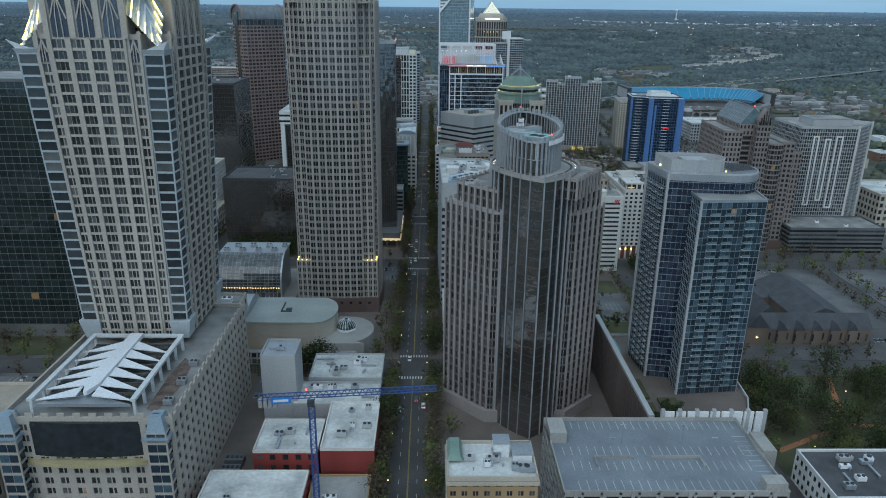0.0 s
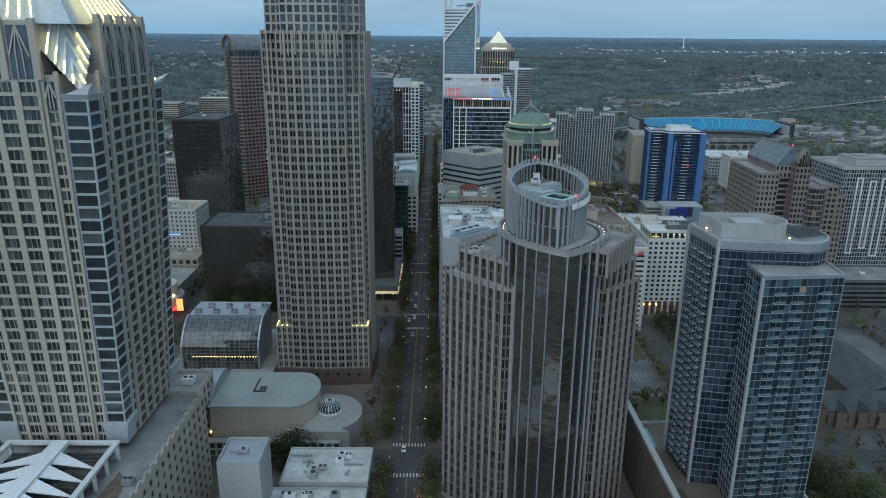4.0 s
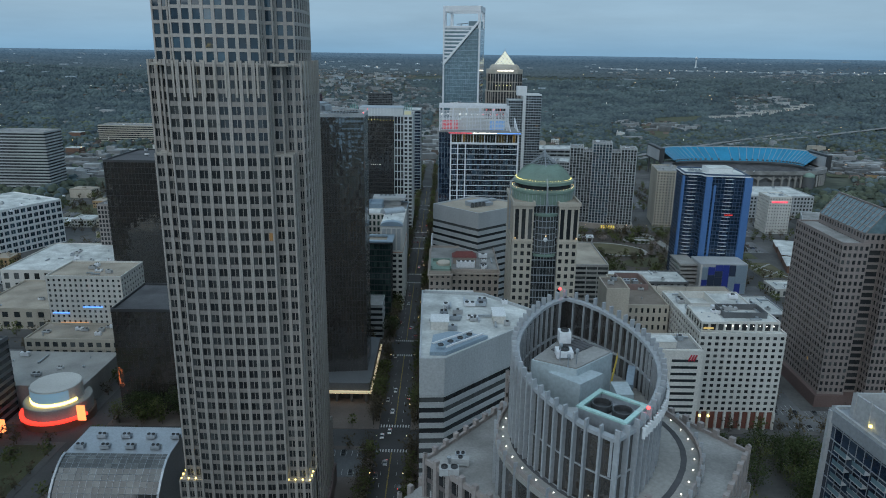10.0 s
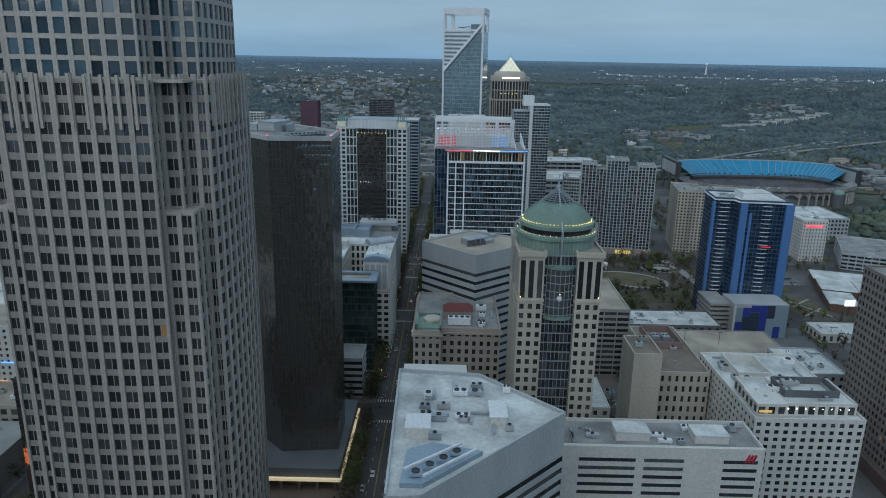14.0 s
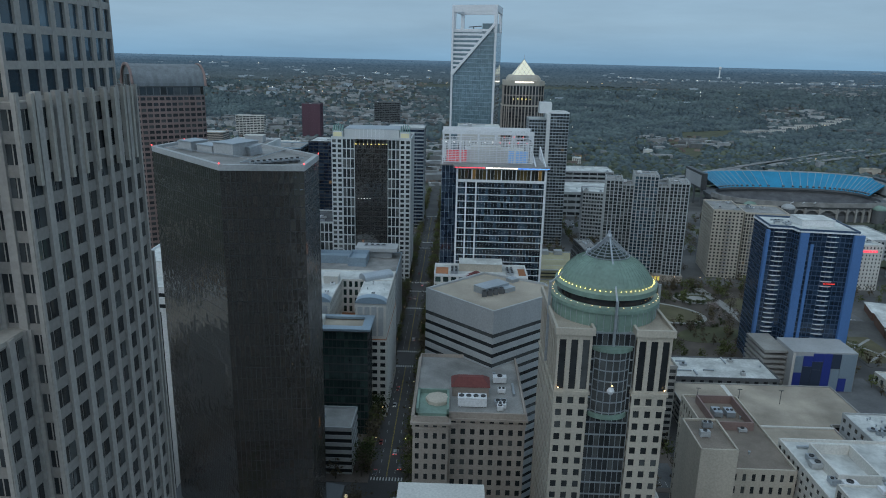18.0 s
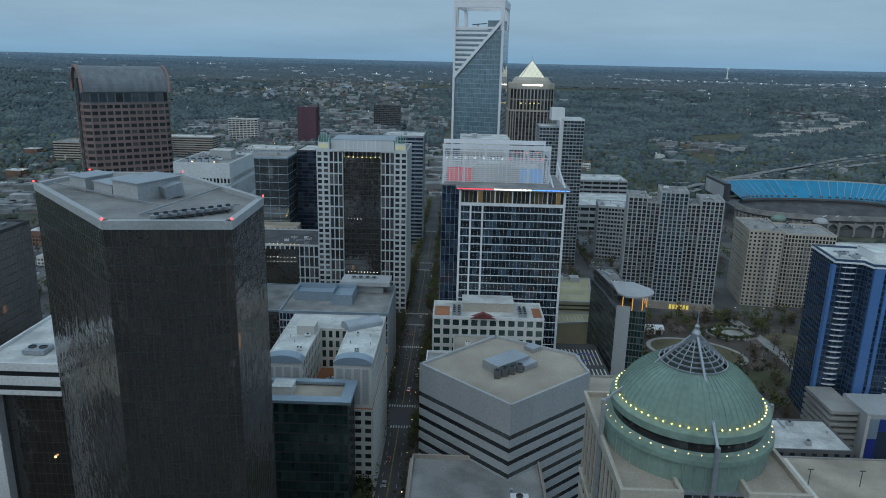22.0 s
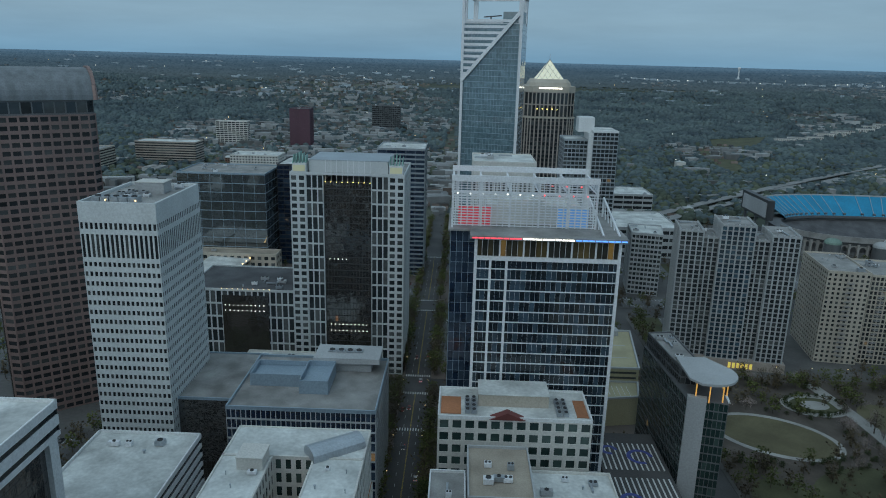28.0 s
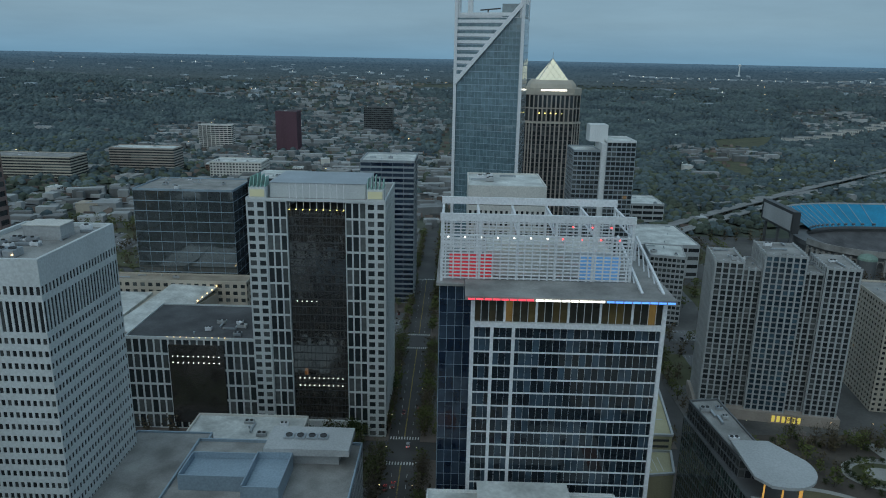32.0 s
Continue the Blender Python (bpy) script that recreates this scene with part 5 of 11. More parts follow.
def condo_tower():
    root = thing("condo_tower", "blue glass apartment tower with balconies on a podium", "apartment tower", (117, 285, 0))
    pod = [(87, 231), (126, 231), (139, 262), (142, 300), (136, 324), (87, 324)]
    facade(root, pod, 0, 18, BRICK_BROWN, GLASS_DARK, 4.5, 3.2, 1.2, 2.0, 0.3, 40, name="podium_wall")
    roof(root, pod, 18, PAVING, 1.4, rim_mat=GREY_PRECAST)
    g = Geo()
    g.prism(rect(85.2, 231, 86.95, 324), 0, 29)
    for i in range(31):
        g.box(84.9, 232 + i * 3, 3, 85.2, 233.2 + i * 3, 27)
    part("garage_wall", g, solid("dark_brown_brick", (0.115, 0.088, 0.078), 0.85, 0.25, fine=5), root, "tall brown brick garage wall")
    g = Geo()
    g.prism(rect(85.0, 230.8, 87.2, 324.2), 29, 30.2)
    part("wall_cap", g, GREY_PRECAST, root)
    g = Geo()
    for i in range(7):
        x = 90 + i * 6.6
        g.box(x - 0.7, 229.6, 18, x + 0.7, 230.9, 33.2)
    part("podium_pier", g, GREY_PRECAST, root)
    for a in (rect(98, 236, 106, 246), rect(90, 262, 96, 278), rect(90, 240, 96, 258), rect(99, 252, 107, 262)):
        g = Geo()
        g.prism(a, 18.15, 19.2)
        part("planter", g, GRASS, root, "planted bed on the terrace")
    left = [(97.5, 305), (100, 283), (110, 281)] + arc(129, 292.5, 11.5, 13.5, -90, 90, 8)
    front = [(109, 266.5), (136.5, 269), (139, 290), (110, 292)]
    facade(root, left, 18, 113, CONDO_FRAME, GLASS_NAVY, 3.0, 2.2, 0.06, 0.22, 0.25, 110, name="wall")
    facade(root, front, 18, 105.5, CONDO_FRAME, GLASS_BLUE, 3.0, 2.2, 0.06, 0.22, 0.25, 160, name="front_wall")
    roof(root, left, 113, ROOF_GREY, 1.0, rim_mat=GREY_PRECAST)
    roof(root, front, 105.5, ROOF_GREY, 0.8, rim_mat=STEEL)
    band = Geo()
    band.prism(inset(left, -0.3), 110.6, 113.4)
    part("top_band", band, CONDO_FRAME, root)
    fl = Geo()
    for y_, x_ in ((305, 97.2), (283.2, 99.6)):
        fl.box(x_ - 0.3, y_ - 1.0, 18, x_ + 0.6, y_, 113.2)
    fl.box(108.4, 266.2, 18, 109.2, 267.4, 105.8)
    part("corner_fin", fl, GREY_PRECAST, root)
    bal, rail = Geo(), Geo()
    bal.box(-1.8, -1.5, 0, 1.8, 0, 0.22)
    rail.box(-1.8, -1.5, 0.22, 1.8, -1.42, 1.2)
    bal_mesh, rail_mesh = bal.mesh("balcony", GREY_PRECAST), rail.mesh("balcony_rail", GLASS_SKY)
    for i in range(29):
        z = 22 + i * 3.0
        spots_ = [(97.9 + (305 - ya) * 0.1, ya, -84) for ya in (288, 293.5, 299)]
        if z < 103:
            spots_ += [(114.7, 266.9, 5), (120.7, 267.4, 5), (130, 268.3, 5)]
        for bx, by, a_ in spots_:
            ob = new("balcony", bal_mesh)
            ob.parent = root
            ob.matrix_basis = pose(bx - 117, by - 285, z, 0, 0, a_)
            rl_ = new("balcony_rail", rail_mesh)
            rl_.parent = ob
    hood = [(99.5, 302), (102, 287), (112, 284.5)] + arc(117, 293, 9.5, 8.8, -80, 80, 7)
    w = Geo()
    k = len(hood)
    for i in range(k):
        p, q = Vector(hood[i]), Vector(hood[(i + 1) % k])
        u = (q - p).normalized()
        w.obox(p, u, (u.y, -u.x), 0.02, (q - p).length - 0.02, -0.4, 0, 113, 118.6)
        for s in range(int((q - p).length / 4)):
            w.obox(p, u, (u.y, -u.x), s * 4 + 1, s * 4 + 1.3, 0, 0.2, 113, 119.2)
    part("roof_screen", w, GREY_PRECAST, root)
    ph = Geo()
    ph.prism(rect(108, 289, 118, 297), 113, 118)
    part("plant_room", ph, GREY_PRECAST, root)
    lou = Geo()
    for i in range(12):
        lou.beam((126.5 + i * 1.05, 282.5 + i * 0.4, 114.6), (126.5 + i * 1.05, 302.5 - i * 0.4, 114.6), 0.3)
    part("louvre", lou, STEEL_DARK, root)
    lamps(root, [(100.2, 296, 114.3), (103.8, 287.4, 114.3), (109, 286, 114.3), (116, 285, 114.3), (124, 283.4, 114.3)], 0.6, LAMP_YELLOW, "wall_lamp")
    sign = Geo()
    for i in range(9):
        sign.box(90.9 + i * 4.4, 229.8, 19, 94.5 + i * 4.4, 230.6, 32.2)
    part("podium_screen", sign, WHITE_PAINT, root)
    pool = Geo()
    pool.box(89, 306, 18.2, 95, 320, 18.4)
    part("pool", pool, solid("pool_water", (0.08, 0.33, 0.36), 0.08, 0.1, bump=0.0), root)


condo_tower()


# ---------------------------------------------------------------- parking garage
def parking_garage():
    root = thing("parking_garage", "concrete parking garage with a marked blue-grey top deck", "garage", (82, 208, 0))
    poly = rect(44, 186, 118, 229)
    facade(root, poly, 0, 29, CONCRETE, GLASS_DARK, 3.6, 6.0, 0.8, 1.5, 0.6, 40, crown=0.8)
    deck = Geo()
    deck.prism(inset(poly, 0.4), 28.6, 29.2)
    part("top_deck", deck, CONCRETE_BLUE, root)
    par = Geo()
    for a in ((44, 186, 118, 186.5), (44, 228.5, 118, 229), (44, 186.5, 44.5, 228.5), (117.5, 186.5, 118, 228.5)):
        par.box(a[0], a[1], 29, a[2], a[3], 30.4)
    par.box(58, 205, 29.2, 72, 205.4, 30.3)
    par.box(78, 205, 29.2, 95, 205.4, 30.3)
    par.box(58, 200, 29.2, 58.4, 205, 30.3)
    par.box(95, 200, 29.2, 95.4, 205.4, 30.3)
    for i in range(8):
        x = 48 + i * 9.3
        par.box(x - 0.6, 185.6, 20, x + 0.6, 186, 30.8)
    part("parapet", par, CONCRETE, root)
    ramp_ = Geo()
    ramp_.add([(58.5, 189, 29.25), (95, 189, 29.25), (95, 204.5, 29.25), (58.5, 204.5, 26.0), (58.5, 189, 29.0), (95, 189, 29.0), (95, 204.5, 29.0), (58.5, 204.5, 25.6)], BOXF)
    stalls = Geo()
    for i in range(24):
        x = 48 + i * 2.9
        stalls.box(x, 222.8, 29.2, x + 0.14, 228, 29.21)
        stalls.box(x, 207, 29.2, x + 0.14, 212, 29.21)
        if x < 110:
            stalls.box(x + 2, 188, 29.2, x + 2.14, 193, 29.21)
            stalls.box(x + 2, 198.5, 29.2, x + 2.14, 203.5, 29.21)
    for i in range(10):
        stalls.box(112, 192 + i * 2.9, 29.2, 117, 192.14 + i * 2.9, 29.21)
    part("stall_line", stalls, PAINT_LINE, root)
    core = Geo()
    core.box(44, 214, 29.2, 50, 224, 33.5)
    core.box(110, 186.2, 29.2, 117, 191, 33)
    core.box(118.1, 206, 0, 123, 218, 31.5)
    part("stair_core", core, CONCRETE, root)
    for px, py in ((70, 214), (92, 214), (64, 206), (100, 206)):
        g = Geo()
        g.beam((px, py, 29.2), (px, py, 37), 0.2)
        g.box(px - 1.1, py - 0.2, 36.9, px + 1.1, py + 0.2, 37.15)
        part("lamp_post", g, STEEL, root)


parking_garage()


def brick_hotel():
    root = thing("brick_hotel", "tan brick hotel with a copper roof turret and white rooftop plant", "building", (20, 190, 0))
    poly = rect(6, 178, 34, 197)
    facade(root, poly, 0, 41, BRICK_TAN, GLASS_GREY, 3.5, 3.6, 1.8, 1.6, 0.3, 60, name="wall", split=2)
    roof(root, poly, 41, ROOF_WHITE, 1.2, rim_mat=STONE_BEIGE)
    c = Geo()
    c.prism(inset(poly, -0.5), 39.2, 40.2)
    c.prism(inset(poly, -0.3), 32, 32.5)
    part("cornice", c, STONE_BEIGE, root)
    t = Geo()
    t.prism(rect(6, 186, 11, 197), 42, 44, rect(7, 187, 10, 196))
    part("turret_roof", t, COPPER, root)
    roof_clutter(root, 13, 182, 31, 194, 41.2, 14, 11, 0.9)
    penthouse(root, 21, 189, 26, 194, 41.2, 5, WHITE_PAINT, STEEL)
    penthouse(root, 27, 186, 33, 192, 41.2, 3, WHITE_PAINT, STEEL)
    lamps(root, [(27.5, 177.8, 33.5)], 0.7, LAMP_WARM, "wall_lamp")


brick_hotel()


# ---------------------------------------------------------------- office with a slanted side and white roof
def slanted_office():
    root = thing("slanted_office", "grey metal-clad office with dark ribbon windows and a white roof", "office building", (30, 435, 0))
    poly = [(7.5, 399), (16.5, 399.5), (60, 444), (34, 470), (6, 473)]
    facade(root, poly, 0, 66, GREY_PRECAST, GLASS_DARK, 4.1, 60.0, 0.0, 2.1, 0.35, 50)
    facade(root, poly, 66, 79, PALE_GRID, PALE_GRID, 6.5, 1.6, 0.2, 0.5, 0.16, 0, name="metal_band")
    roof(root, poly, 79, ROOF_WHITE, 1.3, 0.6, PALE_GRID)
    pit = Geo()
    pit.prism([(11, 404), (17, 404), (33, 420), (19, 424), (12, 420)], 79.2, 80.6)
    part("cooling_deck", pit, STEEL_BLUE, root)
    for i in range(4):
        fan_unit(root, 15 + i * 3.6, 408 + i * 3.4, 80.6, 3.2, 3.2, 1.0, STEEL_BLUE, 1)
    bm = Geo()
    bm.beam((12, 408, 82.2), (27, 421, 82.2), 0.6)
    bm.beam((17, 405, 82.2), (31, 418, 82.2), 0.6)
    part("pipe", bm, STEEL_WHITE, root)
    roof_clutter(root, 12, 428, 44, 462, 79.2, 26, 21)
    penthouse(root, 11, 428, 18, 436, 79.2, 3.4, WHITE_WARM, WHITE_PAINT)
    penthouse(root, 36, 436, 41, 446, 79.2, 3.0, WHITE_WARM, WHITE_PAINT)
    low = Geo()
    low.prism(rect(7, 473, 30, 486), 0, 76)
    part("rear_block", low, WHITE_WARM, root)


slanted_office()


# ---------------------------------------------------------------- white hotel slab and the gridded hotel
def hotel_slab():
    root = thing("hotel_slab", "plain pale grey hotel slab with strip windows", "hotel", (98, 476, 0))
    poly = rect(58, 467, 135, 486)
    facade(root, poly, 0, 54, WHITE_WARM, GLASS_GREY, 3.3, 1.0e3, 0.0, 2.3, 0.25, 30, edges=(1, 3))
    g, wins = Geo(), []
    g.box(58, 466.4, 0, 135, 467, 55.2)
    for i in range(15):
        z = 3 + i * 3.3
        for xa, xb in ((70, 90), (93, 107), (121, 133)):
            wins.append(((xa + xb) / 2, 466.36, z + 0.8, 0, xb - xa, 1.3))
    part("front_wall", g, WHITE_WARM, root)
    put_windows(root, wins, GLASS_GREY, 45)
    roof(root, poly, 54, ROOF_GREY, 1.4, rim_mat=WHITE_WARM)
    penthouse(root, 84, 472, 96, 480, 54.2, 3.2, WHITE_WARM, ROOF_WHITE)
    penthouse(root, 112, 471, 124, 479, 54.2, 3.0, WHITE_WARM, ROOF_WHITE)
    roof_clutter(root, 62, 470, 132, 483, 54.2, 16, 31)
    s = Geo()
    for i in range(3):
        s.beam((128.6 + i * 1.2, 466.25, 50), (129.8 + i * 1.2, 466.25, 53), 0.55)
    part("logo_bar", s, solid("sign_red", (0.45, 0.02, 0.05), 0.5), root, "red slanted logo bars")


hotel_slab()


def grid_hotel():
    root = thing("grid_hotel", "white gridded hotel with square windows and rooftop terraces", "hotel", (172, 515, 0))
    poly = rect(143, 493, 186, 556)
    facade(root, poly, 10, 52, WHITE_WARM, GLASS_DARK, 3.3, 3.5, 1.7, 1.5, 0.4, 180, edges=(0, 3), crown=0.3)
    roof(root, poly, 52, ROOF_WHITE, 1.2, rim_mat=WHITE_WARM)
    b = Geo()
    b.prism(inset(poly, 0.8), 0, 10)
    # red light on the base is put into the stone's own colour
    part("base", b, solid("red_lit_stone", (0.20, 0.075, 0.055), 0.7), root)
    cl = Geo()
    for i in range(11):
        cl.box(143 + i * 4.2, 492.6, 0, 144.2 + i * 4.2, 493.6, 10)
    part("column", cl, WHITE_WARM, root)
    up = rect(145, 497, 184, 520)
    facade(root, up, 52.2, 57, WHITE_WARM, GLASS_DARK, 4.8, 4.0, 1.2, 1.2, 0.4, 12, name="attic_wall")
    roof(root, up, 57, ROOF_WHITE, 0.8, rim_mat=WHITE_WARM)
    roof_clutter(root, 148, 500, 181, 517, 57.2, 16, 51, 1.2)
    roof_clutter(root, 147, 524, 182, 552, 52.2, 14, 52, 1.2)
    yl = Geo()
    yl.box(146, 496.7, 53.6, 151, 496.95, 54.5)
    part("lit_terrace", yl, glow("yellow_terrace_light", (1.0, 0.66, 0.22), 0.32), root)
    lamps(root, [(157 + i * 3.4, 496.6, 55.5) for i in range(8)], 0.4, LAMP_WHITE, "terrace_lamp")
    lamps(root, [(143.6, 492.2, 8.0), (147.6, 492.2, 8.0), (152, 492.2, 8.0)], 1.0, LAMP_YELLOW, "entrance_lamp")
    yard = Geo()
    for a in (rect(158, 503, 180, 503.5), rect(158, 515.5, 180, 516), rect(158, 503.5, 158.5, 515.5), rect(179.5, 503.5, 180, 515.5)):
        yard.prism(a, 57.1, 60.2)
    part("plant_screen", yard, GREY_DARK, root, "dark plant screen")
    yard = Geo()
    for a in (rect(150, 528, 150.6, 548), rect(164, 528, 164.6, 548), rect(150.6, 547.4, 164, 548), rect(150.6, 528, 164, 528.6)):
        yard.prism(a, 52.1, 56)
    part("plant_screen", yard, WHITE_WARM, root)
    ph = Geo()
    ph.prism(rect(144, 495, 156, 509), 57.0, 58.2)
    part("corner_canopy", ph, WHITE_WARM, root)


grid_hotel()
low_block("office_slab", "beige precast office with slot windows and brown roof", rect(119, 538, 142, 594), 50, STONE_BEIGE, ROOF_BROWN, seed=61, clutter=4, fh=5, bay=3.2, pier=2.0, span=2.2, count=40, glass=GLASS_DARK)
low_block("stair_tower", "plain beige concrete core tower", rect(104.5, 530, 117, 551), 62, STONE_BEIGE, ROOF_BROWN, seed=66, clutter=2, edges=())


def roof_court():
    root = thing("roof_plant", "sunken brown plant court with fans on the office roof", "roof plant", (130, 570, 50.2))
    g = Geo()
    for a in (rect(123, 566, 138, 566.6), rect(123, 588, 138, 588.6), rect(123, 566.6, 123.6, 588), rect(137.4, 566.6, 138, 588)):
        g.prism(a, 50.15, 53.6)
    part("screen", g, STONE_BROWN, root)
    for i in range(2):
        fan_unit(root, 128 + i * 5, 578, 50.2, 3.4, 5.0, 2.4, STEEL, 2)


roof_court()
deck = low_block("parking_deck", "wide concrete parking deck with tan top", [(143, 590), (212, 590), (212, 640), (234, 640), (234, 684), (143, 684)], 13, CONCRETE, ROOF_TAN, seed=62, clutter=0, fh=3.2, bay=8, pier=0.6, span=1.4, count=12, glass=GLASS_DARK)
for i in range(7):
    g = Geo()
    px_, py_ = 152 + (i % 4) * 22, 612 + (i // 4) * 50
    g.beam((px_, py_, 13.1), (px_, py_, 21), 0.22)
    g.box(px_ - 1.2, py_ - 0.2, 20.9, px_ + 1.2, py_ + 0.2, 21.15)
    part("lamp_post", g, STEEL_DARK, deck)
g = Geo()
g.box(143.4, 636, 13.16, 211.6, 637.2, 13.9)
g.box(172, 590.6, 13.16, 174.4, 683.4, 13.24)
part("drive_stripe", g, WHITE_WARM, deck)
low_block("service_block", "low dark block with a broad white roof and plant", rect(140, 687, 207, 716), 15, GREY_DARK, ROOF_WHITE, seed=63, clutter=12, count=8, glass=GLASS_DARK)
low_block("service_block", "low block with a white roof between taller buildings", rect(84, 556, 103, 590), 22, WHITE_WARM, ROOF_WHITE, seed=64, clutter=3, count=4)
low_block("service_block", "low block with a white roof and rows of dark vents", rect(214, 600, 242, 636), 22, GREY_PRECAST, ROOF_WHITE, seed=65, clutter=16, count=6)
low_block("store_building", "small white-roofed shop in a parking lot", rect(282, 700, 316, 722), 6, WHITE_WARM, ROOF_WHITE, seed=67, clutter=3, count=4)


# ---------------------------------------------------------------- old stone building
def old_stone():
    root = thing("old_stone_building", "old pale stone office building with copper-trimmed roof", "office building", (26, 555, 0))
    poly = [(8, 530.5), (20, 530.5), (20, 534), (46, 534), (46, 582), (8, 582)]
    facade(root, poly, 0, 70, STONE_OLD, GLASS_DARK, 4.0, 3.4, 1.7, 1.7, 0.35, 160, edges=(0, 1, 2, 5))
    roof(root, poly, 70, ROOF_GREY, 1.4, rim_mat=STONE_OLD)
    c = Geo()
    for z, d in ((68.6, 0.8), (66.6, 0.3), (12, 0.4)):
        c.prism(inset(poly, -d), z, z + 0.8)
    part("cornice", c, STONE_OLD, root)
    t = Geo()
    t.prism(rect(9, 531, 20, 546), 71.4, 72.4)
    for a in (rect(9, 531, 9.8, 546), rect(19.2, 531, 20, 546), rect(9, 545.2, 20, 546)):
        t.prism(a, 70, 74)
    part("copper_wall", t, COPPER, root)
    d = Geo()
    d.lathe(16, 540, [(4.2, 70.2), (4.2, 73.6), (3.6, 74.0), (0.1, 74.4)], 8)
    part("octagon_room", d, STONE_BEIGE, root)
    r = Geo()
    r.prism(rect(21, 548, 34, 556), 70, 74)
    part("penthouse", r, STONE_OLD, root)
    rr = Geo()
    rr.prism(rect(20.5, 547.5, 34.5, 556.5), 74, 76.4, rect(23, 551, 32, 553))
    part("red_roof", rr, TERRA_RED, root)
    fan_unit(root, 28, 542, 70.2, 10, 4, 3.4, STEEL_WHITE, 4)
    roof_clutter(root, 36, 537, 44, 575, 70.2, 8, 71)
    lamps(root, [(8.4, 530.2, 40.0)], 0.8, glow("green_sign", (0.6, 1.0, 0.1), 2.0), "sign_lamp")


old_stone()


# ---------------------------------------------------------------- banded wedge office
def wedge_office():
    root = thing("wedge_office", "grey banded office building with an angled front and tan roof", "office building", (42, 620, 0))
    poly = [(9, 597), (36, 571), (62, 594), (60, 608), (34, 622)]
    facade(root, poly, 0, 86, GREY_PRECAST, GLASS_DARK, 4.1, 60.0, 0.0, 2.5, 0.3, 60)
    facade(root, poly, 86, 93.4, GREY_PRECAST, GREY_PRECAST, 7.4, 9.0, 0.05, 1.0, 0.05, 0, name="attic")
    roof(root, poly, 93.4, ROOF_TAN, 1.0, 0.7, GREY_PRECAST)
    p = Geo()
    p.prism(turned(rect(33, 592, 40, 606), 36, 599, -48), 93.5, 96.4)
    p.prism(turned(rect(40, 596, 45, 602), 42, 599, -48), 93.5, 95.4)
    p.prism(turned(rect(44, 610, 48, 614), 46, 612, -48), 93.5, 95.0)
    part("plant_room", p, STEEL, root)
    for i in range(4):
        fan_unit(root, 33 + i * 2.4, 590 + i * 1.6, 93.5, 2, 2, 2.4, GREY_DARK, 1)


wedge_office()


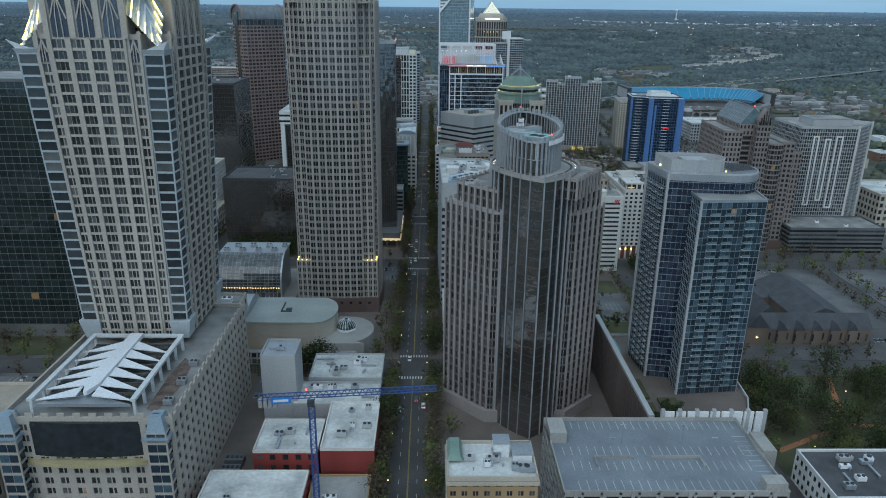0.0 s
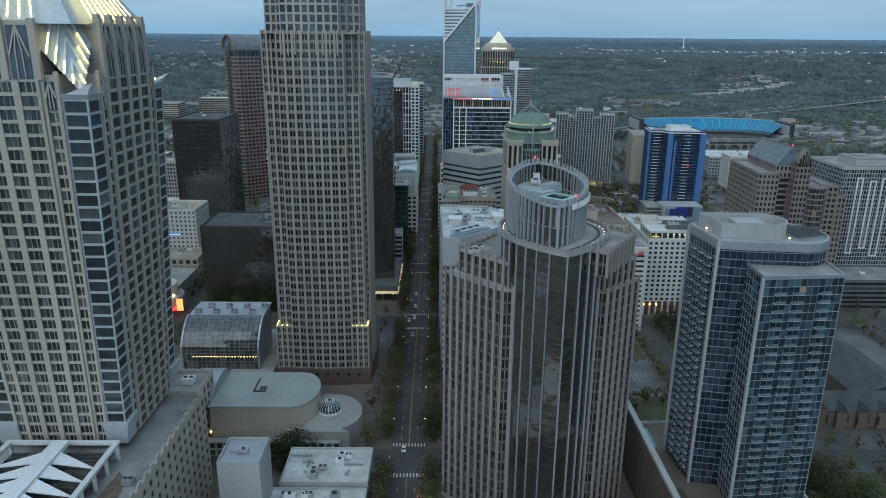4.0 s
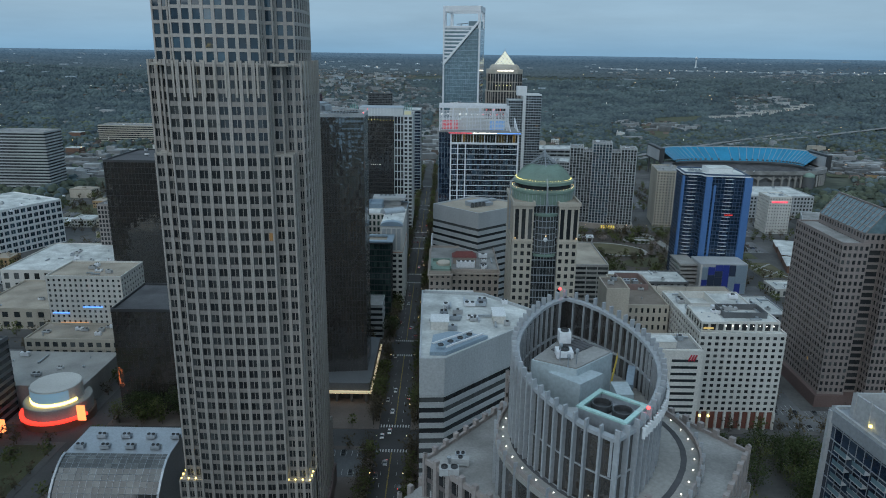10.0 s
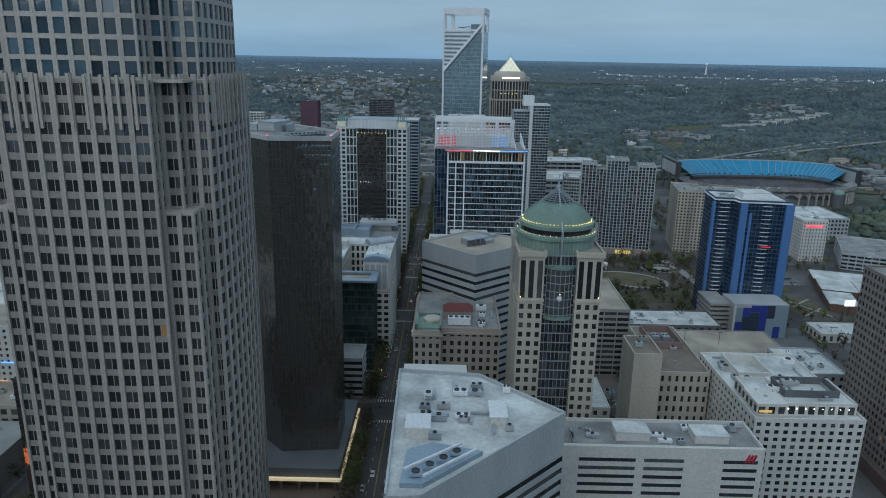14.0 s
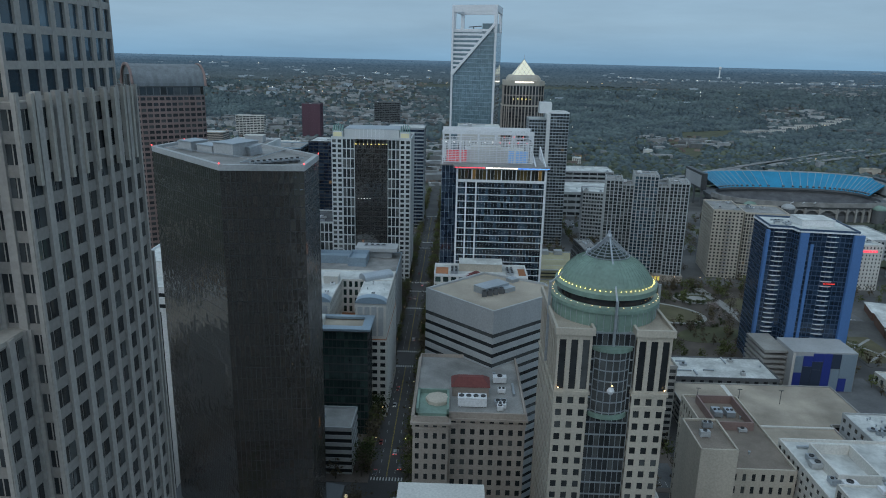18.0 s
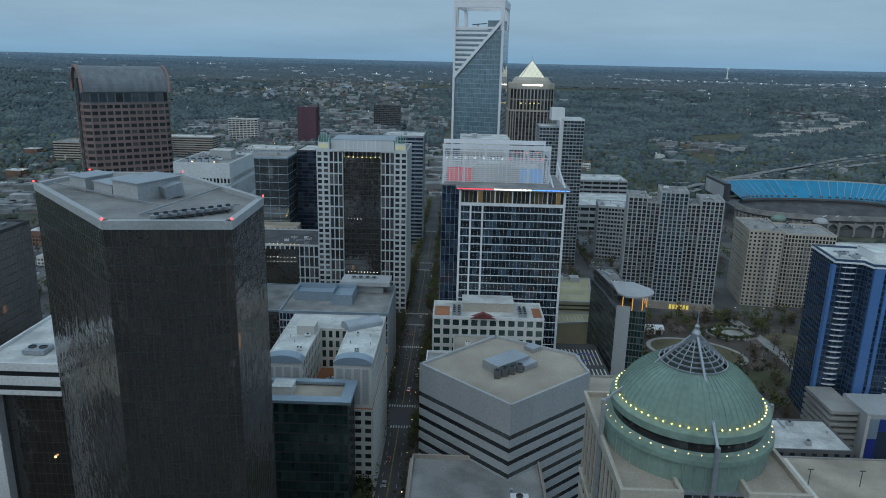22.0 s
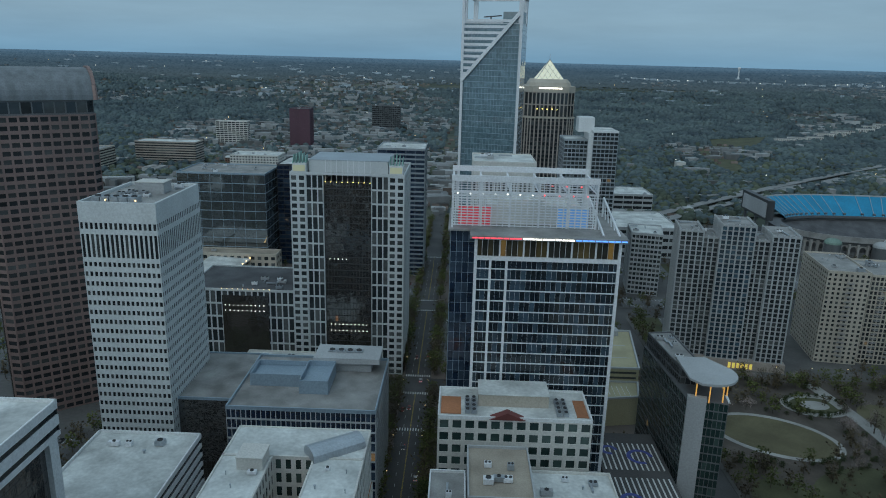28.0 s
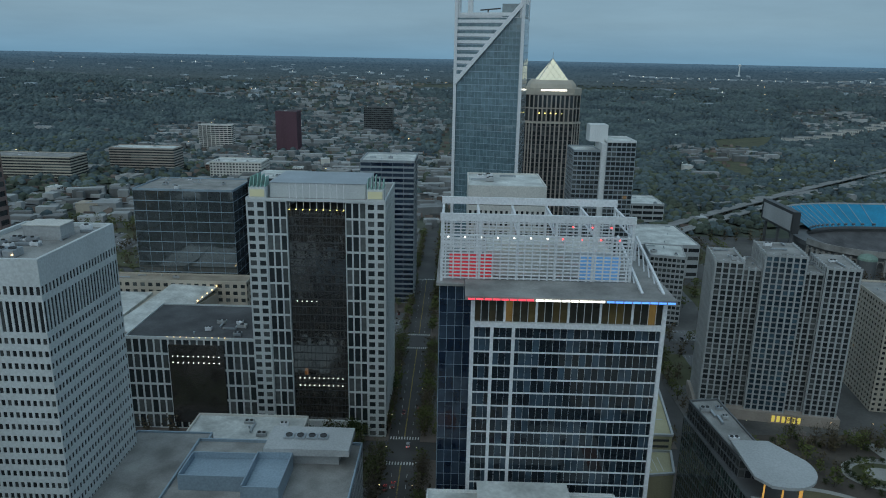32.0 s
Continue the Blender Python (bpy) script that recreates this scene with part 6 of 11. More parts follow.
# ---------------------------------------------------------------- domed tower
def domed_tower():
    cx, cy = 65.5, 526.0
    root = thing("domed_tower", "beige stone tower with a green copper dome, lamps and a spire", "skyscraper", (cx, cy, 0))
    body = rect(47.5, 506, 83.5, 546)
    l, r = rect(47.5, 506, 58.5, 546), rect(72.5, 506, 83.5, 546)
    kw = dict(fh=3.9, bay=3.67, pier=1.75, span=1.7, depth=0.4)
    facade(root, l, 0, 96, STONE_BEIGE, GLASS_DARK, count=120, **kw)
    facade(root, r, 0, 96, STONE_BEIGE, GLASS_DARK, count=120, name="side_wall", **kw)
    facade(root, l, 96, 114, STONE_BEIGE, GLASS_DARK, 15.0, 3.67, 1.5, 3.0, 0.5, 8, name="top_wall")
    facade(root, r, 96, 114, STONE_BEIGE, GLASS_DARK, 15.0, 3.67, 1.5, 3.0, 0.5, 8, name="top_wall")
    mid = rect(58.5, 508, 72.5, 544)
    facade(root, mid, 0, 114, STEEL, GLASS_DARK, 3.9, 1.75, 0.18, 0.5, 0.25, 120, name="glass_bay", edges=(0, 2))
    for x0, x1 in ((47.5, 58.5), (72.5, 83.5)):
        g = Geo()
        for z, d in ((114, 0.7), (96, 0.4), (92, 0.2)):
            g.prism(inset(rect(x0, 506, x1, 546), -d), z, z + 0.9)
        for a in (rect(x0 - 0.7, 505.3, x1 + 0.7, 506.1), rect(x0 - 0.7, 506.1, x0 + 0.1, 545.9), rect(x1 - 0.1, 506.1, x1 + 0.7, 545.9), rect(x0 - 0.7, 545.9, x1 + 0.7, 546.7)):
            g.prism(a, 114.9, 116.0)
        part("cornice", g, STONE_BEIGE, root)
        g = Geo()
        g.prism(rect(x0 + 0.2, 506.2, x1 - 0.2, 545.8), 114.9, 115.1)
        part("shoulder_roof", g, ROOF_TAN, root)
    d = Geo()
    d.lathe(cx, cy, [(17.2, 109), (17.2, 119), (18.0, 119.3), (18.0, 120.3), (16.4, 120.5), (15.9, 121.0)], 64)
    part("drum", d, COPPER, root, "pale green copper drum")
    d = Geo()
    d.lathe(cx, cy, [(15.9, 121.0), (15.9, 123.0)], 64)
    part("drum_window", d, GLASS_DARK, root, "dark window band of the drum")
    d = Geo()
    d.lathe(cx, cy, [(15.9, 122.9), (16.8, 123.1), (16.8, 124.5), (15.0, 124.9)], 64)
    part("upper_ring", d, COPPER, root)
    sm = Geo()
    for i in range(48):
        a = 2 * math.pi * (i + 0.5) / 48
        sm.beam((cx + 17.22 * math.cos(a), cy + 17.22 * math.sin(a), 109.2), (cx + 17.22 * math.cos(a), cy + 17.22 * math.sin(a), 118.9), 0.14)
    part("drum_seam", sm, STEEL, root)
    bow = arc(65.5, 511.5, 6.9, 5.8, 180, 360, 10)
    bw = Geo()
    bw.prism(bow, 90, 109)
    part("bow_window", bw, GLASS_DARK, root, "bowed dark window below the drum")
    bf = Geo()
    for z in (90.4, 93.6, 96.8, 100, 103.2, 106.4):
        bf.prism(inset(bow, -0.12), z, z + 0.35)
    for x, y in bow:
        bf.beam((x, y - 0.08, 90), (x, y - 0.08, 109), 0.28)
    part("bow_mullion", bf, STEEL, root)
    cn = Geo()
    cn.prism(arc(65.5, 511.5, 7.6, 6.6, 180, 360, 10), 109, 110.2)
    cn.prism(arc(65.5, 511.5, 7.4, 6.4, 180, 360, 10), 88.6, 90)
    part("bow_cornice", cn, COPPER, root)
    m = Geo()
    prof = [(15.2, 124.9), (14.9, 125.9), (13.2, 128.2), (10.6, 130.4), (7.2, 132.0), (7.0, 132.1)]
    m.lathe(cx, cy, prof, 64)
    dome = part("dome", m, COPPER, root, "green copper dome with standing seams")
    s = Geo()
    for i in range(64):
        a = 2 * math.pi * i / 64
        for (ra, za), (rb, zb) in zip(prof, prof[1:]):
            s.beam((cx + ra * math.cos(a), cy + ra * math.sin(a), za + 0.06), (cx + rb * math.cos(a), cy + rb * math.sin(a), zb + 0.06), 0.14)
    part("seam", s, COPPER, dome)
    lt = Geo()
    for j in range(7):
        rr, z = 7.2 - j * 1.0, 132.2 + j * 0.66
        lt.lathe(cx, cy, [(rr, z), (rr, z + 0.25), (rr - 0.25, z + 0.25), (rr - 0.25, z)], 24)
    for i in range(16):
        a = 2 * math.pi * i / 16
        lt.beam((cx + 7.2 * math.cos(a), cy + 7.2 * math.sin(a), 132.2), (cx + 0.6 * math.cos(a), cy + 0.6 * math.sin(a), 136.8), 0.18)
    part("lantern", lt, STEEL, root)
    core = Geo()
    core.lathe(cx, cy, [(6.4, 131.9), (3.4, 134.0), (0.4, 136.0)], 20)
    part("lantern_core", core, solid("dark_copper", (0.05, 0.07, 0.06), 0.7), root)
    sp = Geo()
    sp.lathe(cx, cy, [(0.9, 136.0), (1.0, 137.8), (0.5, 138.6), (0.55, 139.2), (0.16, 139.6), (0.12, 142.0), (0.02, 142.2)], 10)
    part("spire", sp, STEEL, root)
    for q in range(4):
        mast = Geo()
        a = math.pi / 4 * (2 * q + 2)
        mast.beam((cx + 18.4 * math.cos(a), cy + 18.4 * math.sin(a), 98), (cx + 18.4 * math.cos(a), cy + 18.4 * math.sin(a), 123.5), 0.8)
        mast.beam((cx + 18.4 * math.cos(a), cy + 18.4 * math.sin(a), 123), (cx + 1.0 * math.cos(a), cy + 1.0 * math.sin(a), 137.2), 0.5)
        part("strut", mast, STEEL, root)
    for q in (2, 3, 4):
        ball = Geo()
        a = math.pi / 4 * (2 * q + 2)
        x, y = cx + 19.6 * math.cos(a), cy + 19.6 * math.sin(a)
        ball.lathe(x, y, [(0.02, 96), (1.0, 96.5), (1.4, 97.4), (1.0, 98.4), (0.02, 98.8)], 14)
        part("finial_ball", ball, STEEL_WHITE, root)
    lamps(root, [(cx + 15.6 * math.cos(2 * math.pi * i / 60), cy + 15.6 * math.sin(2 * math.pi * i / 60), 125.3) for i in range(60)], 0.25, LAMP_YELLOW, "dome_lamp")
    lamps(root, [(cx + 17.4 * math.cos(2 * math.pi * i / 44), cy + 17.4 * math.sin(2 * math.pi * i / 44), 121.2) for i in range(44)], 0.2, LAMP_WARM, "drum_lamp")
    lamps(root, [(48.6, 505.4, 98.2), (65.5, 504.4, 99.6), (82.4, 505.4, 98.2)], 0.4, LAMP_WARM, "floodlight")
    root.location, root.scale = (65.2, 519.0, 0.0), (0.88, 0.90, 1.0)


domed_tower()


# ---------------------------------------------------------------- east side, south of the black tower
def flat_block(name, label, poly, h, wall, glass, top, seed=0, clutter=0, category="building", **kw):
    root = simple_tower(name, label, poly, h, wall, glass, top, category=category, **kw)
    if clutter:
        xs, ys = [p[0] for p in poly], [p[1] for p in poly]
        roof_clutter(root, min(xs) + 5, min(ys) + 5, max(xs) - 5, max(ys) - 5, h + 0.2, clutter, seed)
    return root


flat_block("corner_office", "small pale concrete office with dark ribbon windows", rect(-48, 604, -24, 624), 23, GREY_PRECAST, GLASS_DARK, ROOF_GREY, 3, 2, count=10, fh=3.9, bay=60, pier=0.0, span=1.9, depth=0.4)


BACK = 674.0  # rear of the framed block


def framed_black_block():
    root = thing("framed_black_block", "black glass office inside a white portal frame", "office building", (-112, 608, 0))
    body = rect(-124, 592, -97, BACK - 2)
    facade(root, body, 0, 84, STEEL_DARK, GLASS_BLACK, 3.9, 2.0, 0.12, 0.2, 0.12, 40)
    top = rect(-126, 587, -95, BACK)
    facade(root, top, 84, 93.5, WHITE_PAINT, GLASS_DARK, 4.7, 60, 0.0, 3.0, 0.5, 6, name="top_frame")
    roof(root, top, 93.5, ROOF_WHITE, 1.2, rim_mat=WHITE_PAINT)
    g = Geo()
    for x in (-125.5, -99.0):
        g.box(x, 587.5, 0, x + 3.5, 591, 84)
        g.box(x, BACK - 5, 0, x + 3.5, BACK - 1, 84)
    part("column", g, WHITE_PAINT, root)
    penthouse(root, -112, 606, -100, 620, 93.7, 6, WHITE_PAINT, ROOF_WHITE)
    fan_unit(root, -113, 598, 93.7, 7, 6, 1.6, STEEL, 2)
    lamps(root, [(-108, 591.5, 60.0), (-116, 591.4, 34.0)], 0.6, LAMP_WARM, "lamp")


framed_black_block()


def glass_pavilion():
    root = thing("glass_pavilion_office", "green glass office with a white roof frame", "office building", (-40, 648, 0))
    poly = rect(-58, 640, -21, 657)
    facade(root, poly, 0, 56, STEEL_DARK, GLASS_GREEN, 4.2, 1.9, 0.14, 0.7, 0.2, 70)
    r = Geo()
    r.prism(rect(-57, 641, -22, 656), 56, 56.6)
    part("roof", r, ROOF_TAN, root)
    fr = Geo()
    for a in (rect(-60, 637.5, -19.5, 642.2), rect(-60, 654.5, -19.5, 657.5), rect(-24, 642.2, -19.5, 654.5)):
        fr.prism(a, 57.2, 58.4)
    part("roof_frame", fr, STEEL_BLUE, root)
    penthouse(root, -52, 645, -44, 652, 56.6, 3.6, WHITE_WARM, ROOF_WHITE)
    fan_unit(root, -55.5, 648, 56.6, 4, 6, 2.2, STEEL, 2)


glass_pavilion()


def vaulted_office():
    root = thing("vaulted_office", "pale office with two vault-topped wings round a terrace", "office building", (-37, 684, 0))
    base = rect(-60, 659, -13.5, 716)
    facade(root, base, 0, 44, WHITE_WARM, GLASS_DARK, 4.0, 4.2, 1.6, 1.9, 0.35, 50, edges=(0, 1))
    t = Geo()
    t.prism(inset(base, 0.3), 43.7, 44.3)
    part("terrace", t, TERRACOTTA, root)
    wings = ((-59.0, -43.0), (-30.0, -14.0))
    for x0, x1 in wings:
        w = rect(x0, 660, x1, 698)
        facade(root, w, 44.3, 64, WHITE_WARM, GLASS_GREEN, 4.9, 3.2, 1.5, 1.5, 0.3, 30, edges=(1, 3), name="wing_wall")
        k = 10
        xm, hw = (x0 + x1) / 2, (x1 - x0) / 2
        vt = Geo()
        pr = [(xm - hw * math.cos(math.pi * i / k) * 1.02, 64.0 + 3.4 * math.sin(math.pi * i / k)) for i in range(k + 1)]
        vt.add([(x, 659.4, z) for x, z in pr] + [(x, 665, z) for x, z in pr],
               [tuple(range(k, -1, -1)), tuple(range(k + 1, 2 * k + 2))] + [(i, i + 1, i + k + 2, i + k + 1) for i in range(k)])
        part("vault", vt, STEEL_BLUE, root)
        fp = Geo()
        for i in range(4):
            fp.box(x0 + 1.2 + i * 3.6, 659.75, 46, x0 + 3.8 + i * 3.6, 659.98, 62)
        part("front_panel", fp, GREY_PRECAST, root)
        roof(root, w, 64, ROOF_WHITE, 0.5, rim_mat=WHITE_WARM)
    bar = rect(-59, 698, -14, 716)
    facade(root, bar, 44.3, 64, WHITE_WARM, GLASS_GREEN, 4.9, 3.2, 1.5, 1.5, 0.3, 20, name="rear_wall")
    roof(root, bar, 64, ROOF_WHITE, 0.5, rim_mat=WHITE_WARM)
    pl = Geo()
    pl.box(-38, 672, 44.3, -32, 688, 44.7)
    part("planter", pl, GREY_DARK, root)
    penthouse(root, -52, 690, -44, 698, 64.2, 4, WHITE_WARM, WHITE_WARM)
    sh = Geo()
    k = 8
    pr = [(-4.0 * math.cos(math.pi * i / k), 1.2 + 2.6 * math.sin(math.pi * i / k)) for i in range(k + 1)] + [(4, 0), (-4, 0)]
    c, s = math.cos(radians(35)), math.sin(radians(35))
    sh.add([(-24 - c * 9 - s * o, 703 - s * 9 + c * o, 64.2 + z) for o, z in pr] + [(-24 + c * 9 - s * o, 703 + s * 9 + c * o, 64.2 + z) for o, z in pr],
           [tuple(range(k + 2, -1, -1)), tuple(range(k + 3, 2 * k + 6))] + [(i, (i + 1) % (k + 3), (i + 1) % (k + 3) + k + 3, i + k + 3) for i in range(k + 3)])
    part("roof_hood", sh, STEEL, root)
    roof_clutter(root, -57, 668, -45, 696, 64.2, 5, 81, 0.6)
    roof_clutter(root, -28, 668, -16, 696, 64.2, 5, 82, 0.6)
    roof_clutter(root, -40, 667, -33, 690, 44.4, 6, 83, 0.4)


vaulted_office()
flat_block("parking_deck", "white-roofed parking deck with open sides", rect(-124, 700, -84, 744), 43, WHITE_PAINT, GLASS_DARK, ROOF_WHITE, 5, 4, count=16, fh=4.0, bay=60, pier=0.0, span=1.9, depth=0.6, rim=1.2)


def grey_office():
    root = thing("grey_office", "blue-grey office block with stepped rooftop boxes", "office building", (-48, 775, 0))
    poly = rect(-76, 750, -16.5, 800)
    facade(root, poly, 0, 52, GREY_PRECAST, GLASS_NAVY, 4.2, 2.0, 0.3, 0.8, 0.25, 40)
    roof(root, poly, 52, ROOF_GREY, 1.2, rim_mat=STEEL_BLUE)
    low = rect(-106, 768, -76.5, 815)
    facade(root, low, 0, 46, STEEL_DARK, GLASS_BLACK, 4.2, 2.0, 0.14, 0.3, 0.15, 20, name="side_wall")
    roof(root, low, 46, ROOF_GREY, 0.8, rim_mat=STEEL_BLUE)
    for a, z, h in ((rect(-72, 770, -50, 784), 52.2, 5.5), (rect(-50, 764, -38, 784), 52.2, 6.0)):
        g = Geo()
        k = len(a)
        for i in range(k):
            p, q = Vector(a[i]), Vector(a[(i + 1) % k])
            u = (q - p).normalized()
            g.obox(p, u, (u.y, -u.x), 0.01, (q - p).length - 0.01, -0.4, 0, z, z + h)
        g.prism(inset(a, 0.5), z, z + h * 0.6)
        part("roof_screen", g, STEEL_BLUE, root)
    slab = Geo()
    slab.prism(rect(-48, 784, -19, 799), 57.0, 59.5)
    slab.prism(rect(-44, 787, -23, 797), 52, 57)
    part("roof_slab", slab, GREY_PRECAST, root)
    for i in range(4):
        fan_unit(root, -41 + i * 4, 792, 59.5, 3.4, 3.4, 0.7, STEEL, 1)


grey_office()
flat_block("store_building", "low white-roofed building with a roof court", rect(-104, 828, -52, 872), 22, WHITE_WARM, GLASS_GREY, ROOF_WHITE, 91, 9, count=6, fh=5, bay=5, pier=2, span=2)


def white_tower():
    root = thing("white_tower", "plain white precast tower with rows of small windows", "skyscraper", (-118, 785, 0))
    poly = rect(-133, 762, -102.5, 807)
    facade(root, poly, 0, 108, WHITE_COOL, GLASS_DARK, 3.95, 1.9, 0.75, 2.1, 0.35, 260, edges=(0, 1, 2, 3))
    facade(root, poly, 108, 119, WHITE_COOL, GLASS_DARK, 11.0, 1.9, 0.75, 1.6, 0.35, 30, name="tall_window_wall")
    facade(root, poly, 119, 124, WHITE_COOL, GLASS_DARK, 5.0, 1.9, 0.75, 2.4, 0.35, 30, name="attic_wall")
    b = Geo()
    b.prism(poly, 124, 129.4)
    part("blank_band", b, WHITE_COOL, root)
    e = Geo()
    for a in ((-133, 762, -102.5, 763), (-133, 806, -102.5, 807), (-133, 763, -132, 806), (-103.5, 763, -102.5, 806)):
        e.box(a[0], a[1], 129.4, a[2], a[3], 131)
    part("parapet", e, WHITE_COOL, root)
    r = Geo()
    r.prism(inset(poly, 1.0), 129.4, 129.7)
    part("roof", r, ROOF_GREY, root)
    for i in range(5):
        fan_unit(root, -128 + i * 3.6, 769, 129.7, 3.2, 5, 2.4, STEEL, 1)
    penthouse(root, -122, 788, -110, 796, 129.7, 4.5, GREY_PRECAST, WHITE_WARM)
    roof_clutter(root, -130, 775, -106, 803, 129.7, 14, 101, 0.9)
    lamps(root, [(-124, 766, 131.0), (-112, 766, 131.0)], 0.5, LAMP_WARM, "lamp")


white_tower()


def gridded_tower():
    root = thing("gridded_tower", "pale stone gridded tower with dark glass centre and lit lanterns", "skyscraper", (-50, 920, 0))
    x0, x1, y0, y1 = -83.0, -17.5, 894.0, 944.0
    poly = [(x0, y0), (x0 + 18, y0), (x0 + 18, y0 + 2), (x1 - 18, y0 + 2), (x1 - 18, y0), (x1, y0), (x1, y1), (x0, y1)]
    facade(root, rect(x0, y0, x0 + 9, y1), 0, 122, WHITE_COOL, GLASS_GREY, 4.1, 4.4, 1.5, 1.5, 0.45, 60)
    facade(root, rect(x1 - 9, y0, x1, y1), 0, 122, WHITE_COOL, GLASS_GREY, 4.1, 4.4, 1.5, 1.5, 0.45, 60, name="side_wall")
    facade(root, rect(x0 + 9, y0 + 0.6, x0 + 19, y1 - 0.6), 0, 122, WHITE_COOL, GLASS_GREY, 8.2, 3.3, 0.7, 1.0, 0.45, 40, name="inner_wall", edges=(0,))
    facade(root, rect(x1 - 19, y0 + 0.6, x1 - 9, y1 - 0.6), 0, 122, WHITE_COOL, GLASS_GREY, 8.2, 3.3, 0.7, 1.0, 0.45, 40, name="inner_wall", edges=(0,))
    facade(root, rect(x0 + 19, y0 + 2.2, x1 - 19, y1 - 2), 8, 118, STEEL_DARK, GLASS_BLACK, 4.1, 1.8, 0.14, 0.5, 0.2, 60, name="glass_bay", edges=(0,))
    g = Geo()
    g.prism(rect(x0 + 19, y0 + 0.5, x1 - 19, y0 + 4), 3.5, 8)
    part("canopy_band", g, WHITE_COOL, root)
    roof(root, rect(x0, y0, x1, y1), 122.4, ROOF_GREY, 1.0, rim_mat=WHITE_COOL)
    penthouse(root, x0 + 10, y0 + 6, x1 - 10, y1 - 10, 122.5, 7, WHITE_COOL, STEEL)
    for cx in (x0 + 5, x1 - 5):
        box_ = Geo()
        box_.prism(rect(cx - 4, y0 + 2, cx + 4, y0 + 10), 122.5, 128)
        part("lantern_base", box_, WHITE_COOL, root)
        yl = Geo()
        yl.prism(rect(cx - 3.4, y0 + 1.7, cx + 3.4, y0 + 1.95), 123.6, 127)
        part("lit_opening", yl, glow("yellow_lantern_light", (0.60, 0.58, 0.38), 0.14), root)
        for i in range(5):
            f = Geo()
            xx = cx - 3.6 + i * 1.8
            f.prism(rect(xx - 0.15, y0 + 2, xx + 0.15, y0 + 10), 128, 134 - abs(i - 2) * 0.8, rect(xx - 0.15, y0 + 5, xx + 0.15, y0 + 10))
            part("glass_fin", f, solid("pale_green_glass", (0.22, 0.42, 0.36), 0.2, 0.1, bump=0), root)
    for i in range(9):
        p = Geo()
        xx = x0 + 20 + i * 3.2
        p.beam((xx, y0 + 3, 118), (xx, y0 + 3, 130), 0.3)
        part("flag_pole", p, STEEL_WHITE, root)
    lamps(root, [(x0 + 20 + i * 3.2, y0 + 1.6, 117.8) for i in range(9)], 0.45, LAMP_YELLOW, "floodlight")
    lamps(root, [(x0 + 22 + i * 2.4, y0 + 1.9, z) for z, n in ((31.0, 10), (27.0, 10), (72.0, 5), (2.6, 10)) for i in range(n)], 0.4, LAMP_WHITE, "ceiling_lamp")
    w = rect(-149, 897, -83.5, 945)
    facade(root, w, 0, 50, WHITE_COOL, GLASS_GREY, 8.2, 3.6, 0.8, 1.1, 0.45, 40, name="wing_wall")
    roof(root, w, 50, ROOF_DARK, 1.0, rim_mat=WHITE_COOL)
    dk = Geo()
    dk.prism(rect(-127, 896.4, -99, 898), 4, 47)
    part("wing_glass_bay", dk, GLASS_BLACK, root)
    lamps(root, [(-125 + i * 2.6, 896.0, z) for z in (41.0, 37.6) for i in range(10)], 0.4, LAMP_WHITE, "ceiling_lamp")
    lamps(root, [(-127 + i * 3.2, 896.6, 51.2) for i in range(10)], 0.4, LAMP_WARM, "cornice_lamp")
    roof_clutter(root, -140, 902, -92, 940, 50.2, 10, 111)


gridded_tower()
flat_block("slim_tower", "slim dark banded glass tower with a lit roof", rect(-57, 1096, -16, 1140), 112, STEEL, GLASS_NAVY, ROOF_WHITE, 7, 4, count=40, fh=4.0, bay=8, pier=0.2, span=1.5, depth=0.3, category="office tower")
flat_block("mirror_office", "wide mirror-glass office block with white edges", rect(-228, 1088, -152, 1140), 88, STEEL_BLUE, pane("mirror_office_glass", (0.048, 0.058, 0.062), (0.062, 0.073, 0.078), 0.02, 0.0, 0.04, spec=1.0, tilt=0.012, ior=1.8), ROOF_GREY, 8, 12, count=50, fh=8.2, bay=9.5, pier=0.2, span=0.6, depth=0.15, category="office building")
flat_block("convention_block", "beige podium with rounded corner below the mirror office", rect(-245, 1070, -140, 1087), 22, STONE_BEIGE, GLASS_GREY, ROOF_TAN, 9, 4, count=10, fh=5.5, bay=6, pier=2.5, span=2.6)
flat_block("dark_office", "dark glass office with a white roof", rect(-150, 1120, -110, 1170), 92, STEEL_DARK, GLASS_NAVY, ROOF_WHITE, 10, 4, count=10, fh=4.0, bay=6, pier=0.2, span=0.9, depth=0.2)


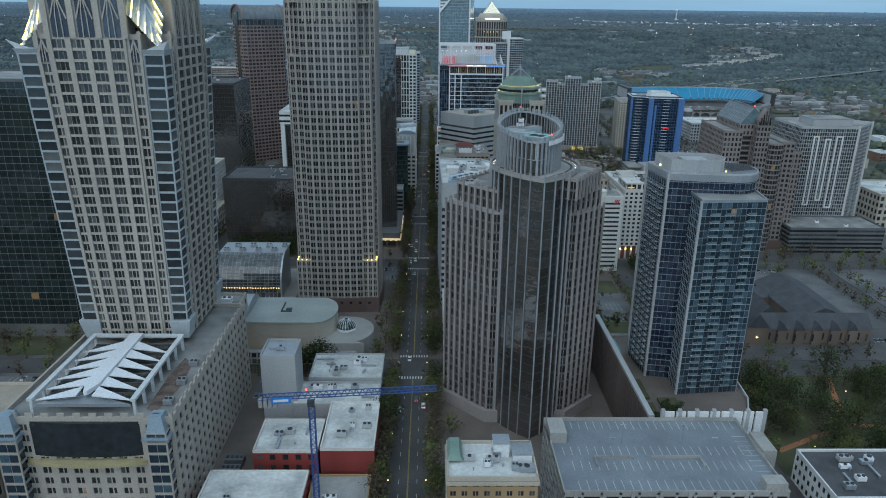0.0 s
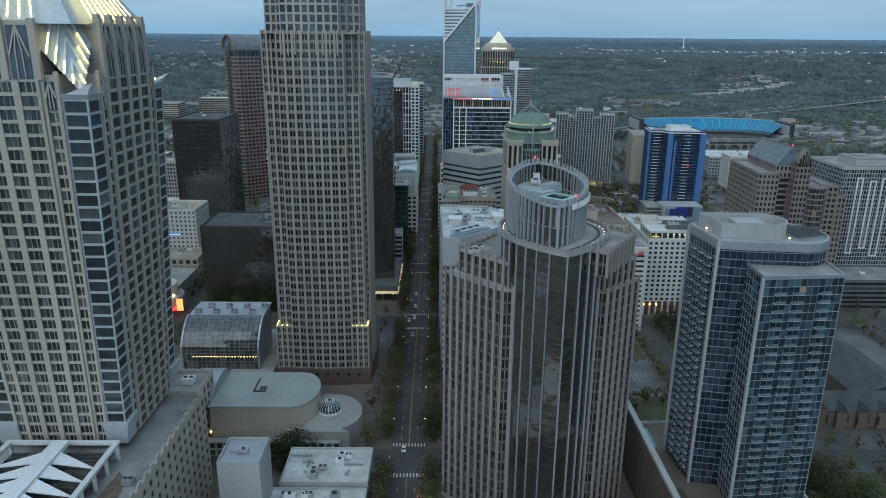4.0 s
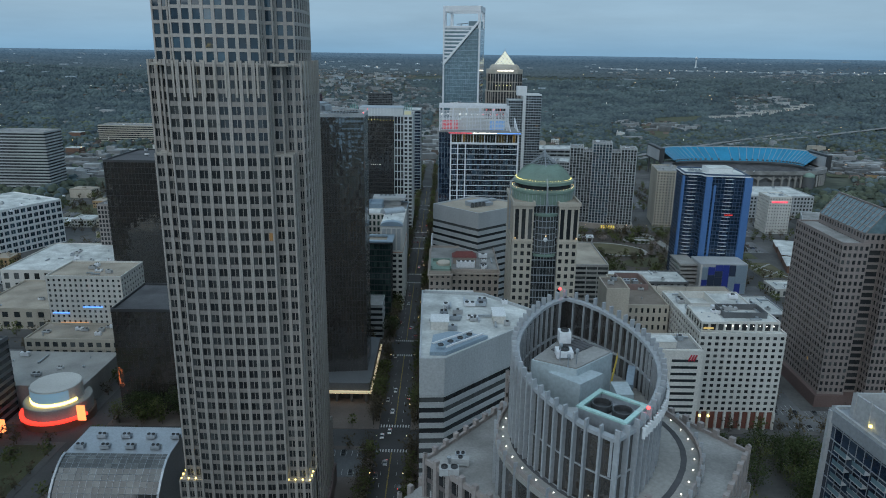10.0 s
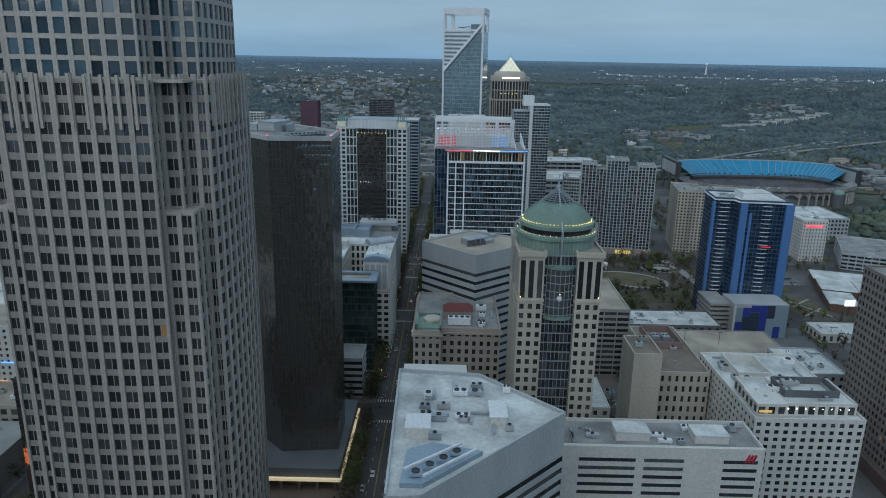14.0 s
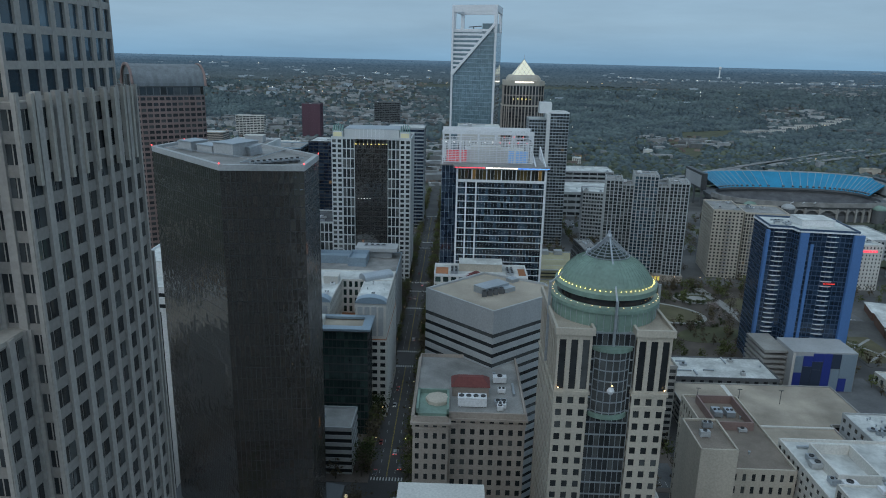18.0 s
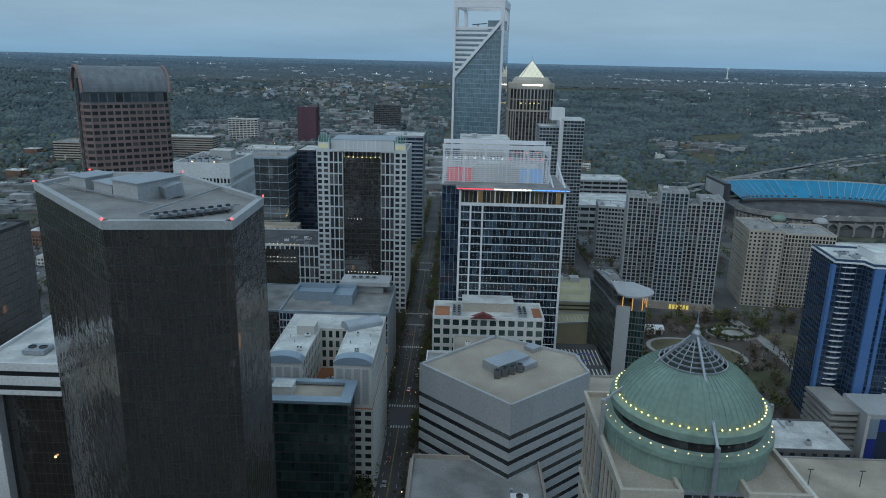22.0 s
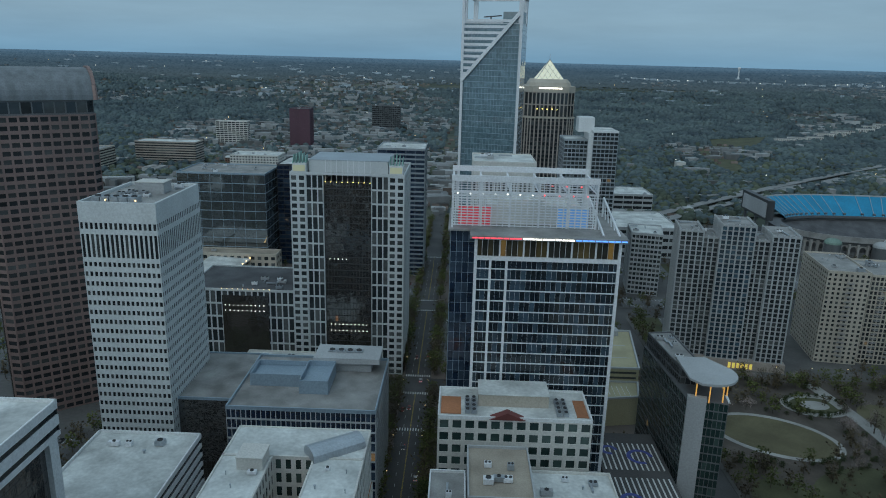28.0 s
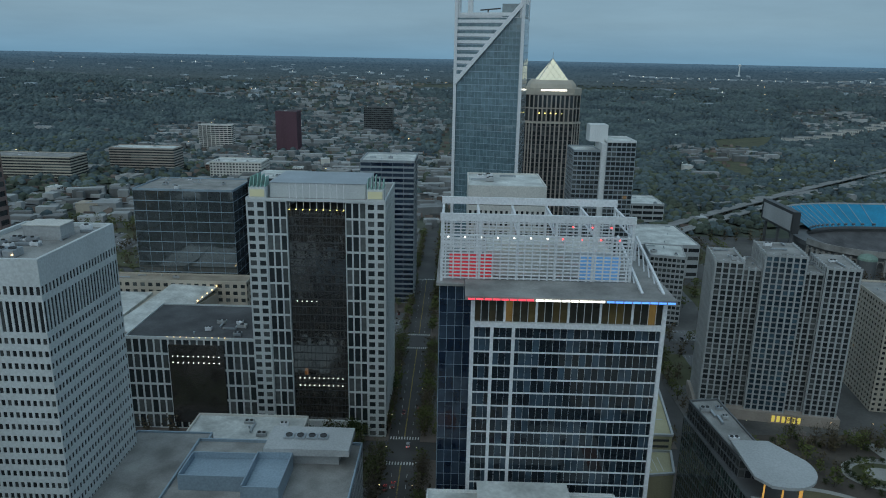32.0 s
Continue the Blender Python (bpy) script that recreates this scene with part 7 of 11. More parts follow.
def exhibition_hall():
    root = thing("exhibition_hall", "long white curved roof hall edged with lamps", "museum", (-185, 1040, 0))
    g = Geo()
    g.prism([(-230, 990), (-178, 990), (-160, 1080), (-185, 1086), (-230, 1060)], 0, 14)
    part("wall", g, STONE_BEIGE, root)
    k = 14
    r = Geo()
    pts = []
    for i in range(k + 1):
        q = i / k
        y = 986 + 104 * q
        z = 15 + 5.5 * q * q
        pts.append(((-208 + 14 * q, y, z + 1.5), (-176 + 17 * q, y, z)))
    r.add([a for a, b in pts] + [b for a, b in pts] + [(a[0], a[1], a[2] - 1) for a, b in pts] + [(b[0], b[1], b[2] - 1) for a, b in pts],
          [(i, i + k + 1, i + k + 2, i + 1) for i in range(k)] + [(i + 2 * k + 2, i + 2 * k + 3, i + 3 * k + 4, i + 3 * k + 3) for i in range(k)]
          + [(i + k + 1, i + 3 * k + 3, i + 3 * k + 4, i + k + 2) for i in range(k)] + [(0, 2 * k + 2, 3 * k + 3, k + 1)])
    part("curved_roof", r, ROOF_WHITE, root)
    f = Geo()
    f.prism(rect(-232, 985, -208, 1062), 14, 16)
    part("flat_roof", f, ROOF_WHITE, root)
    lamps(root, [(-176 + 17 * i / 15, 986 + 104 * i / 15, 16.0 + 5.5 * (i / 15) ** 2) for i in range(16)], 0.9, LAMP_WARM, "edge_lamp")


exhibition_hall()


def barrel_tower():
    root = thing("barrel_tower", "rose-brown granite tower with a barrel-vaulted metal top", "skyscraper", (-200, 865, 0))
    cx, cy, dg = -200.5, 852.5, 38.0
    hx, hy, c = 26.0, 16.0, 4.0
    plan = [(-hx + c, -hy), (hx - c, -hy), (hx, -hy + c), (hx, hy - c), (hx - c, hy), (-hx + c, hy), (-hx, hy - c), (-hx, -hy + c)]
    poly = turned([(cx + x, cy + y) for x, y in plan], cx, cy, dg)
    facade(root, poly, 0, 156, STONE_BROWN, GLASS_DARK, 3.95, 4.2, 1.0, 1.75, 0.4, 260)
    facade(root, inset(poly, 0.6), 156, 163, GREY_DARK, GLASS_DARK, 7, 4.6, 0.6, 1.6, 0.3, 8, name="dark_band")
    k = 20

    def at(x, y, z):
        q = turned([(cx + x, cy + y)], cx, cy, dg)[0]
        return (q[0], q[1], z)

    pr = [(-hy * math.cos(math.pi * i / k), 163 + 15.5 * math.sin(math.pi * i / k)) for i in range(k + 1)]
    v = Geo()
    v.add([at(-hx + 1, y, z) for y, z in pr] + [at(hx, y, z) for y, z in pr], [tuple(range(k + 1)), tuple(range(2 * k + 1, k, -1))] + [(i, i + k + 1, i + k + 2, i + 1) for i in range(k)])
    part("barrel_roof", v, solid("dull_ribbed_metal", (0.20, 0.215, 0.225), 0.5, 0.2, 0.3, metal=0.5), root, "grey metal barrel roof")
    rim = Geo()
    for xx in (-hx, hx):
        for (ya, za), (yb, zb) in zip(pr, pr[1:]):
            rim.beam(at(xx, ya, za), at(xx, yb, zb), 1.6)
    part("arch_rim", rim, STONE_BROWN, root)
    gl = Geo()
    gl.prism([at(-hx - 0.5, -4, 0)[:2], at(-hx + 1, -4, 0)[:2], at(-hx + 1, 4, 0)[:2], at(-hx - 0.5, 4, 0)[:2]], 0, 171)
    part("glass_slot", gl, GLASS_BLACK, root)


barrel_tower()

# ---------------------------------------------------------------- west side, south
def steel_crown_tower():
    root = thing("steel_crown_tower", "blue glass tower in white frames with an open steel roof crown", "skyscraper", (50, 798, 0))
    main, side = rect(21, 775, 79, 822), rect(10.5, 787, 20.9, 826)
    facade(root, main, 0, 110, STEEL_WHITE, GLASS_STEEL, 4.55, 2.05, 0.05, 0.5, 0.3, 260)
    facade(root, main, 110, 118.4, STEEL_WHITE, pane("amber_lit_glass", (0.03, 0.03, 0.025), (0.14, 0.10, 0.04), 0.06, 0.12, 0.02, 0.10, 0.8, (1.0, 0.6, 0.15)), 8.4, 9.4, 0.7, 1.6, 0.5, 12, name="top_floor", split=4)
    facade(root, side, 0, 118, STEEL_BLUE, GLASS_NAVY, 4.55, 2.6, 0.16, 0.12, 0.2, 60, name="side_wall")
    fr = Geo()
    for x in (27.0, 33.6):
        fr.box(x - 0.5, 774.3, 0, x + 0.5, 775.1, 110.5)
    fr.box(78.2, 774.3, 0, 79.4, 775.1, 118)
    fr.box(20.4, 774.3, 0, 21.6, 775.1, 118)
    fr.box(20.4, 774.2, 109.2, 79.4, 775.15, 110.8)
    part("front_frame", fr, STEEL_WHITE, root)
    sl = Geo()
    sl.prism(rect(18.5, 772, 81.5, 824), 118.6, 119.8)
    part("roof_slab", sl, ROOF_GREY, root)
    sl2 = Geo()
    sl2.prism(rect(9.5, 786, 18.4, 827), 118.2, 119.0)
    part("side_roof", sl2, ROOF_GREY, root)
    pts = {}
    for nm, mt, a, b in (("red_edge_light", LED_RED, 19.2, 39.2), ("white_edge_light", LAMP_WHITE, 39.4, 60.2), ("blue_edge_light", LED_BLUE, 60.4, 81)):
        for i in range(8):
            q = Geo()
            x = a + (b - a) * i / 8
            q.box(x + 0.15, 771.7, 118.8, x + (b - a) / 8 - 0.25, 771.95, 119.3)
            part(nm, q, mt, root)
    posts, X = [], (11, 23, 35, 47, 59, 71)
    for x in X:
        for y in (789, 816):
            g = Geo()
            g.beam((x, y, 119.0), (x, y, 141), 0.8)
            part("crown_post", g, STEEL_WHITE, root)
        g = Geo()
        g.beam((x, 789, 138), (x, 816, 138), 0.7)
        for i in range(6):
            ya = 789 + 27 * i / 6
            g.beam((x, ya, 138), (x, ya + 2.25, 134.4), 0.35)
            g.beam((x, ya + 2.25, 134.4), (x, ya + 4.5, 138), 0.35)
        g.beam((x, 789, 134.4), (x, 816, 134.4), 0.5)
        part("crown_truss", g, STEEL_WHITE, root)
    for y in (789, 816):
        g = Geo()
        g.box(10.4, y - 0.5, 138.8, 71.6, y + 0.5, 141.2)
        part("crown_beam", g, STEEL_WHITE, root)
        g = Geo()
        g.beam((10.4, y, 134.2), (71.6, y, 134.2), 0.6)
        part("crown_beam", g, STEEL_WHITE, root)
    for y in (788.4, 816.6):
        for i in range(12):
            z = 120.2 + i * 1.15
            g = Geo()
            g.box(10.8, y - 0.12, z, 71.2, y + 0.12, z + 0.42)
            part("crown_slat", g, STEEL_WHITE, root)
        for i in range(24):
            g = Geo()
            x = 12.2 + i * 2.5
            g.box(x - 0.2, y - 0.2, 120, x + 0.2, y + 0.2, 134.4)
            part("crown_bar", g, STEEL_WHITE, root)
    g = Geo()
    g.prism(rect(26, 794, 66, 812), 119.8, 128)
    g.prism(rect(30, 796, 50, 808), 128, 130)
    part("plant_room", g, WHITE_WARM, root)
    # Red and blue floodlight on these panels is put in as their own glow.
    pn = Geo()
    pn.box(13.5, 790.0, 120.2, 27, 790.4, 128)
    part("red_lit_screen", pn, glow("red_floodlit_panel", (0.75, 0.06, 0.08), 0.22), root)
    pn = Geo()
    pn.box(55, 790.0, 120.2, 68, 790.4, 128)
    part("blue_lit_screen", pn, glow("blue_floodlit_panel", (0.18, 0.42, 0.75), 0.22), root)
    bl = Geo()
    for sx in (72.5, 79):
        bl.beam((sx, 778, 119.8), (sx, 815, 128.5), 0.7)
        bl.beam((sx, 815, 119.8), (sx, 815, 128.5), 0.7)
        for i in range(5):
            bl.beam((sx, 782 + i * 6.5, 119.8), (sx, 786 + i * 6.5, 121.6 + i * 1.5), 0.4)
    part("roof_brace", bl, STEEL_WHITE, root)
    lamps(root, [(13 + i * 5.2, 789, 133.6) for i in range(7)], 0.5, LAMP_WHITE, "crown_lamp")
    lamps(root, [(49 + i * 3.0, 788.8, 133.6 + (i % 2) * 4) for i in range(7)], 0.5, LAMP_RED, "crown_lamp")


steel_crown_tower()


def slab_tower():
    root = simple_tower("slab_tower", "white slab tower with vertical slot windows", rect(20.5, 870, 54, 905), 126, WHITE_WARM, GLASS_DARK, ROOF_GREY, 40, fh=9.0, bay=2.2, pier=1.2, span=2.2, depth=0.4)
    g = Geo()
    g.prism(rect(20.5, 870, 54, 905), 127.5, 135)
    part("blank_top", g, WHITE_WARM, root)
    roof(root, rect(20.5, 870, 54, 905), 135, ROOF_WHITE, 0.8, rim_mat=WHITE_WARM)
    roof_clutter(root, 25, 876, 50, 900, 135.2, 6, 121)


slab_tower()


def handle_tower():
    root = thing("handle_tower", "pale blue glass skyscraper with diagonal edge and open frame", "skyscraper", (38, 1070, 0))
    poly = [(12.5, 1056), (56.5, 1041), (64, 1086), (22, 1100)]
    facade(root, poly, 0, 214, STEEL_BLUE, GLASS_SKY, 4.3, 2.4, 0.12, 0.3, 0.12, 200)
    p0, p1 = Vector((12.5, 1056)), Vector((56.5, 1041))
    u = (p1 - p0).normalized()
    n = Vector((u.y, -u.x))
    L = (p1 - p0).length

    def at(s, z, d=0.5):
        q = p0 + u * s + n * d
        return (q.x, q.y, z)

    for i in range(10):
        z = 176 + i * 4.3
        s1 = min(L - 3, (z - 172) * (L - 3) / 48)
        g = Geo()
        g.obox(p0, u, n, 1.0, max(2.0, s1), 0.05, 0.5, z, z + 2.0)
        part("white_band", g, STEEL_WHITE, root)
    g = Geo()
    g.beam(at(0.8, 172, 0.9), at(L - 1.2, 222, 0.9), 2.6)
    part("diagonal_edge", g, STEEL_WHITE, root)
    for s, z0, z1 in ((0.8, 0, 239), (L - 0.8, 0, 239)):
        g = Geo()
        g.beam(at(s, z0, 0.8), at(s, z1, 0.8), 2.0)
        part("corner_edge", g, STEEL_WHITE, root)
    g = Geo()
    top = [(12.5, 1056), (56.5, 1041), (64, 1086), (22, 1100)]
    for i in range(4):
        a, b = Vector(top[i]), Vector(top[(i + 1) % 4])
        w = (b - a).normalized()
        g.obox(a, w, (w.y, -w.x), 0, (b - a).length, -2.2, 0.4, 233, 239.5)
        g.obox(a, w, (w.y, -w.x), 0, 3, -3, 0.3, 214, 233)
    part("top_frame", g, STEEL_WHITE, root, "open white top frame")
    g = Geo()
    g.obox(p0, u, n, L * 0.68, L - 0.5, -12, 0.1, 214, 222)
    part("upper_glass", g, GLASS_SKY, root)
    roof(root, poly, 214, ROOF_WHITE, 1.0, rim_mat=STEEL_WHITE)
    g = Geo()
    g.beam((34, 1062, 214), (34, 1062, 219), 1.0)
    g.beam((29, 1064, 219), (42, 1059, 220), 0.8)
    part("roof_hoist", g, STEEL_DARK, root)


handle_tower()


def pyramid_tower():
    root = thing("pyramid_tower", "brown stone tower with a glowing glass pyramid top", "skyscraper", (105, 1262, 0))
    poly = [(86, 1238), (124, 1238), (132, 1246), (132, 1282), (124, 1290), (86, 1290), (78, 1282), (78, 1246)]
    facade(root, poly, 0, 132, STONE_OLD, GLASS_DARK, 4.2, 4.2, 1.4, 0.6, 0.5, 60, span_mat=SPANDREL_TAUPE, sback=0.3)
    facade(root, inset(poly, 1.0), 132, 157, STONE_OLD, GLASS_DARK, 12.0, 4.2, 1.4, 1.2, 0.5, 20, name="upper_wall")
    b = Geo()
    b.prism(inset(poly, 0.6), 157, 163)
    b.prism(inset(poly, -0.4), 130.5, 132)
    b.prism(inset(poly, 5), 163, 166.5, inset(poly, 6))
    b.prism(inset(poly, 6), 166.5, 170, inset(poly, 9))
    part("crown_band", b, STONE_BEIGE, root)
    sg = Geo()
    for i in range(12):
        sg.box(93 + i * 2.0, 1238.2, 160.4, 94.4 + i * 2.0, 1238.55, 161.8)
    part("sign_bar", sg, LAMP_WHITE, root)
    py = Geo()
    q = rect(91, 1249, 119, 1277)
    py.add([(x, y, 170) for x, y in q] + [(105, 1263, 189.5)], [(0, 1, 4), (1, 2, 4), (2, 3, 4), (3, 0, 4), (3, 2, 1, 0)])
    part("pyramid", py, glow("lit_pyramid_glass", (0.86, 0.82, 0.62), 0.35), root, "softly glowing glass pyramid")
    rb = Geo()
    for x, y in q:
        rb.beam((x, y, 170.1), (105, 1263, 189.8), 0.5)
    for i in range(1, 5):
        f = i / 5
        for s in (-1, 1):
            xa = 105 - s * 14 * (1 - 2 * f)
            # a bar from the foot of the front face up to the far slanted edge
            hgt = (14 - s * (xa - 105)) / 28
            rb.beam((xa, 1248.9, 170.1), (105 + s * 14 * (1 - hgt), 1249 + 14 * hgt - 0.1, 170 + 19.5 * hgt), 0.32)
    part("lattice", rb, STEEL, root)
    lamps(root, [(92 + i * 5.2, 1238.5, 140.0) for i in range(5)], 0.9, LAMP_YELLOW, "floodlight")
    sp = Geo()
    sp.beam((105, 1263, 189), (105, 1263, 195), 0.4)
    part("mast", sp, STEEL, root)


pyramid_tower()


def twin_condo():
    root = thing("slim_condo", "grey glass apartment tower with white fins and a lit top", "apartment tower", (112, 1050, 0))
    a, b = rect(93, 1040, 111, 1068), rect(114, 1036, 133, 1066)
    facade(root, a, 0, 130, STEEL, GLASS_GREY, 3.2, 3.0, 0.4, 0.9, 0.3, 60)
    facade(root, b, 0, 137, STEEL, GLASS_GREY, 3.2, 3.0, 0.4, 0.9, 0.3, 60, name="front_wall")
    c = Geo()
    c.prism(rect(110.8, 1037, 114.2, 1060), 0, 136)
    part("white_fin", c, WHITE_PAINT, root)
    roof(root, a, 130, ROOF_WHITE, 1.0, rim_mat=STEEL)
    roof(root, b, 137, ROOF_WHITE, 1.0, rim_mat=WHITE_PAINT)
    t = Geo()
    t.prism(rect(104, 1046, 116, 1060), 136, 147)
    part("core_top", t, WHITE_PAINT, root)


twin_condo()


SPAN_GREY = solid("mid_grey_spandrel", (0.29, 0.295, 0.30), 0.7, 0.15)


def slab_apartments():
    root = thing("slab_apartments", "broad grey apartment slab with rows of balconies and stepped tops", "apartment tower", (190, 935, 0))
    cx, cy, dg = 188.0, 935.0, -10.0
    for i, (xa, xb, h, dy) in enumerate(((154, 168, 88, 0), (168, 178, 84, 3), (178, 198, 93, 0), (198, 208, 84, 3), (208, 224, 88, 0))):
        poly = turned(rect(xa, 922 + dy, xb - 0.05, 950), cx, cy, dg)
        facade(root, poly, 6, h, PALE_GRID, GLASS_BLUE if i == 2 else GLASS_GREY, 3.05, 3.3, 0.8, 0.75, 0.4, 50, name="wall", edges=(0, 1, 3), crown=1.4, proud=0.45, span_mat=SPAN_GREY)
        roof(root, poly, h, ROOF_GREY, 0.8, rim_mat=GREY_PRECAST)
        roof_clutter(root, min(p[0] for p in poly) + 4, min(p[1] for p in poly) + 6, max(p[0] for p in poly) - 4, max(p[1] for p in poly) - 5, h + 0.2, 3, 130 + i)
    b = Geo()
    b.prism(turned(rect(152, 920, 226, 952), cx, cy, dg), 0, 6)
    part("base", b, STONE_OLD, root)
    yl = Geo()
    for i in range(6):
        p = turned([(192 + i * 2.6, 919.8)], cx, cy, dg)[0]
        yl.box(p[0], p[1] - 0.1, 1, p[0] + 2, p[1] + 0.05, 4.6)
    part("lit_shopfront", yl, glow("yellow_shop_light", (1.0, 0.72, 0.15), 0.45), root)


slab_apartments()
flat_block("grey_office_wing", "grey office with strip windows beside the apartments", [(158, 1066), (182, 1060), (190, 1095), (162, 1100)], 52, GREY_PRECAST, GLASS_GREY, ROOF_WHITE, 12, 5, count=30, fh=4, bay=3.0, pier=0.7, span=1.6)
cream_front = flat_block("cream_apartments", "cream apartment block with square windows and dark balconies", turned(rect(252, 936, 278, 985), 250, 940, -8), 62, STONE_BEIGE, GLASS_DARK, ROOF_GREY, 13, 7, count=70, fh=3.1, bay=3.4, pier=1.6, span=1.4, category="apartment tower")
cream_wing = flat_block("cream_apartments", "cream apartment wing with rows of balconies", turned(rect(280, 940, 318, 980), 250, 940, -8), 60, STONE_BEIGE, GLASS_DARK, ROOF_GREY, 14, 8, count=50, fh=3.1, bay=2.6, pier=0.8, span=0.9, category="apartment tower")


NAVY_PANEL = solid("navy_panel", (0.035, 0.05, 0.085), 0.4, 0.12, bump=0.02)


def cream_balconies(root, spots, y, floors, width):
    """Stacks of dark railed balconies down the front of a cream apartment block."""
    rail = Geo()
    rail.box(-width / 2, -1.1, 0, width / 2, 0.05, 0.16)
    for k in range(9):
        x = -width / 2 + k * (width - 0.12) / 8
        rail.box(x, -1.1, 0.16, x + 0.12, -1.02, 1.05)
    rail.box(-width / 2, -1.12, 1.05, width / 2, -1.0, 1.15)
    me = rail.mesh("balcony", SPAN_GREY)
    for x in spots:
        px, py = turned([(x, y - 0.3)], 250, 940, -8)[0]
        for i in range(floors):
            ob = new("balcony", me)
            ob.parent = root
            ob.matrix_basis = root.matrix_basis.inverted() @ pose(px, py, 5.5 + i * 3.1, 0, 0, -8)


cream_balconies(cream_front, (266,), 936, 17, 4.2)
cream_balconies(cream_wing, (287, 297, 309), 940, 16, 3.6)


def blue_condo():
    root = thing("blue_condo", "cobalt blue glass apartment tower with curved white balconies", "apartment tower", (232, 745, 0))
    poly = [(214, 742), (227, 740), (228, 733), (262, 729), (265, 766), (217, 772)]
    facade(root, poly, 0, 92, BLUE_PANEL, GLASS_COBALT, 3.1, 2.6, 0.3, 0.6, 0.3, 130)
    roof(root, poly, 92, ROOF_WHITE, 1.2, rim_mat=BLUE_PANEL)
    lip = Geo()
    lip.prism(inset(poly, -0.8), 91.2, 92.0)
    part("roof_edge", lip, STEEL_WHITE, root)
    sky_blue = solid("sky_blue_panel", (0.085, 0.19, 0.42), 0.4, 0.1)
    for xa, ya, xb, yb, z0, z1 in ((228.6, 731.9, 233.6, 733.6, 20, 91), (235.2, 731.6, 237.0, 733.2, 20, 84), (258.5, 727.6, 264.4, 730, 20, 91), (212.6, 741.4, 214.4, 744, 20, 90)):
        f = Geo()
        f.box(xa, ya, z0, xb, yb, z1)
        part("blue_fin", f, sky_blue, root)
    balc = Geo()
    balc.prism(arc(0, 0, 3.6, 1.7, 180, 360, 8), -0.12, 0.12)
    me = balc.mesh("balcony", STEEL_WHITE)
    for i in range(23):
        for bx, by, tw in ((220.5, 741, -4), (247, 731, -6), (266.2, 742, 80)):
            ob = new("balcony", me)
            ob.parent = root
            ob.matrix_basis = pose(bx - 232, by - 745, 21 + i * 3.1, 0, 0, tw)
    pod = rect(222, 706, 260, 728.5)
    p = Geo()
    p.prism(pod, 0, 25)
    part("podium", p, GREY_PRECAST, root)
    gar = Geo()
    for i in range(7):
        gar.box(208, 712, 1.5 + i * 3.3, 221.9, 739.5, 3.2 + i * 3.3)
    part("garage_deck", gar, CONCRETE, root)
    for xa, xb, za, zb, m in ((228.2, 229.6, 0.5, 24.4, WHITE_WARM), (229.8, 234.6, 12, 22.5, STEEL_BLUE), (229.8, 234.6, 0.5, 11.8, BLUE_BRIGHT), (234.8, 240.4, 16, 22.5, BLUE_BRIGHT), (234.8, 240.4, 0.5, 15.8, NAVY_PANEL),
                             (240.6, 247, 14, 19, NAVY_PANEL), (240.6, 247, 19.2, 24.2, BLUE_BRIGHT), (240.6, 247, 0.5, 13.8, NAVY_PANEL), (247.2, 252.4, 0.5, 24.2, BLUE_BRIGHT), (252.6, 258, 15, 24.2, NAVY_PANEL),
                             (252.6, 258, 0.5, 14.8, STEEL_BLUE), (258.2, 267.6, 9, 24.2, STEEL_BLUE), (258.2, 263, 0.5, 8.8, BLUE_BRIGHT), (263.2, 267.6, 0.5, 8.8, STEEL_BLUE)):
        g = Geo()
        g.box(xa * 0.95 + 5.4, 705.7, za, xb * 0.95 + 5.4, 706.02, zb)
        part("mural_panel", g, m, root)
    penthouse(root, 234, 744, 254, 760, 92.2, 4, WHITE_PAINT, ROOF_WHITE)
    roof_clutter(root, 219, 746, 230, 766, 92.2, 6, 140)
    nl = Geo()
    nl.box(245, 729.0, 60, 252, 729.2, 60.3)
    part("neon_line", nl, NEON_RED, root)


blue_condo()


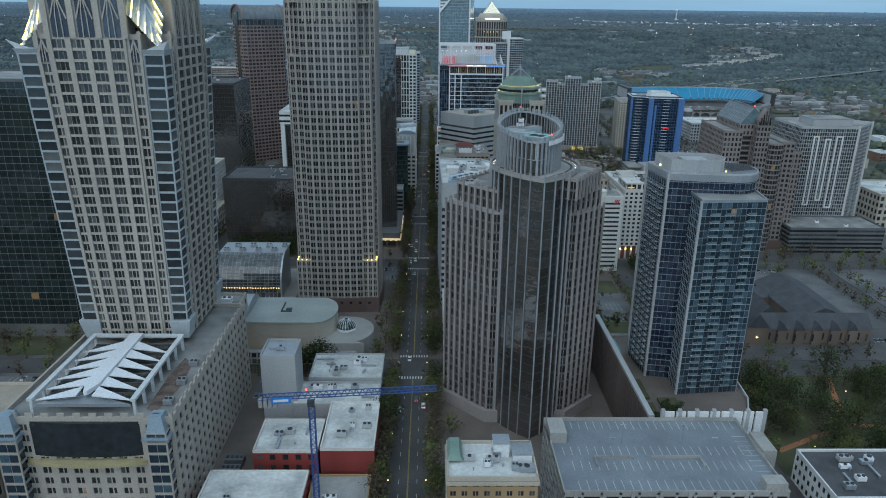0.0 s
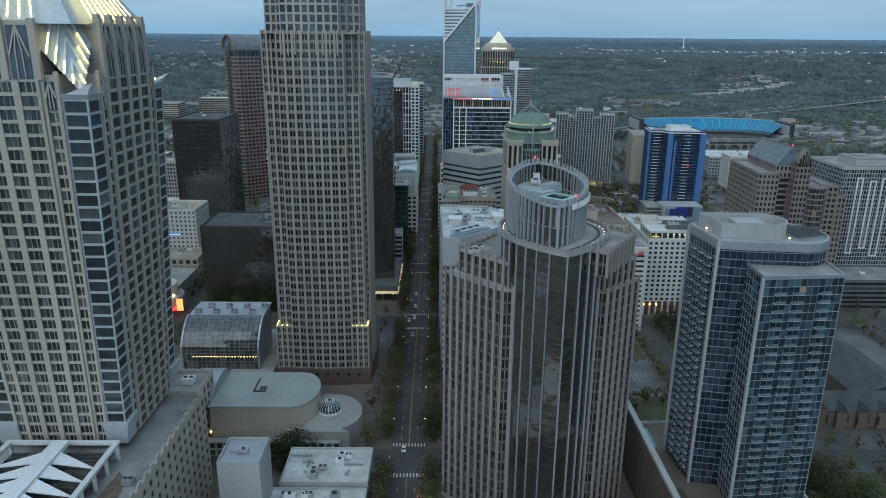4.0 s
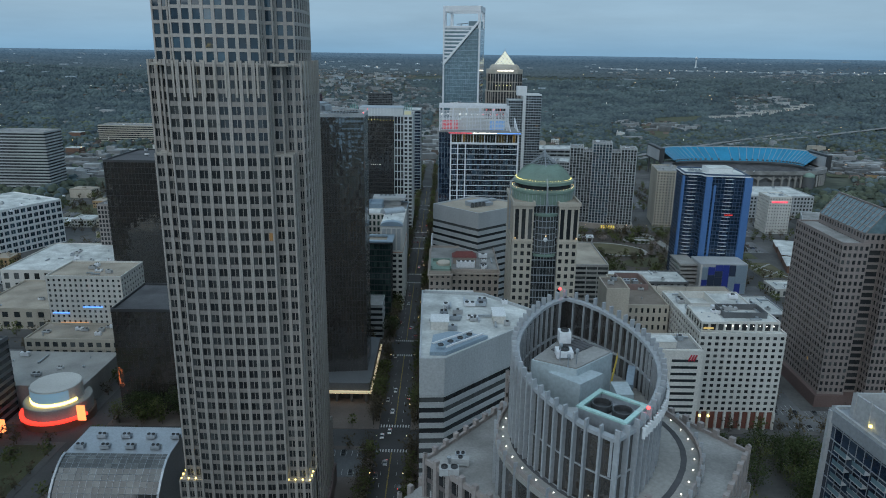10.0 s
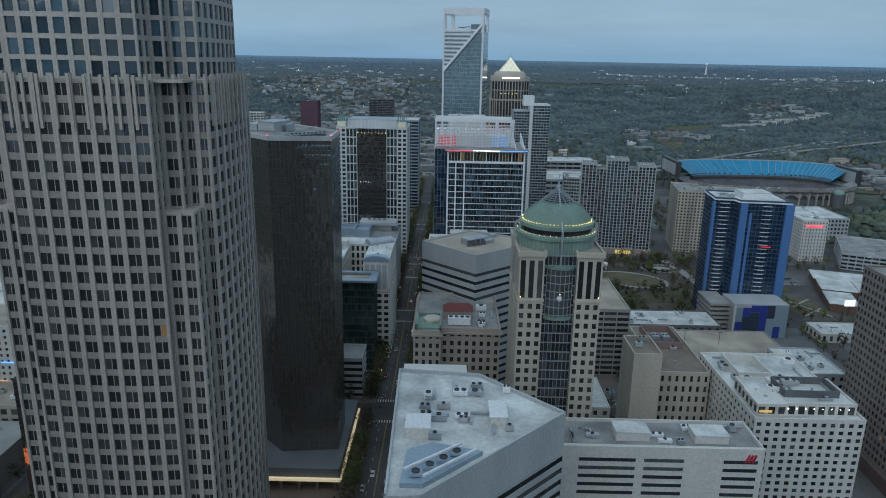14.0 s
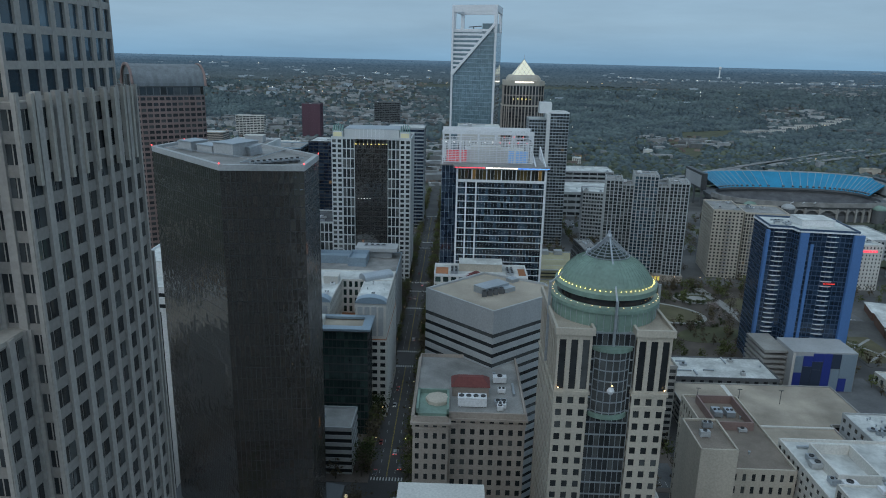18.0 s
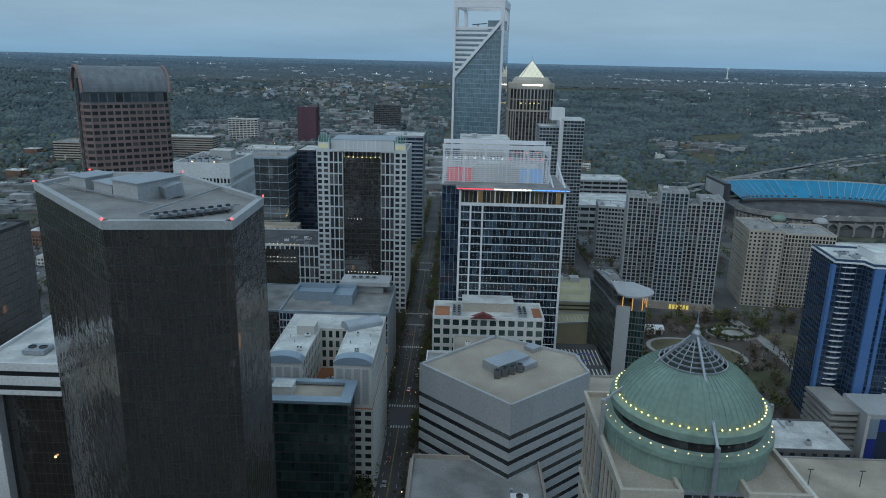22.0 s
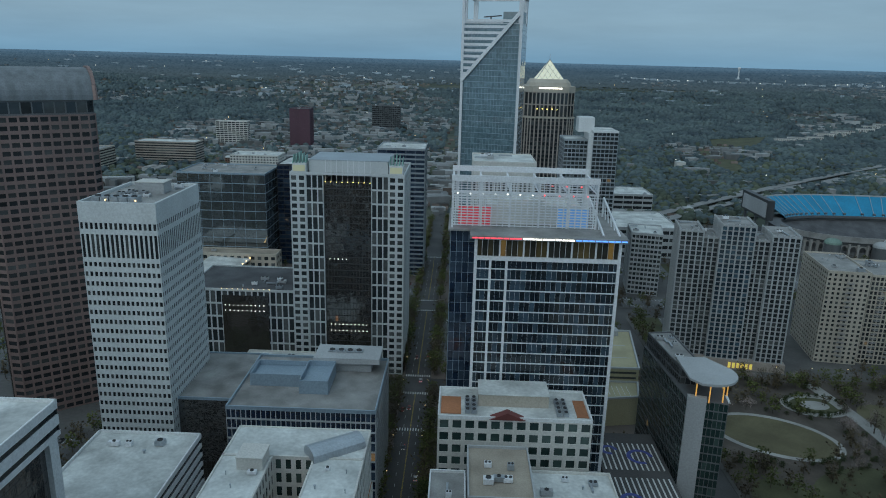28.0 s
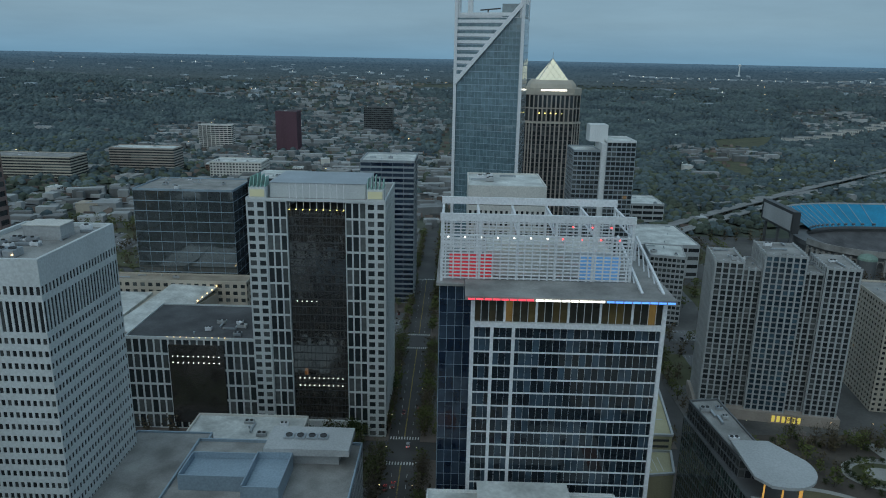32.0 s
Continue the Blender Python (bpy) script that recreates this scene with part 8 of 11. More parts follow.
def gabled_tower():
    root = thing("gabled_tower", "taupe granite office tower with stepped shoulders and glazed gable roof", "skyscraper", (250, 545, 0))
    ox, oy, dg = 222.0, 520.0, -2.0

    def lot_(u0, v0, u1, v1):
        return turned(rect(ox + u0, oy + v0, ox + u1, oy + v1), ox, oy, dg)

    kw = dict(fh=3.9, bay=2.9, pier=1.2, span=1.6, depth=0.4)
    a = lot_(0, 0, 14, 53)
    facade(root, a, 0, 92, STONE_TAUPE, GLASS_DARK, count=120, edges=(0, 3), **kw)
    roof(root, a, 92, ROOF_GREY, 1.0, rim_mat=STONE_TAUPE)
    slot = lot_(14.02, 3, 22, 50)
    facade(root, slot, 0, 89, STONE_TAUPE, GLASS_DARK, 3.9, 8.0, 0.3, 1.3, 0.4, 30, name="recessed_wall", edges=(0,))
    roof(root, slot, 89, ROOF_GREY, 1.0, rim_mat=STONE_TAUPE)
    b = lot_(22.02, -5, 32, 50)
    facade(root, b, 0, 101, STONE_TAUPE, GLASS_DARK, 3.9, 2.5, 0.9, 1.5, 0.4, 60, name="bay_wall", edges=(0, 3))
    roof(root, b, 101, ROOF_GREY, 1.0, rim_mat=STONE_TAUPE)
    bow = turned(arc(ox + 38, oy - 4, 6.0, 4.5, 180, 360, 8) + [(ox + 44, oy + 20), (ox + 32.02, oy + 20)], ox, oy, dg)
    facade(root, bow, 0, 84, STONE_TAUPE, GLASS_DARK, 3.9, 2.2, 0.25, 1.0, 0.3, 40, name="bowed_bay")
    roof(root, bow, 84, ROOF_GREY, 0.8, rim_mat=STONE_TAUPE)
    c = lot_(44.02, -1, 54, 50)
    facade(root, c, 0, 84, STONE_TAUPE, GLASS_DARK, count=50, name="west_wall", edges=(0, 1), **kw)
    roof(root, c, 84, ROOF_GREY, 1.0, rim_mat=STONE_TAUPE)
    d = lot_(54.02, 2, 62, 48)
    facade(root, d, 0, 76, STONE_TAUPE, GLASS_DARK, count=20, name="lower_wing", edges=(0, 1), **kw)
    roof(root, d, 76, ROOF_GREY, 1.0, rim_mat=STONE_TAUPE)
    u = lot_(11, 1, 33, 50)
    facade(root, u, 89, 98, STONE_TAUPE, GLASS_DARK, 4.5, 2.9, 1.3, 2.0, 0.4, 16, name="upper_wall")
    front = lot_(22, -5.2, 32, 1)
    g = Geo()
    fa, fb = lot_(27, -5.2, 32, 1)[0], lot_(22, -5.2, 27, 1)[2]
    g.add([(*front[0], 101), (*front[1], 101), (*fa, 110), (*front[3], 101), (*front[2], 101), (*fb, 110)], [(0, 1, 2), (5, 4, 3), (0, 2, 5, 3), (1, 4, 5, 2), (0, 3, 4, 1)])
    part("front_gable", g, STONE_TAUPE, root)
    g = Geo()
    for i in range(5):
        m_ = lot_(23.4 + i * 1.6, -5.5, 24.4 + i * 1.6, -5.25)
        g.prism(m_, 98, 103.5 + 2.4 * (2 - abs(i - 2)))
    part("gable_window", g, GLASS_DARK, root, "tall dark windows under the pointed gable")
    g = Geo()
    p0, p1, p2, p3_, ra, rb = u[0], u[1], u[2], u[3], lot_(20, 1, 33, 50)[0], lot_(11, 1, 20, 50)[2]
    g.add([(*p0, 98), (*p1, 98), (*ra, 110), (*p3_, 98), (*p2, 98), (*rb, 110)], [(0, 1, 2), (5, 4, 3), (0, 2, 5, 3), (1, 4, 5, 2), (0, 3, 4, 1)])
    part("gable_roof", g, GLASS_SKY, root, "pale glazed gable roof")
    for i in range(13):
        q = i / 12
        l_, r_, t_ = [tuple(a_ + (b_ - a_) * q for a_, b_ in zip(s, f)) for s, f in ((p0, p3_), (p1, p2), (ra, rb))]
        r = Geo()
        r.beam((*l_, 98.1), (*t_, 110.1), 0.4)
        r.beam((*r_, 98.1), (*t_, 110.1), 0.4)
        part("gable_rib", r, STONE_TAUPE, root)
    for k_ in range(1, 4):
        r = Geo()
        la, lb = [tuple(s + (f - s) * k_ / 4 for s, f in zip(A, B)) for A, B in ((p0, ra), (p3_, rb))]
        r.beam((*la, 98.1 + 3.0 * k_), (*lb, 98.1 + 3.0 * k_), 0.25)
        part("purlin", r, STONE_TAUPE, root)
    r = Geo()
    r.beam((*ra, 110.3), (*rb, 110.3), 0.8)
    part("ridge", r, STONE_TAUPE, root)
    base = Geo()
    base.prism(inset(lot_(0, 0, 62, 53), -2.2), 0, 7)
    part("base", base, BASE_GRANITE, root)
    lamps(root, [(*ra, 111.4)], 0.7, LAMP_RED, "beacon")


gabled_tower()


def grey_condo():
    root = thing("grey_condo", "grey glass apartment tower with tall white frames on its front", "apartment tower", (325, 562, 0))
    poly = [(291, 540), (336, 540), (363, 566), (342, 592), (291, 586)]
    facade(root, poly, 0, 92, GREY_PRECAST, GLASS_GREY, 3.1, 1.9, 0.3, 0.7, 0.3, 70, span_mat=SPAN_GREY)
    roof(root, poly, 92, ROOF_GREY, 1.6, rim_mat=GREY_PRECAST)
    penthouse(root, 306, 552, 338, 576, 92.2, 5, GREY_PRECAST, ROOF_GREY)
    for xa, w_, z0, z1 in ((302.0, 3.6, 30, 86), (311.5, 3.6, 34, 84), (320.0, 4.6, 28, 86)):
        g = Geo()
        for s_ in (0.0, w_):
            g.box(xa + s_ - 0.45, 539.0, z0, xa + s_ + 0.45, 539.98, z1)
        g.box(xa + 0.45, 539.0, z0, xa + w_ - 0.45, 539.98, z0 + 0.9)
        g.box(xa + 0.45, 539.0, z1 - 0.9, xa + w_ - 0.45, 539.98, z1)
        part("white_frame", g, WHITE_PAINT, root, "tall white window frame")
    g = Geo()
    for s_ in (0, 1):
        p = Vector((336, 540)) + Vector((27, 26)) * (0.02 + 0.9 * s_)
        g.prism(turned(rect(p.x - 0.5, p.y - 0.8, p.x + 2.4, p.y + 0.3), p.x, p.y, 44), 0, 94)
    part("white_pier", g, WHITE_WARM, root)
    slab = Geo()
    slab.prism(rect(-2.6, -1.5, 2.6, 0), -0.12, 0.12)
    slab.box(-2.6, -1.5, 0.12, 2.6, -1.42, 1.1)
    me = slab.mesh("balcony", GREY_PRECAST)
    for i in range(25):
        for k_ in (0.35, 0.65):
            ob = new("balcony", me)
            ob.parent = root
            ob.matrix_basis = pose(336 + 27 * k_ - 325, 540 + 26 * k_ - 562, 12 + i * 3.1, 0, 0, 43.9)


grey_condo()
flat_block("garage_building", "dark banded garage base of the grey apartment tower", rect(278, 506, 352, 539), 20, GREY_DARK, GLASS_DARK, ROOF_GREY, 16, 2, count=6, fh=3.2, bay=40, pier=0, span=1.5)


def prow_block():
    root = thing("prow_office", "slim dark glass slab with a curved white roof canopy", "office building", (120, 800, 0))
    poly = [(112, 772), (128, 768), (132, 790), (122, 830), (108, 828)]
    facade(root, poly, 0, 52, GREY_DARK, GLASS_GREEN, 3.9, 1.8, 0.2, 0.6, 0.25, 60)
    up = [(113, 786), (124, 784), (121, 829), (109, 827)]
    facade(root, up, 52, 59, GREY_DARK, GLASS_DARK, 3.5, 2.2, 0.3, 0.8, 0.25, 16, name="upper_wall")
    roof(root, up, 59, ROOF_GREY, 0.8, rim_mat=GREY_DARK)
    fin = Geo()
    fin.prism([(111.6, 770.4), (119, 768.6), (119.6, 771), (112.2, 773)], 0, 54)
    part("blank_wall", fin, GREY_PRECAST, root)
    can = Geo()
    can.prism([(112.5, 773), (116, 768)] + arc(122, 779, 12, 12, -95, 20, 10) + [(126, 795), (113, 795)], 60.2, 61.2)
    part("canopy", can, GREY_PRECAST, root)
    po = Geo()
    for x, y in ((115, 771), (120, 769), (126, 770), (130, 776), (131, 783)):
        po.beam((x, y, 52), (x, y, 60.2), 0.4)
    part("canopy_post", po, glow("amber_post_light", (1.0, 0.5, 0.12), 0.5), root)
    roof_clutter(root, 112, 795, 120, 824, 59.2, 6, 150, 0.8)


prow_block()


def terrace_hotel():
    root = thing("terrace_hotel", "cream building with a white roof and terracotta terraces", "building", (38, 762, 0))
    poly = rect(8, 747, 68, 772)
    facade(root, poly, 0, 53, WHITE_WARM, GLASS_GREEN, 5.2, 5.0, 1.6, 1.9, 0.5, 40)
    roof(root, poly, 53, ROOF_WHITE, 1.0, rim_mat=WHITE_PAINT)
    for xa, xb in ((9, 17), (62.5, 67)):
        g = Geo()
        g.prism(rect(xa, 750, xb, 764), 53.2, 53.5)
        part("terrace", g, TERRACOTTA, root)
    penthouse(root, 24, 757, 52, 770, 53.2, 5, STONE_BEIGE, ROOF_WHITE)
    for i in range(8):
        fan_unit(root, 19.5 + (i % 2) * 2.6, 751 + (i // 2) * 3.4, 53.2, 2, 2, 1.8, STEEL, 1)
        fan_unit(root, 55.5 + (i % 2) * 2.6, 751 + (i // 2) * 3.4, 53.2, 2, 2, 1.8, STEEL, 1)
    g = Geo()
    g.add([(28, 746.4, 53), (42, 746.4, 53), (35, 746.4, 56), (28, 750, 53), (42, 750, 53), (35, 750, 56)], [(0, 1, 2), (5, 4, 3), (0, 2, 5, 3), (1, 4, 5, 2)])
    part("gable", g, TERRA_RED, root)


terrace_hotel()
flat_block("white_block", "white-framed low office with a dark roof deck", rect(6, 690, 19, 730), 40, WHITE_PAINT, GLASS_NAVY, ROOF_GREY, 17, 3, count=10, fh=4, bay=4, pier=0.6, span=1.4)
flat_block("metal_block", "ribbed grey metal-clad block with a brown roof", rect(19.5, 704, 42, 736), 47, GREY_PRECAST, STEEL, ROOF_TAN, 18, 5, count=0, fh=47, bay=1.4, pier=0.4, span=1.0, depth=0.2)
flat_block("white_block", "low block with a broad white roof", rect(43, 706, 74, 738), 36, WHITE_WARM, GLASS_GREY, ROOF_WHITE, 19, 5, count=8, fh=5, bay=6, pier=3, span=2.6)
flat_block("parking_deck", "concrete parking deck with tall lamp posts", rect(70, 640, 132, 702), 42, CONCRETE, GLASS_DARK, ROOF_TAN, 20, 0, count=12, fh=3.4, bay=8, pier=0.6, span=1.5)
def straw_deck():
    root = thing("parking_deck", "parking deck with straw-coloured floors on two levels", "garage", (102, 880, 0))
    straw = solid("straw_concrete", (0.40, 0.36, 0.23), 0.9, 0.2, fine=2)
    lower = [(84, 838), (112.5, 843), (116.2, 860.8), (84, 860.8)]
    upper = [(84, 861), (116.4, 861), (124, 917), (84, 917)]
    for poly, h, name in ((lower, 16, "lower_deck"), (upper, 24, "upper_deck")):
        g = Geo()
        g.prism(poly, 0, h)
        part(name, g, straw, root)
        for (xa, ya), (xb, yb) in zip(poly, poly[1:] + poly[:1]):
            p = Geo()
            p.beam((xa, ya, h + 0.5), (xb, yb, h + 0.5), 1.0)
            part("parapet", p, GREY_PRECAST, root)
    for z in (18.2, 21.2):
        o = Geo()
        o.box(86, 860.7, z, 115, 860.98, z + 1.1)
        part("opening", o, GLASS_DARK, root)
    for i in range(9):
        w = Geo()
        w.box(87 + i * 2.7, 845, 16, 87.25 + i * 2.7, 856, 16.02)
        part("bay_line", w, PAINT_LINE, root)
    for i in range(2):
        w = Geo()
        w.box(86, 876 + i * 18, 24, 116, 876.6 + i * 18, 24.02)
        part("joint", w, GREY_PRECAST, root)
    for x in (96, 108):
        h = Geo()
        h.box(x, 909, 24, x + 7, 916, 27.5)
        part("stair_head", h, GREY_PRECAST, root)


straw_deck()


def painted_lot():
    root = thing("painted_parking_deck", "low parking deck painted with white bays and blue curves", "garage", (93, 772, 0))
    g = Geo()
    g.box(80, 742, 0, 109, 805, 16)
    part("deck", g, ASPHALT, root)
    w, b = Geo(), Geo()
    for i in range(12):
        w.box(81.5 + i * 2.3, 746, 16, 82.2 + i * 2.3, 768, 16.02)
        w.box(81.5 + i * 2.3, 774, 16, 82.2 + i * 2.3, 796, 16.02)
    part("bay_line", w, PAINT_LINE, root)
    for cx, cy, r0 in ((88, 752, 5), (99, 785, 6), (86, 790, 4)):
        k = 16
        b.add([(cx + r * math.cos(1.6 * math.pi * i / k), cy + r * math.sin(1.6 * math.pi * i / k), 16.03) for r in (r0, r0 - 1.8) for i in range(k + 1)],
              [(i, i + 1, i + k + 2, i + k + 1) for i in range(k)])
    part("blue_curve", b, BLUE_BRIGHT, root)


painted_lot()

# ---------------------------------------------------------------- east side, middle distance
flat_block("black_slab", "black glass office slab with a white sign bar", rect(-218, 646, -178, 704), 110, STEEL_DARK, GLASS_BLACK, ROOF_DARK, 23, 4, count=70, fh=3.9, bay=2.4, pier=0.12, span=0.25, depth=0.15, category="office tower")
flat_block("black_block", "lower black mirror-glass office block", rect(-153, 504, -96, 545), 56, STEEL_DARK, GLASS_BLACK, ROOF_DARK, 24, 6, count=60, fh=3.9, bay=2.8, pier=0.1, span=0.12, depth=0.1, category="office building")
flat_block("grey_hotel", "pale hotel with blue light lines and a beige base", rect(-226, 574, -180, 606), 50, WHITE_WARM, GLASS_GREY, ROOF_TAN, 25, 8, count=70, fh=3.3, bay=3.4, pier=1.9, span=1.7, category="hotel")
gh_ = bpy.data.objects["grey_hotel"]
for xa, xb, z_, m_ in ((-224, -214, 27.0, LED_BLUE), (-205, -193, 31.0, LED_BLUE), (-220, -203, 20.5, glow("orange_strip_light", (1.0, 0.45, 0.15), 0.6))):
    g = Geo()
    g.box(xa, 573.5, z_, xb, 573.9, z_ + 0.6)
    part("light_strip", g, m_, gh_, "thin glowing light strip")
flat_block("hotel_base", "low beige shopping wing in front of the hotel", rect(-228, 548, -172, 573), 20, STONE_BEIGE, GLASS_GREY, ROOF_TAN, 26, 8, count=12, fh=5, bay=5, pier=2, span=2)
flat_block("white_grid_office", "white gridded office block", [(-388, 772), (-357, 836), (-421, 868), (-452, 803)], 42, WHITE_PAINT, GLASS_BLUE, ROOF_WHITE, 27, 16, count=60, fh=6.0, bay=6.0, pier=1.6, span=2.2, depth=0.5, split=2)
flat_block("banded_office", "pale banded office tower far beyond the rail yard", rect(-590, 1098, -514, 1140), 76, GREY_PRECAST, GLASS_GREY, ROOF_GREY, 28, 4, count=20, fh=4, bay=40, pier=0, span=1.9)
flat_block("arena_block", "low hall with a white roof", rect(-330, 690, -250, 770), 16, WHITE_WARM, GLASS_GREY, ROOF_WHITE, 29, 12, count=4, fh=8, bay=8, pier=4, span=3)
flat_block("arena_block", "low hall with a tan roof", rect(-300, 612, -235, 672), 14, STONE_BEIGE, GLASS_GREY, ROOF_TAN, 30, 8, count=4, fh=7, bay=8, pier=4, span=3)
flat_block("dark_grid_office", "mauve hotel tower with a grid of square windows", rect(-288, 768, -262, 800), 52, STONE_MAUVE, GLASS_DARK, ROOF_GREY, 31, 3, count=16, fh=3.9, bay=3, pier=0.8, span=1.2)
flat_block("corner_mall", "banded dark office terrace", rect(-245, 455, -205, 500), 42, GREY_DARK, GLASS_DARK, ROOF_GREY, 32, 5, count=16, fh=4, bay=40, pier=0, span=1.7)


def neon_mall():
    root = thing("neon_mall", "round corner entertainment building with red neon bands", "shopping centre", (-182, 490, 0))
    cx, cy = -182.0, 497.0
    for r, z0, z1, m in ((17, 0, 4, BRICK_BROWN), (16, 4, 11, CONCRETE), (12, 11, 19, WHITE_WARM)):
        g = Geo()
        g.lathe(cx, cy, [(r, z0), (r, z1), (r - 0.4, z1 + 0.3), (0.1, z1 + 0.3)], 40)
        part("storey", g, m, root)
    g = Geo()
    g.lathe(cx, cy, [(18.2, 4.4), (18.2, 5.6), (16.2, 5.6)], 40, math.pi * 1.05, math.pi * 1.9)
    part("neon_band", g, NEON_RED, root)
    g = Geo()
    g.lathe(cx, cy, [(12.6, 11.6), (12.6, 12.8), (12.0, 12.8)], 40, math.pi * 1.05, math.pi * 1.9)
    part("lit_band", g, LAMP_YELLOW, root)
    g = Geo()
    g.lathe(cx, cy, [(12.3, 13.4), (12.3, 18.6)], 30, math.pi * 1.1, math.pi * 1.8)
    part("curved_screen", g, glow("blue_yellow_screen", (0.25, 0.42, 0.55), 0.35), root)
    g = Geo()
    g.box(-166, 484, 5, -162, 484.6, 13)
    g.box(-203, 478, 1, -199, 478.6, 8)
    part("lit_sign", g, NEON_ORANGE, root)
    g = Geo()
    g.prism(rect(-240, 503, -172, 546), 0, 14)
    part("rear_hall", g, CONCRETE, root)
    roof_clutter(root, -235, 508, -180, 540, 14, 12, 160, 1.2)


neon_mall()


# ---------------------------------------------------------------- church and parish blocks
def gable(g, x0, y0, x1, y1, z0, z1, along="x"):
    if along == "x":
        ym = (y0 + y1) / 2
        g.add([(x0, y0, z0), (x0, y1, z0), (x0, ym, z1), (x1, y0, z0), (x1, y1, z0), (x1, ym, z1)], [(0, 2, 1), (3, 4, 5), (0, 3, 5, 2), (1, 2, 5, 4), (0, 1, 4, 3)])
    else:
        xm = (x0 + x1) / 2
        g.add([(x0, y0, z0), (x1, y0, z0), (xm, y0, z1), (x0, y1, z0), (x1, y1, z0), (xm, y1, z1)], [(0, 1, 2), (3, 5, 4), (0, 2, 5, 3), (1, 4, 5, 2), (0, 3, 4, 1)])


def church():
    root = thing("church", "brown brick church with steep slate roofs and gables", "church", (215, 365, 0))
    walls, roofs = Geo(), Geo()
    for a, h, t, al in (((186, 352, 250, 366), 9, 16, "x"), ((190, 366, 204, 402), 9, 17, "y"), ((214, 366, 246, 424), 9, 16, "y"), ((178, 350, 190, 372), 11, 19, "y"), ((206, 400, 216, 418), 8, 12, "x")):
        walls.box(a[0], a[1], 0, a[2], a[3], h)
        gable(roofs, a[0] - 0.5, a[1] - 0.5, a[2] + 0.5, a[3] + 0.5, h, t, al)
    for i in range(5):
        x = 196 + i * 10
        walls.box(x, 350.2, 0, x + 5, 352, 9)
        gable(roofs, x - 0.3, 349.8, x + 5.3, 359, 9, 13, "y")
    part("wall", walls, solid("weathered_brown_stone", (0.175, 0.135, 0.11), 0.9, 0.25, fine=4), root)
    part("roof", roofs, solid("dark_slate", (0.062, 0.066, 0.074), 0.75, 0.25, 0.2, 2.0), root, "steep slate roof")
    win = []
    for i in range(18):
        win.append((189 + i * 3.4, 350.1 if (i % 3) == 2 else 351.94, 4.6, 0, 1.0, 4.2))
    put_windows(root, win, GLASS_DARK, 18)
    lamps(root, [(184, 349.4, 5.0)], 0.8, LAMP_WARM, "porch_lamp")


church()
flat_block("court_house", "pale stone civic block with pilasters", rect(376, 556, 440, 610), 34, STONE_BEIGE, GLASS_GREY, ROOF_WHITE, 33, 12, count=30, fh=5.5, bay=5, pier=2.0, span=2.2)
flat_block("white_store", "low white office with black roof and plant", rect(146, 203, 190, 232), 13, WHITE_PAINT, GLASS_DARK, ROOF_DARK, 34, 12, count=20, fh=4.2, bay=3.4, pier=1.2, span=1.8)
flat_block("school_block", "long low white block beside the stadium road", rect(372, 985, 455, 1050), 26, GREY_PRECAST, GLASS_GREY, ROOF_WHITE, 35, 10, count=20, fh=4, bay=4, pier=1.6, span=1.8)
flat_block("white_hotel", "slim white hotel with a red roof sign", rect(366, 908, 390, 936), 40, WHITE_WARM, GLASS_GREY, ROOF_WHITE, 36, 5, count=20, fh=3.3, bay=3.2, pier=1.8, span=1.6, category="hotel")
flat_block("parking_deck", "long white parking deck with open bands", turned(rect(394, 884, 462, 962), 394, 884, -24), 15, PALE_GRID, GLASS_DARK, ROOF_GREY, 38, 8, count=6, fh=3.6, bay=6, pier=0.8, span=1.7)


def brick_mall():
    root = thing("brick_mall", "low brick shopping hall with angled white roofs and a lit screen", "shopping hall", (358, 805, 0))
    for i, (xa, ya, xb, yb, a, h) in enumerate(((326, 760, 346, 792, -18, 7), (336, 792, 362, 822, -18, 8), (346, 824, 392, 850, -18, 6.5), (366, 786, 396, 818, -18, 6))):
        p = turned(rect(xa, ya, xb, yb), (xa + xb) / 2, (ya + yb) / 2, a)
        w = Geo()
        w.prism(p, 0, h)
        part("wall", w, BRICK_BROWN, root)
        r = Geo()
        r.prism(inset(p, -0.9), h, h + 0.7, inset(p, 0.6))
        part("roof", r, ROOF_WHITE, root)
    s = Geo()
    s.box(327, 754.6, 8, 335, 755, 13)
    part("lit_screen", s, glow("white_screen_light", (0.9, 0.95, 1.0), 0.8), root, "bright white video screen")
    q = Geo()
    q.box(330.6, 755.2, 0.2, 331.4, 755.8, 8)
    part("screen_post", q, STEEL_DARK, root)


brick_mall()
sg_ = bpy.data.objects["white_hotel"]
g = Geo()
for i in range(7):
    g.box(369 + i * 2.4, 907.5, 34.4, 370.8 + i * 2.4, 907.8, 36.2)
part("sign_bar", g, LED_RED, sg_, "red sign bars")
flat_block("mid_garage", "wide grey hall with a pale roof behind the apartments", rect(150, 1180, 235, 1260), 30, GREY_PRECAST, GLASS_DARK, ROOF_WHITE, 37, 6, count=10, fh=7, bay=10, pier=1, span=4)


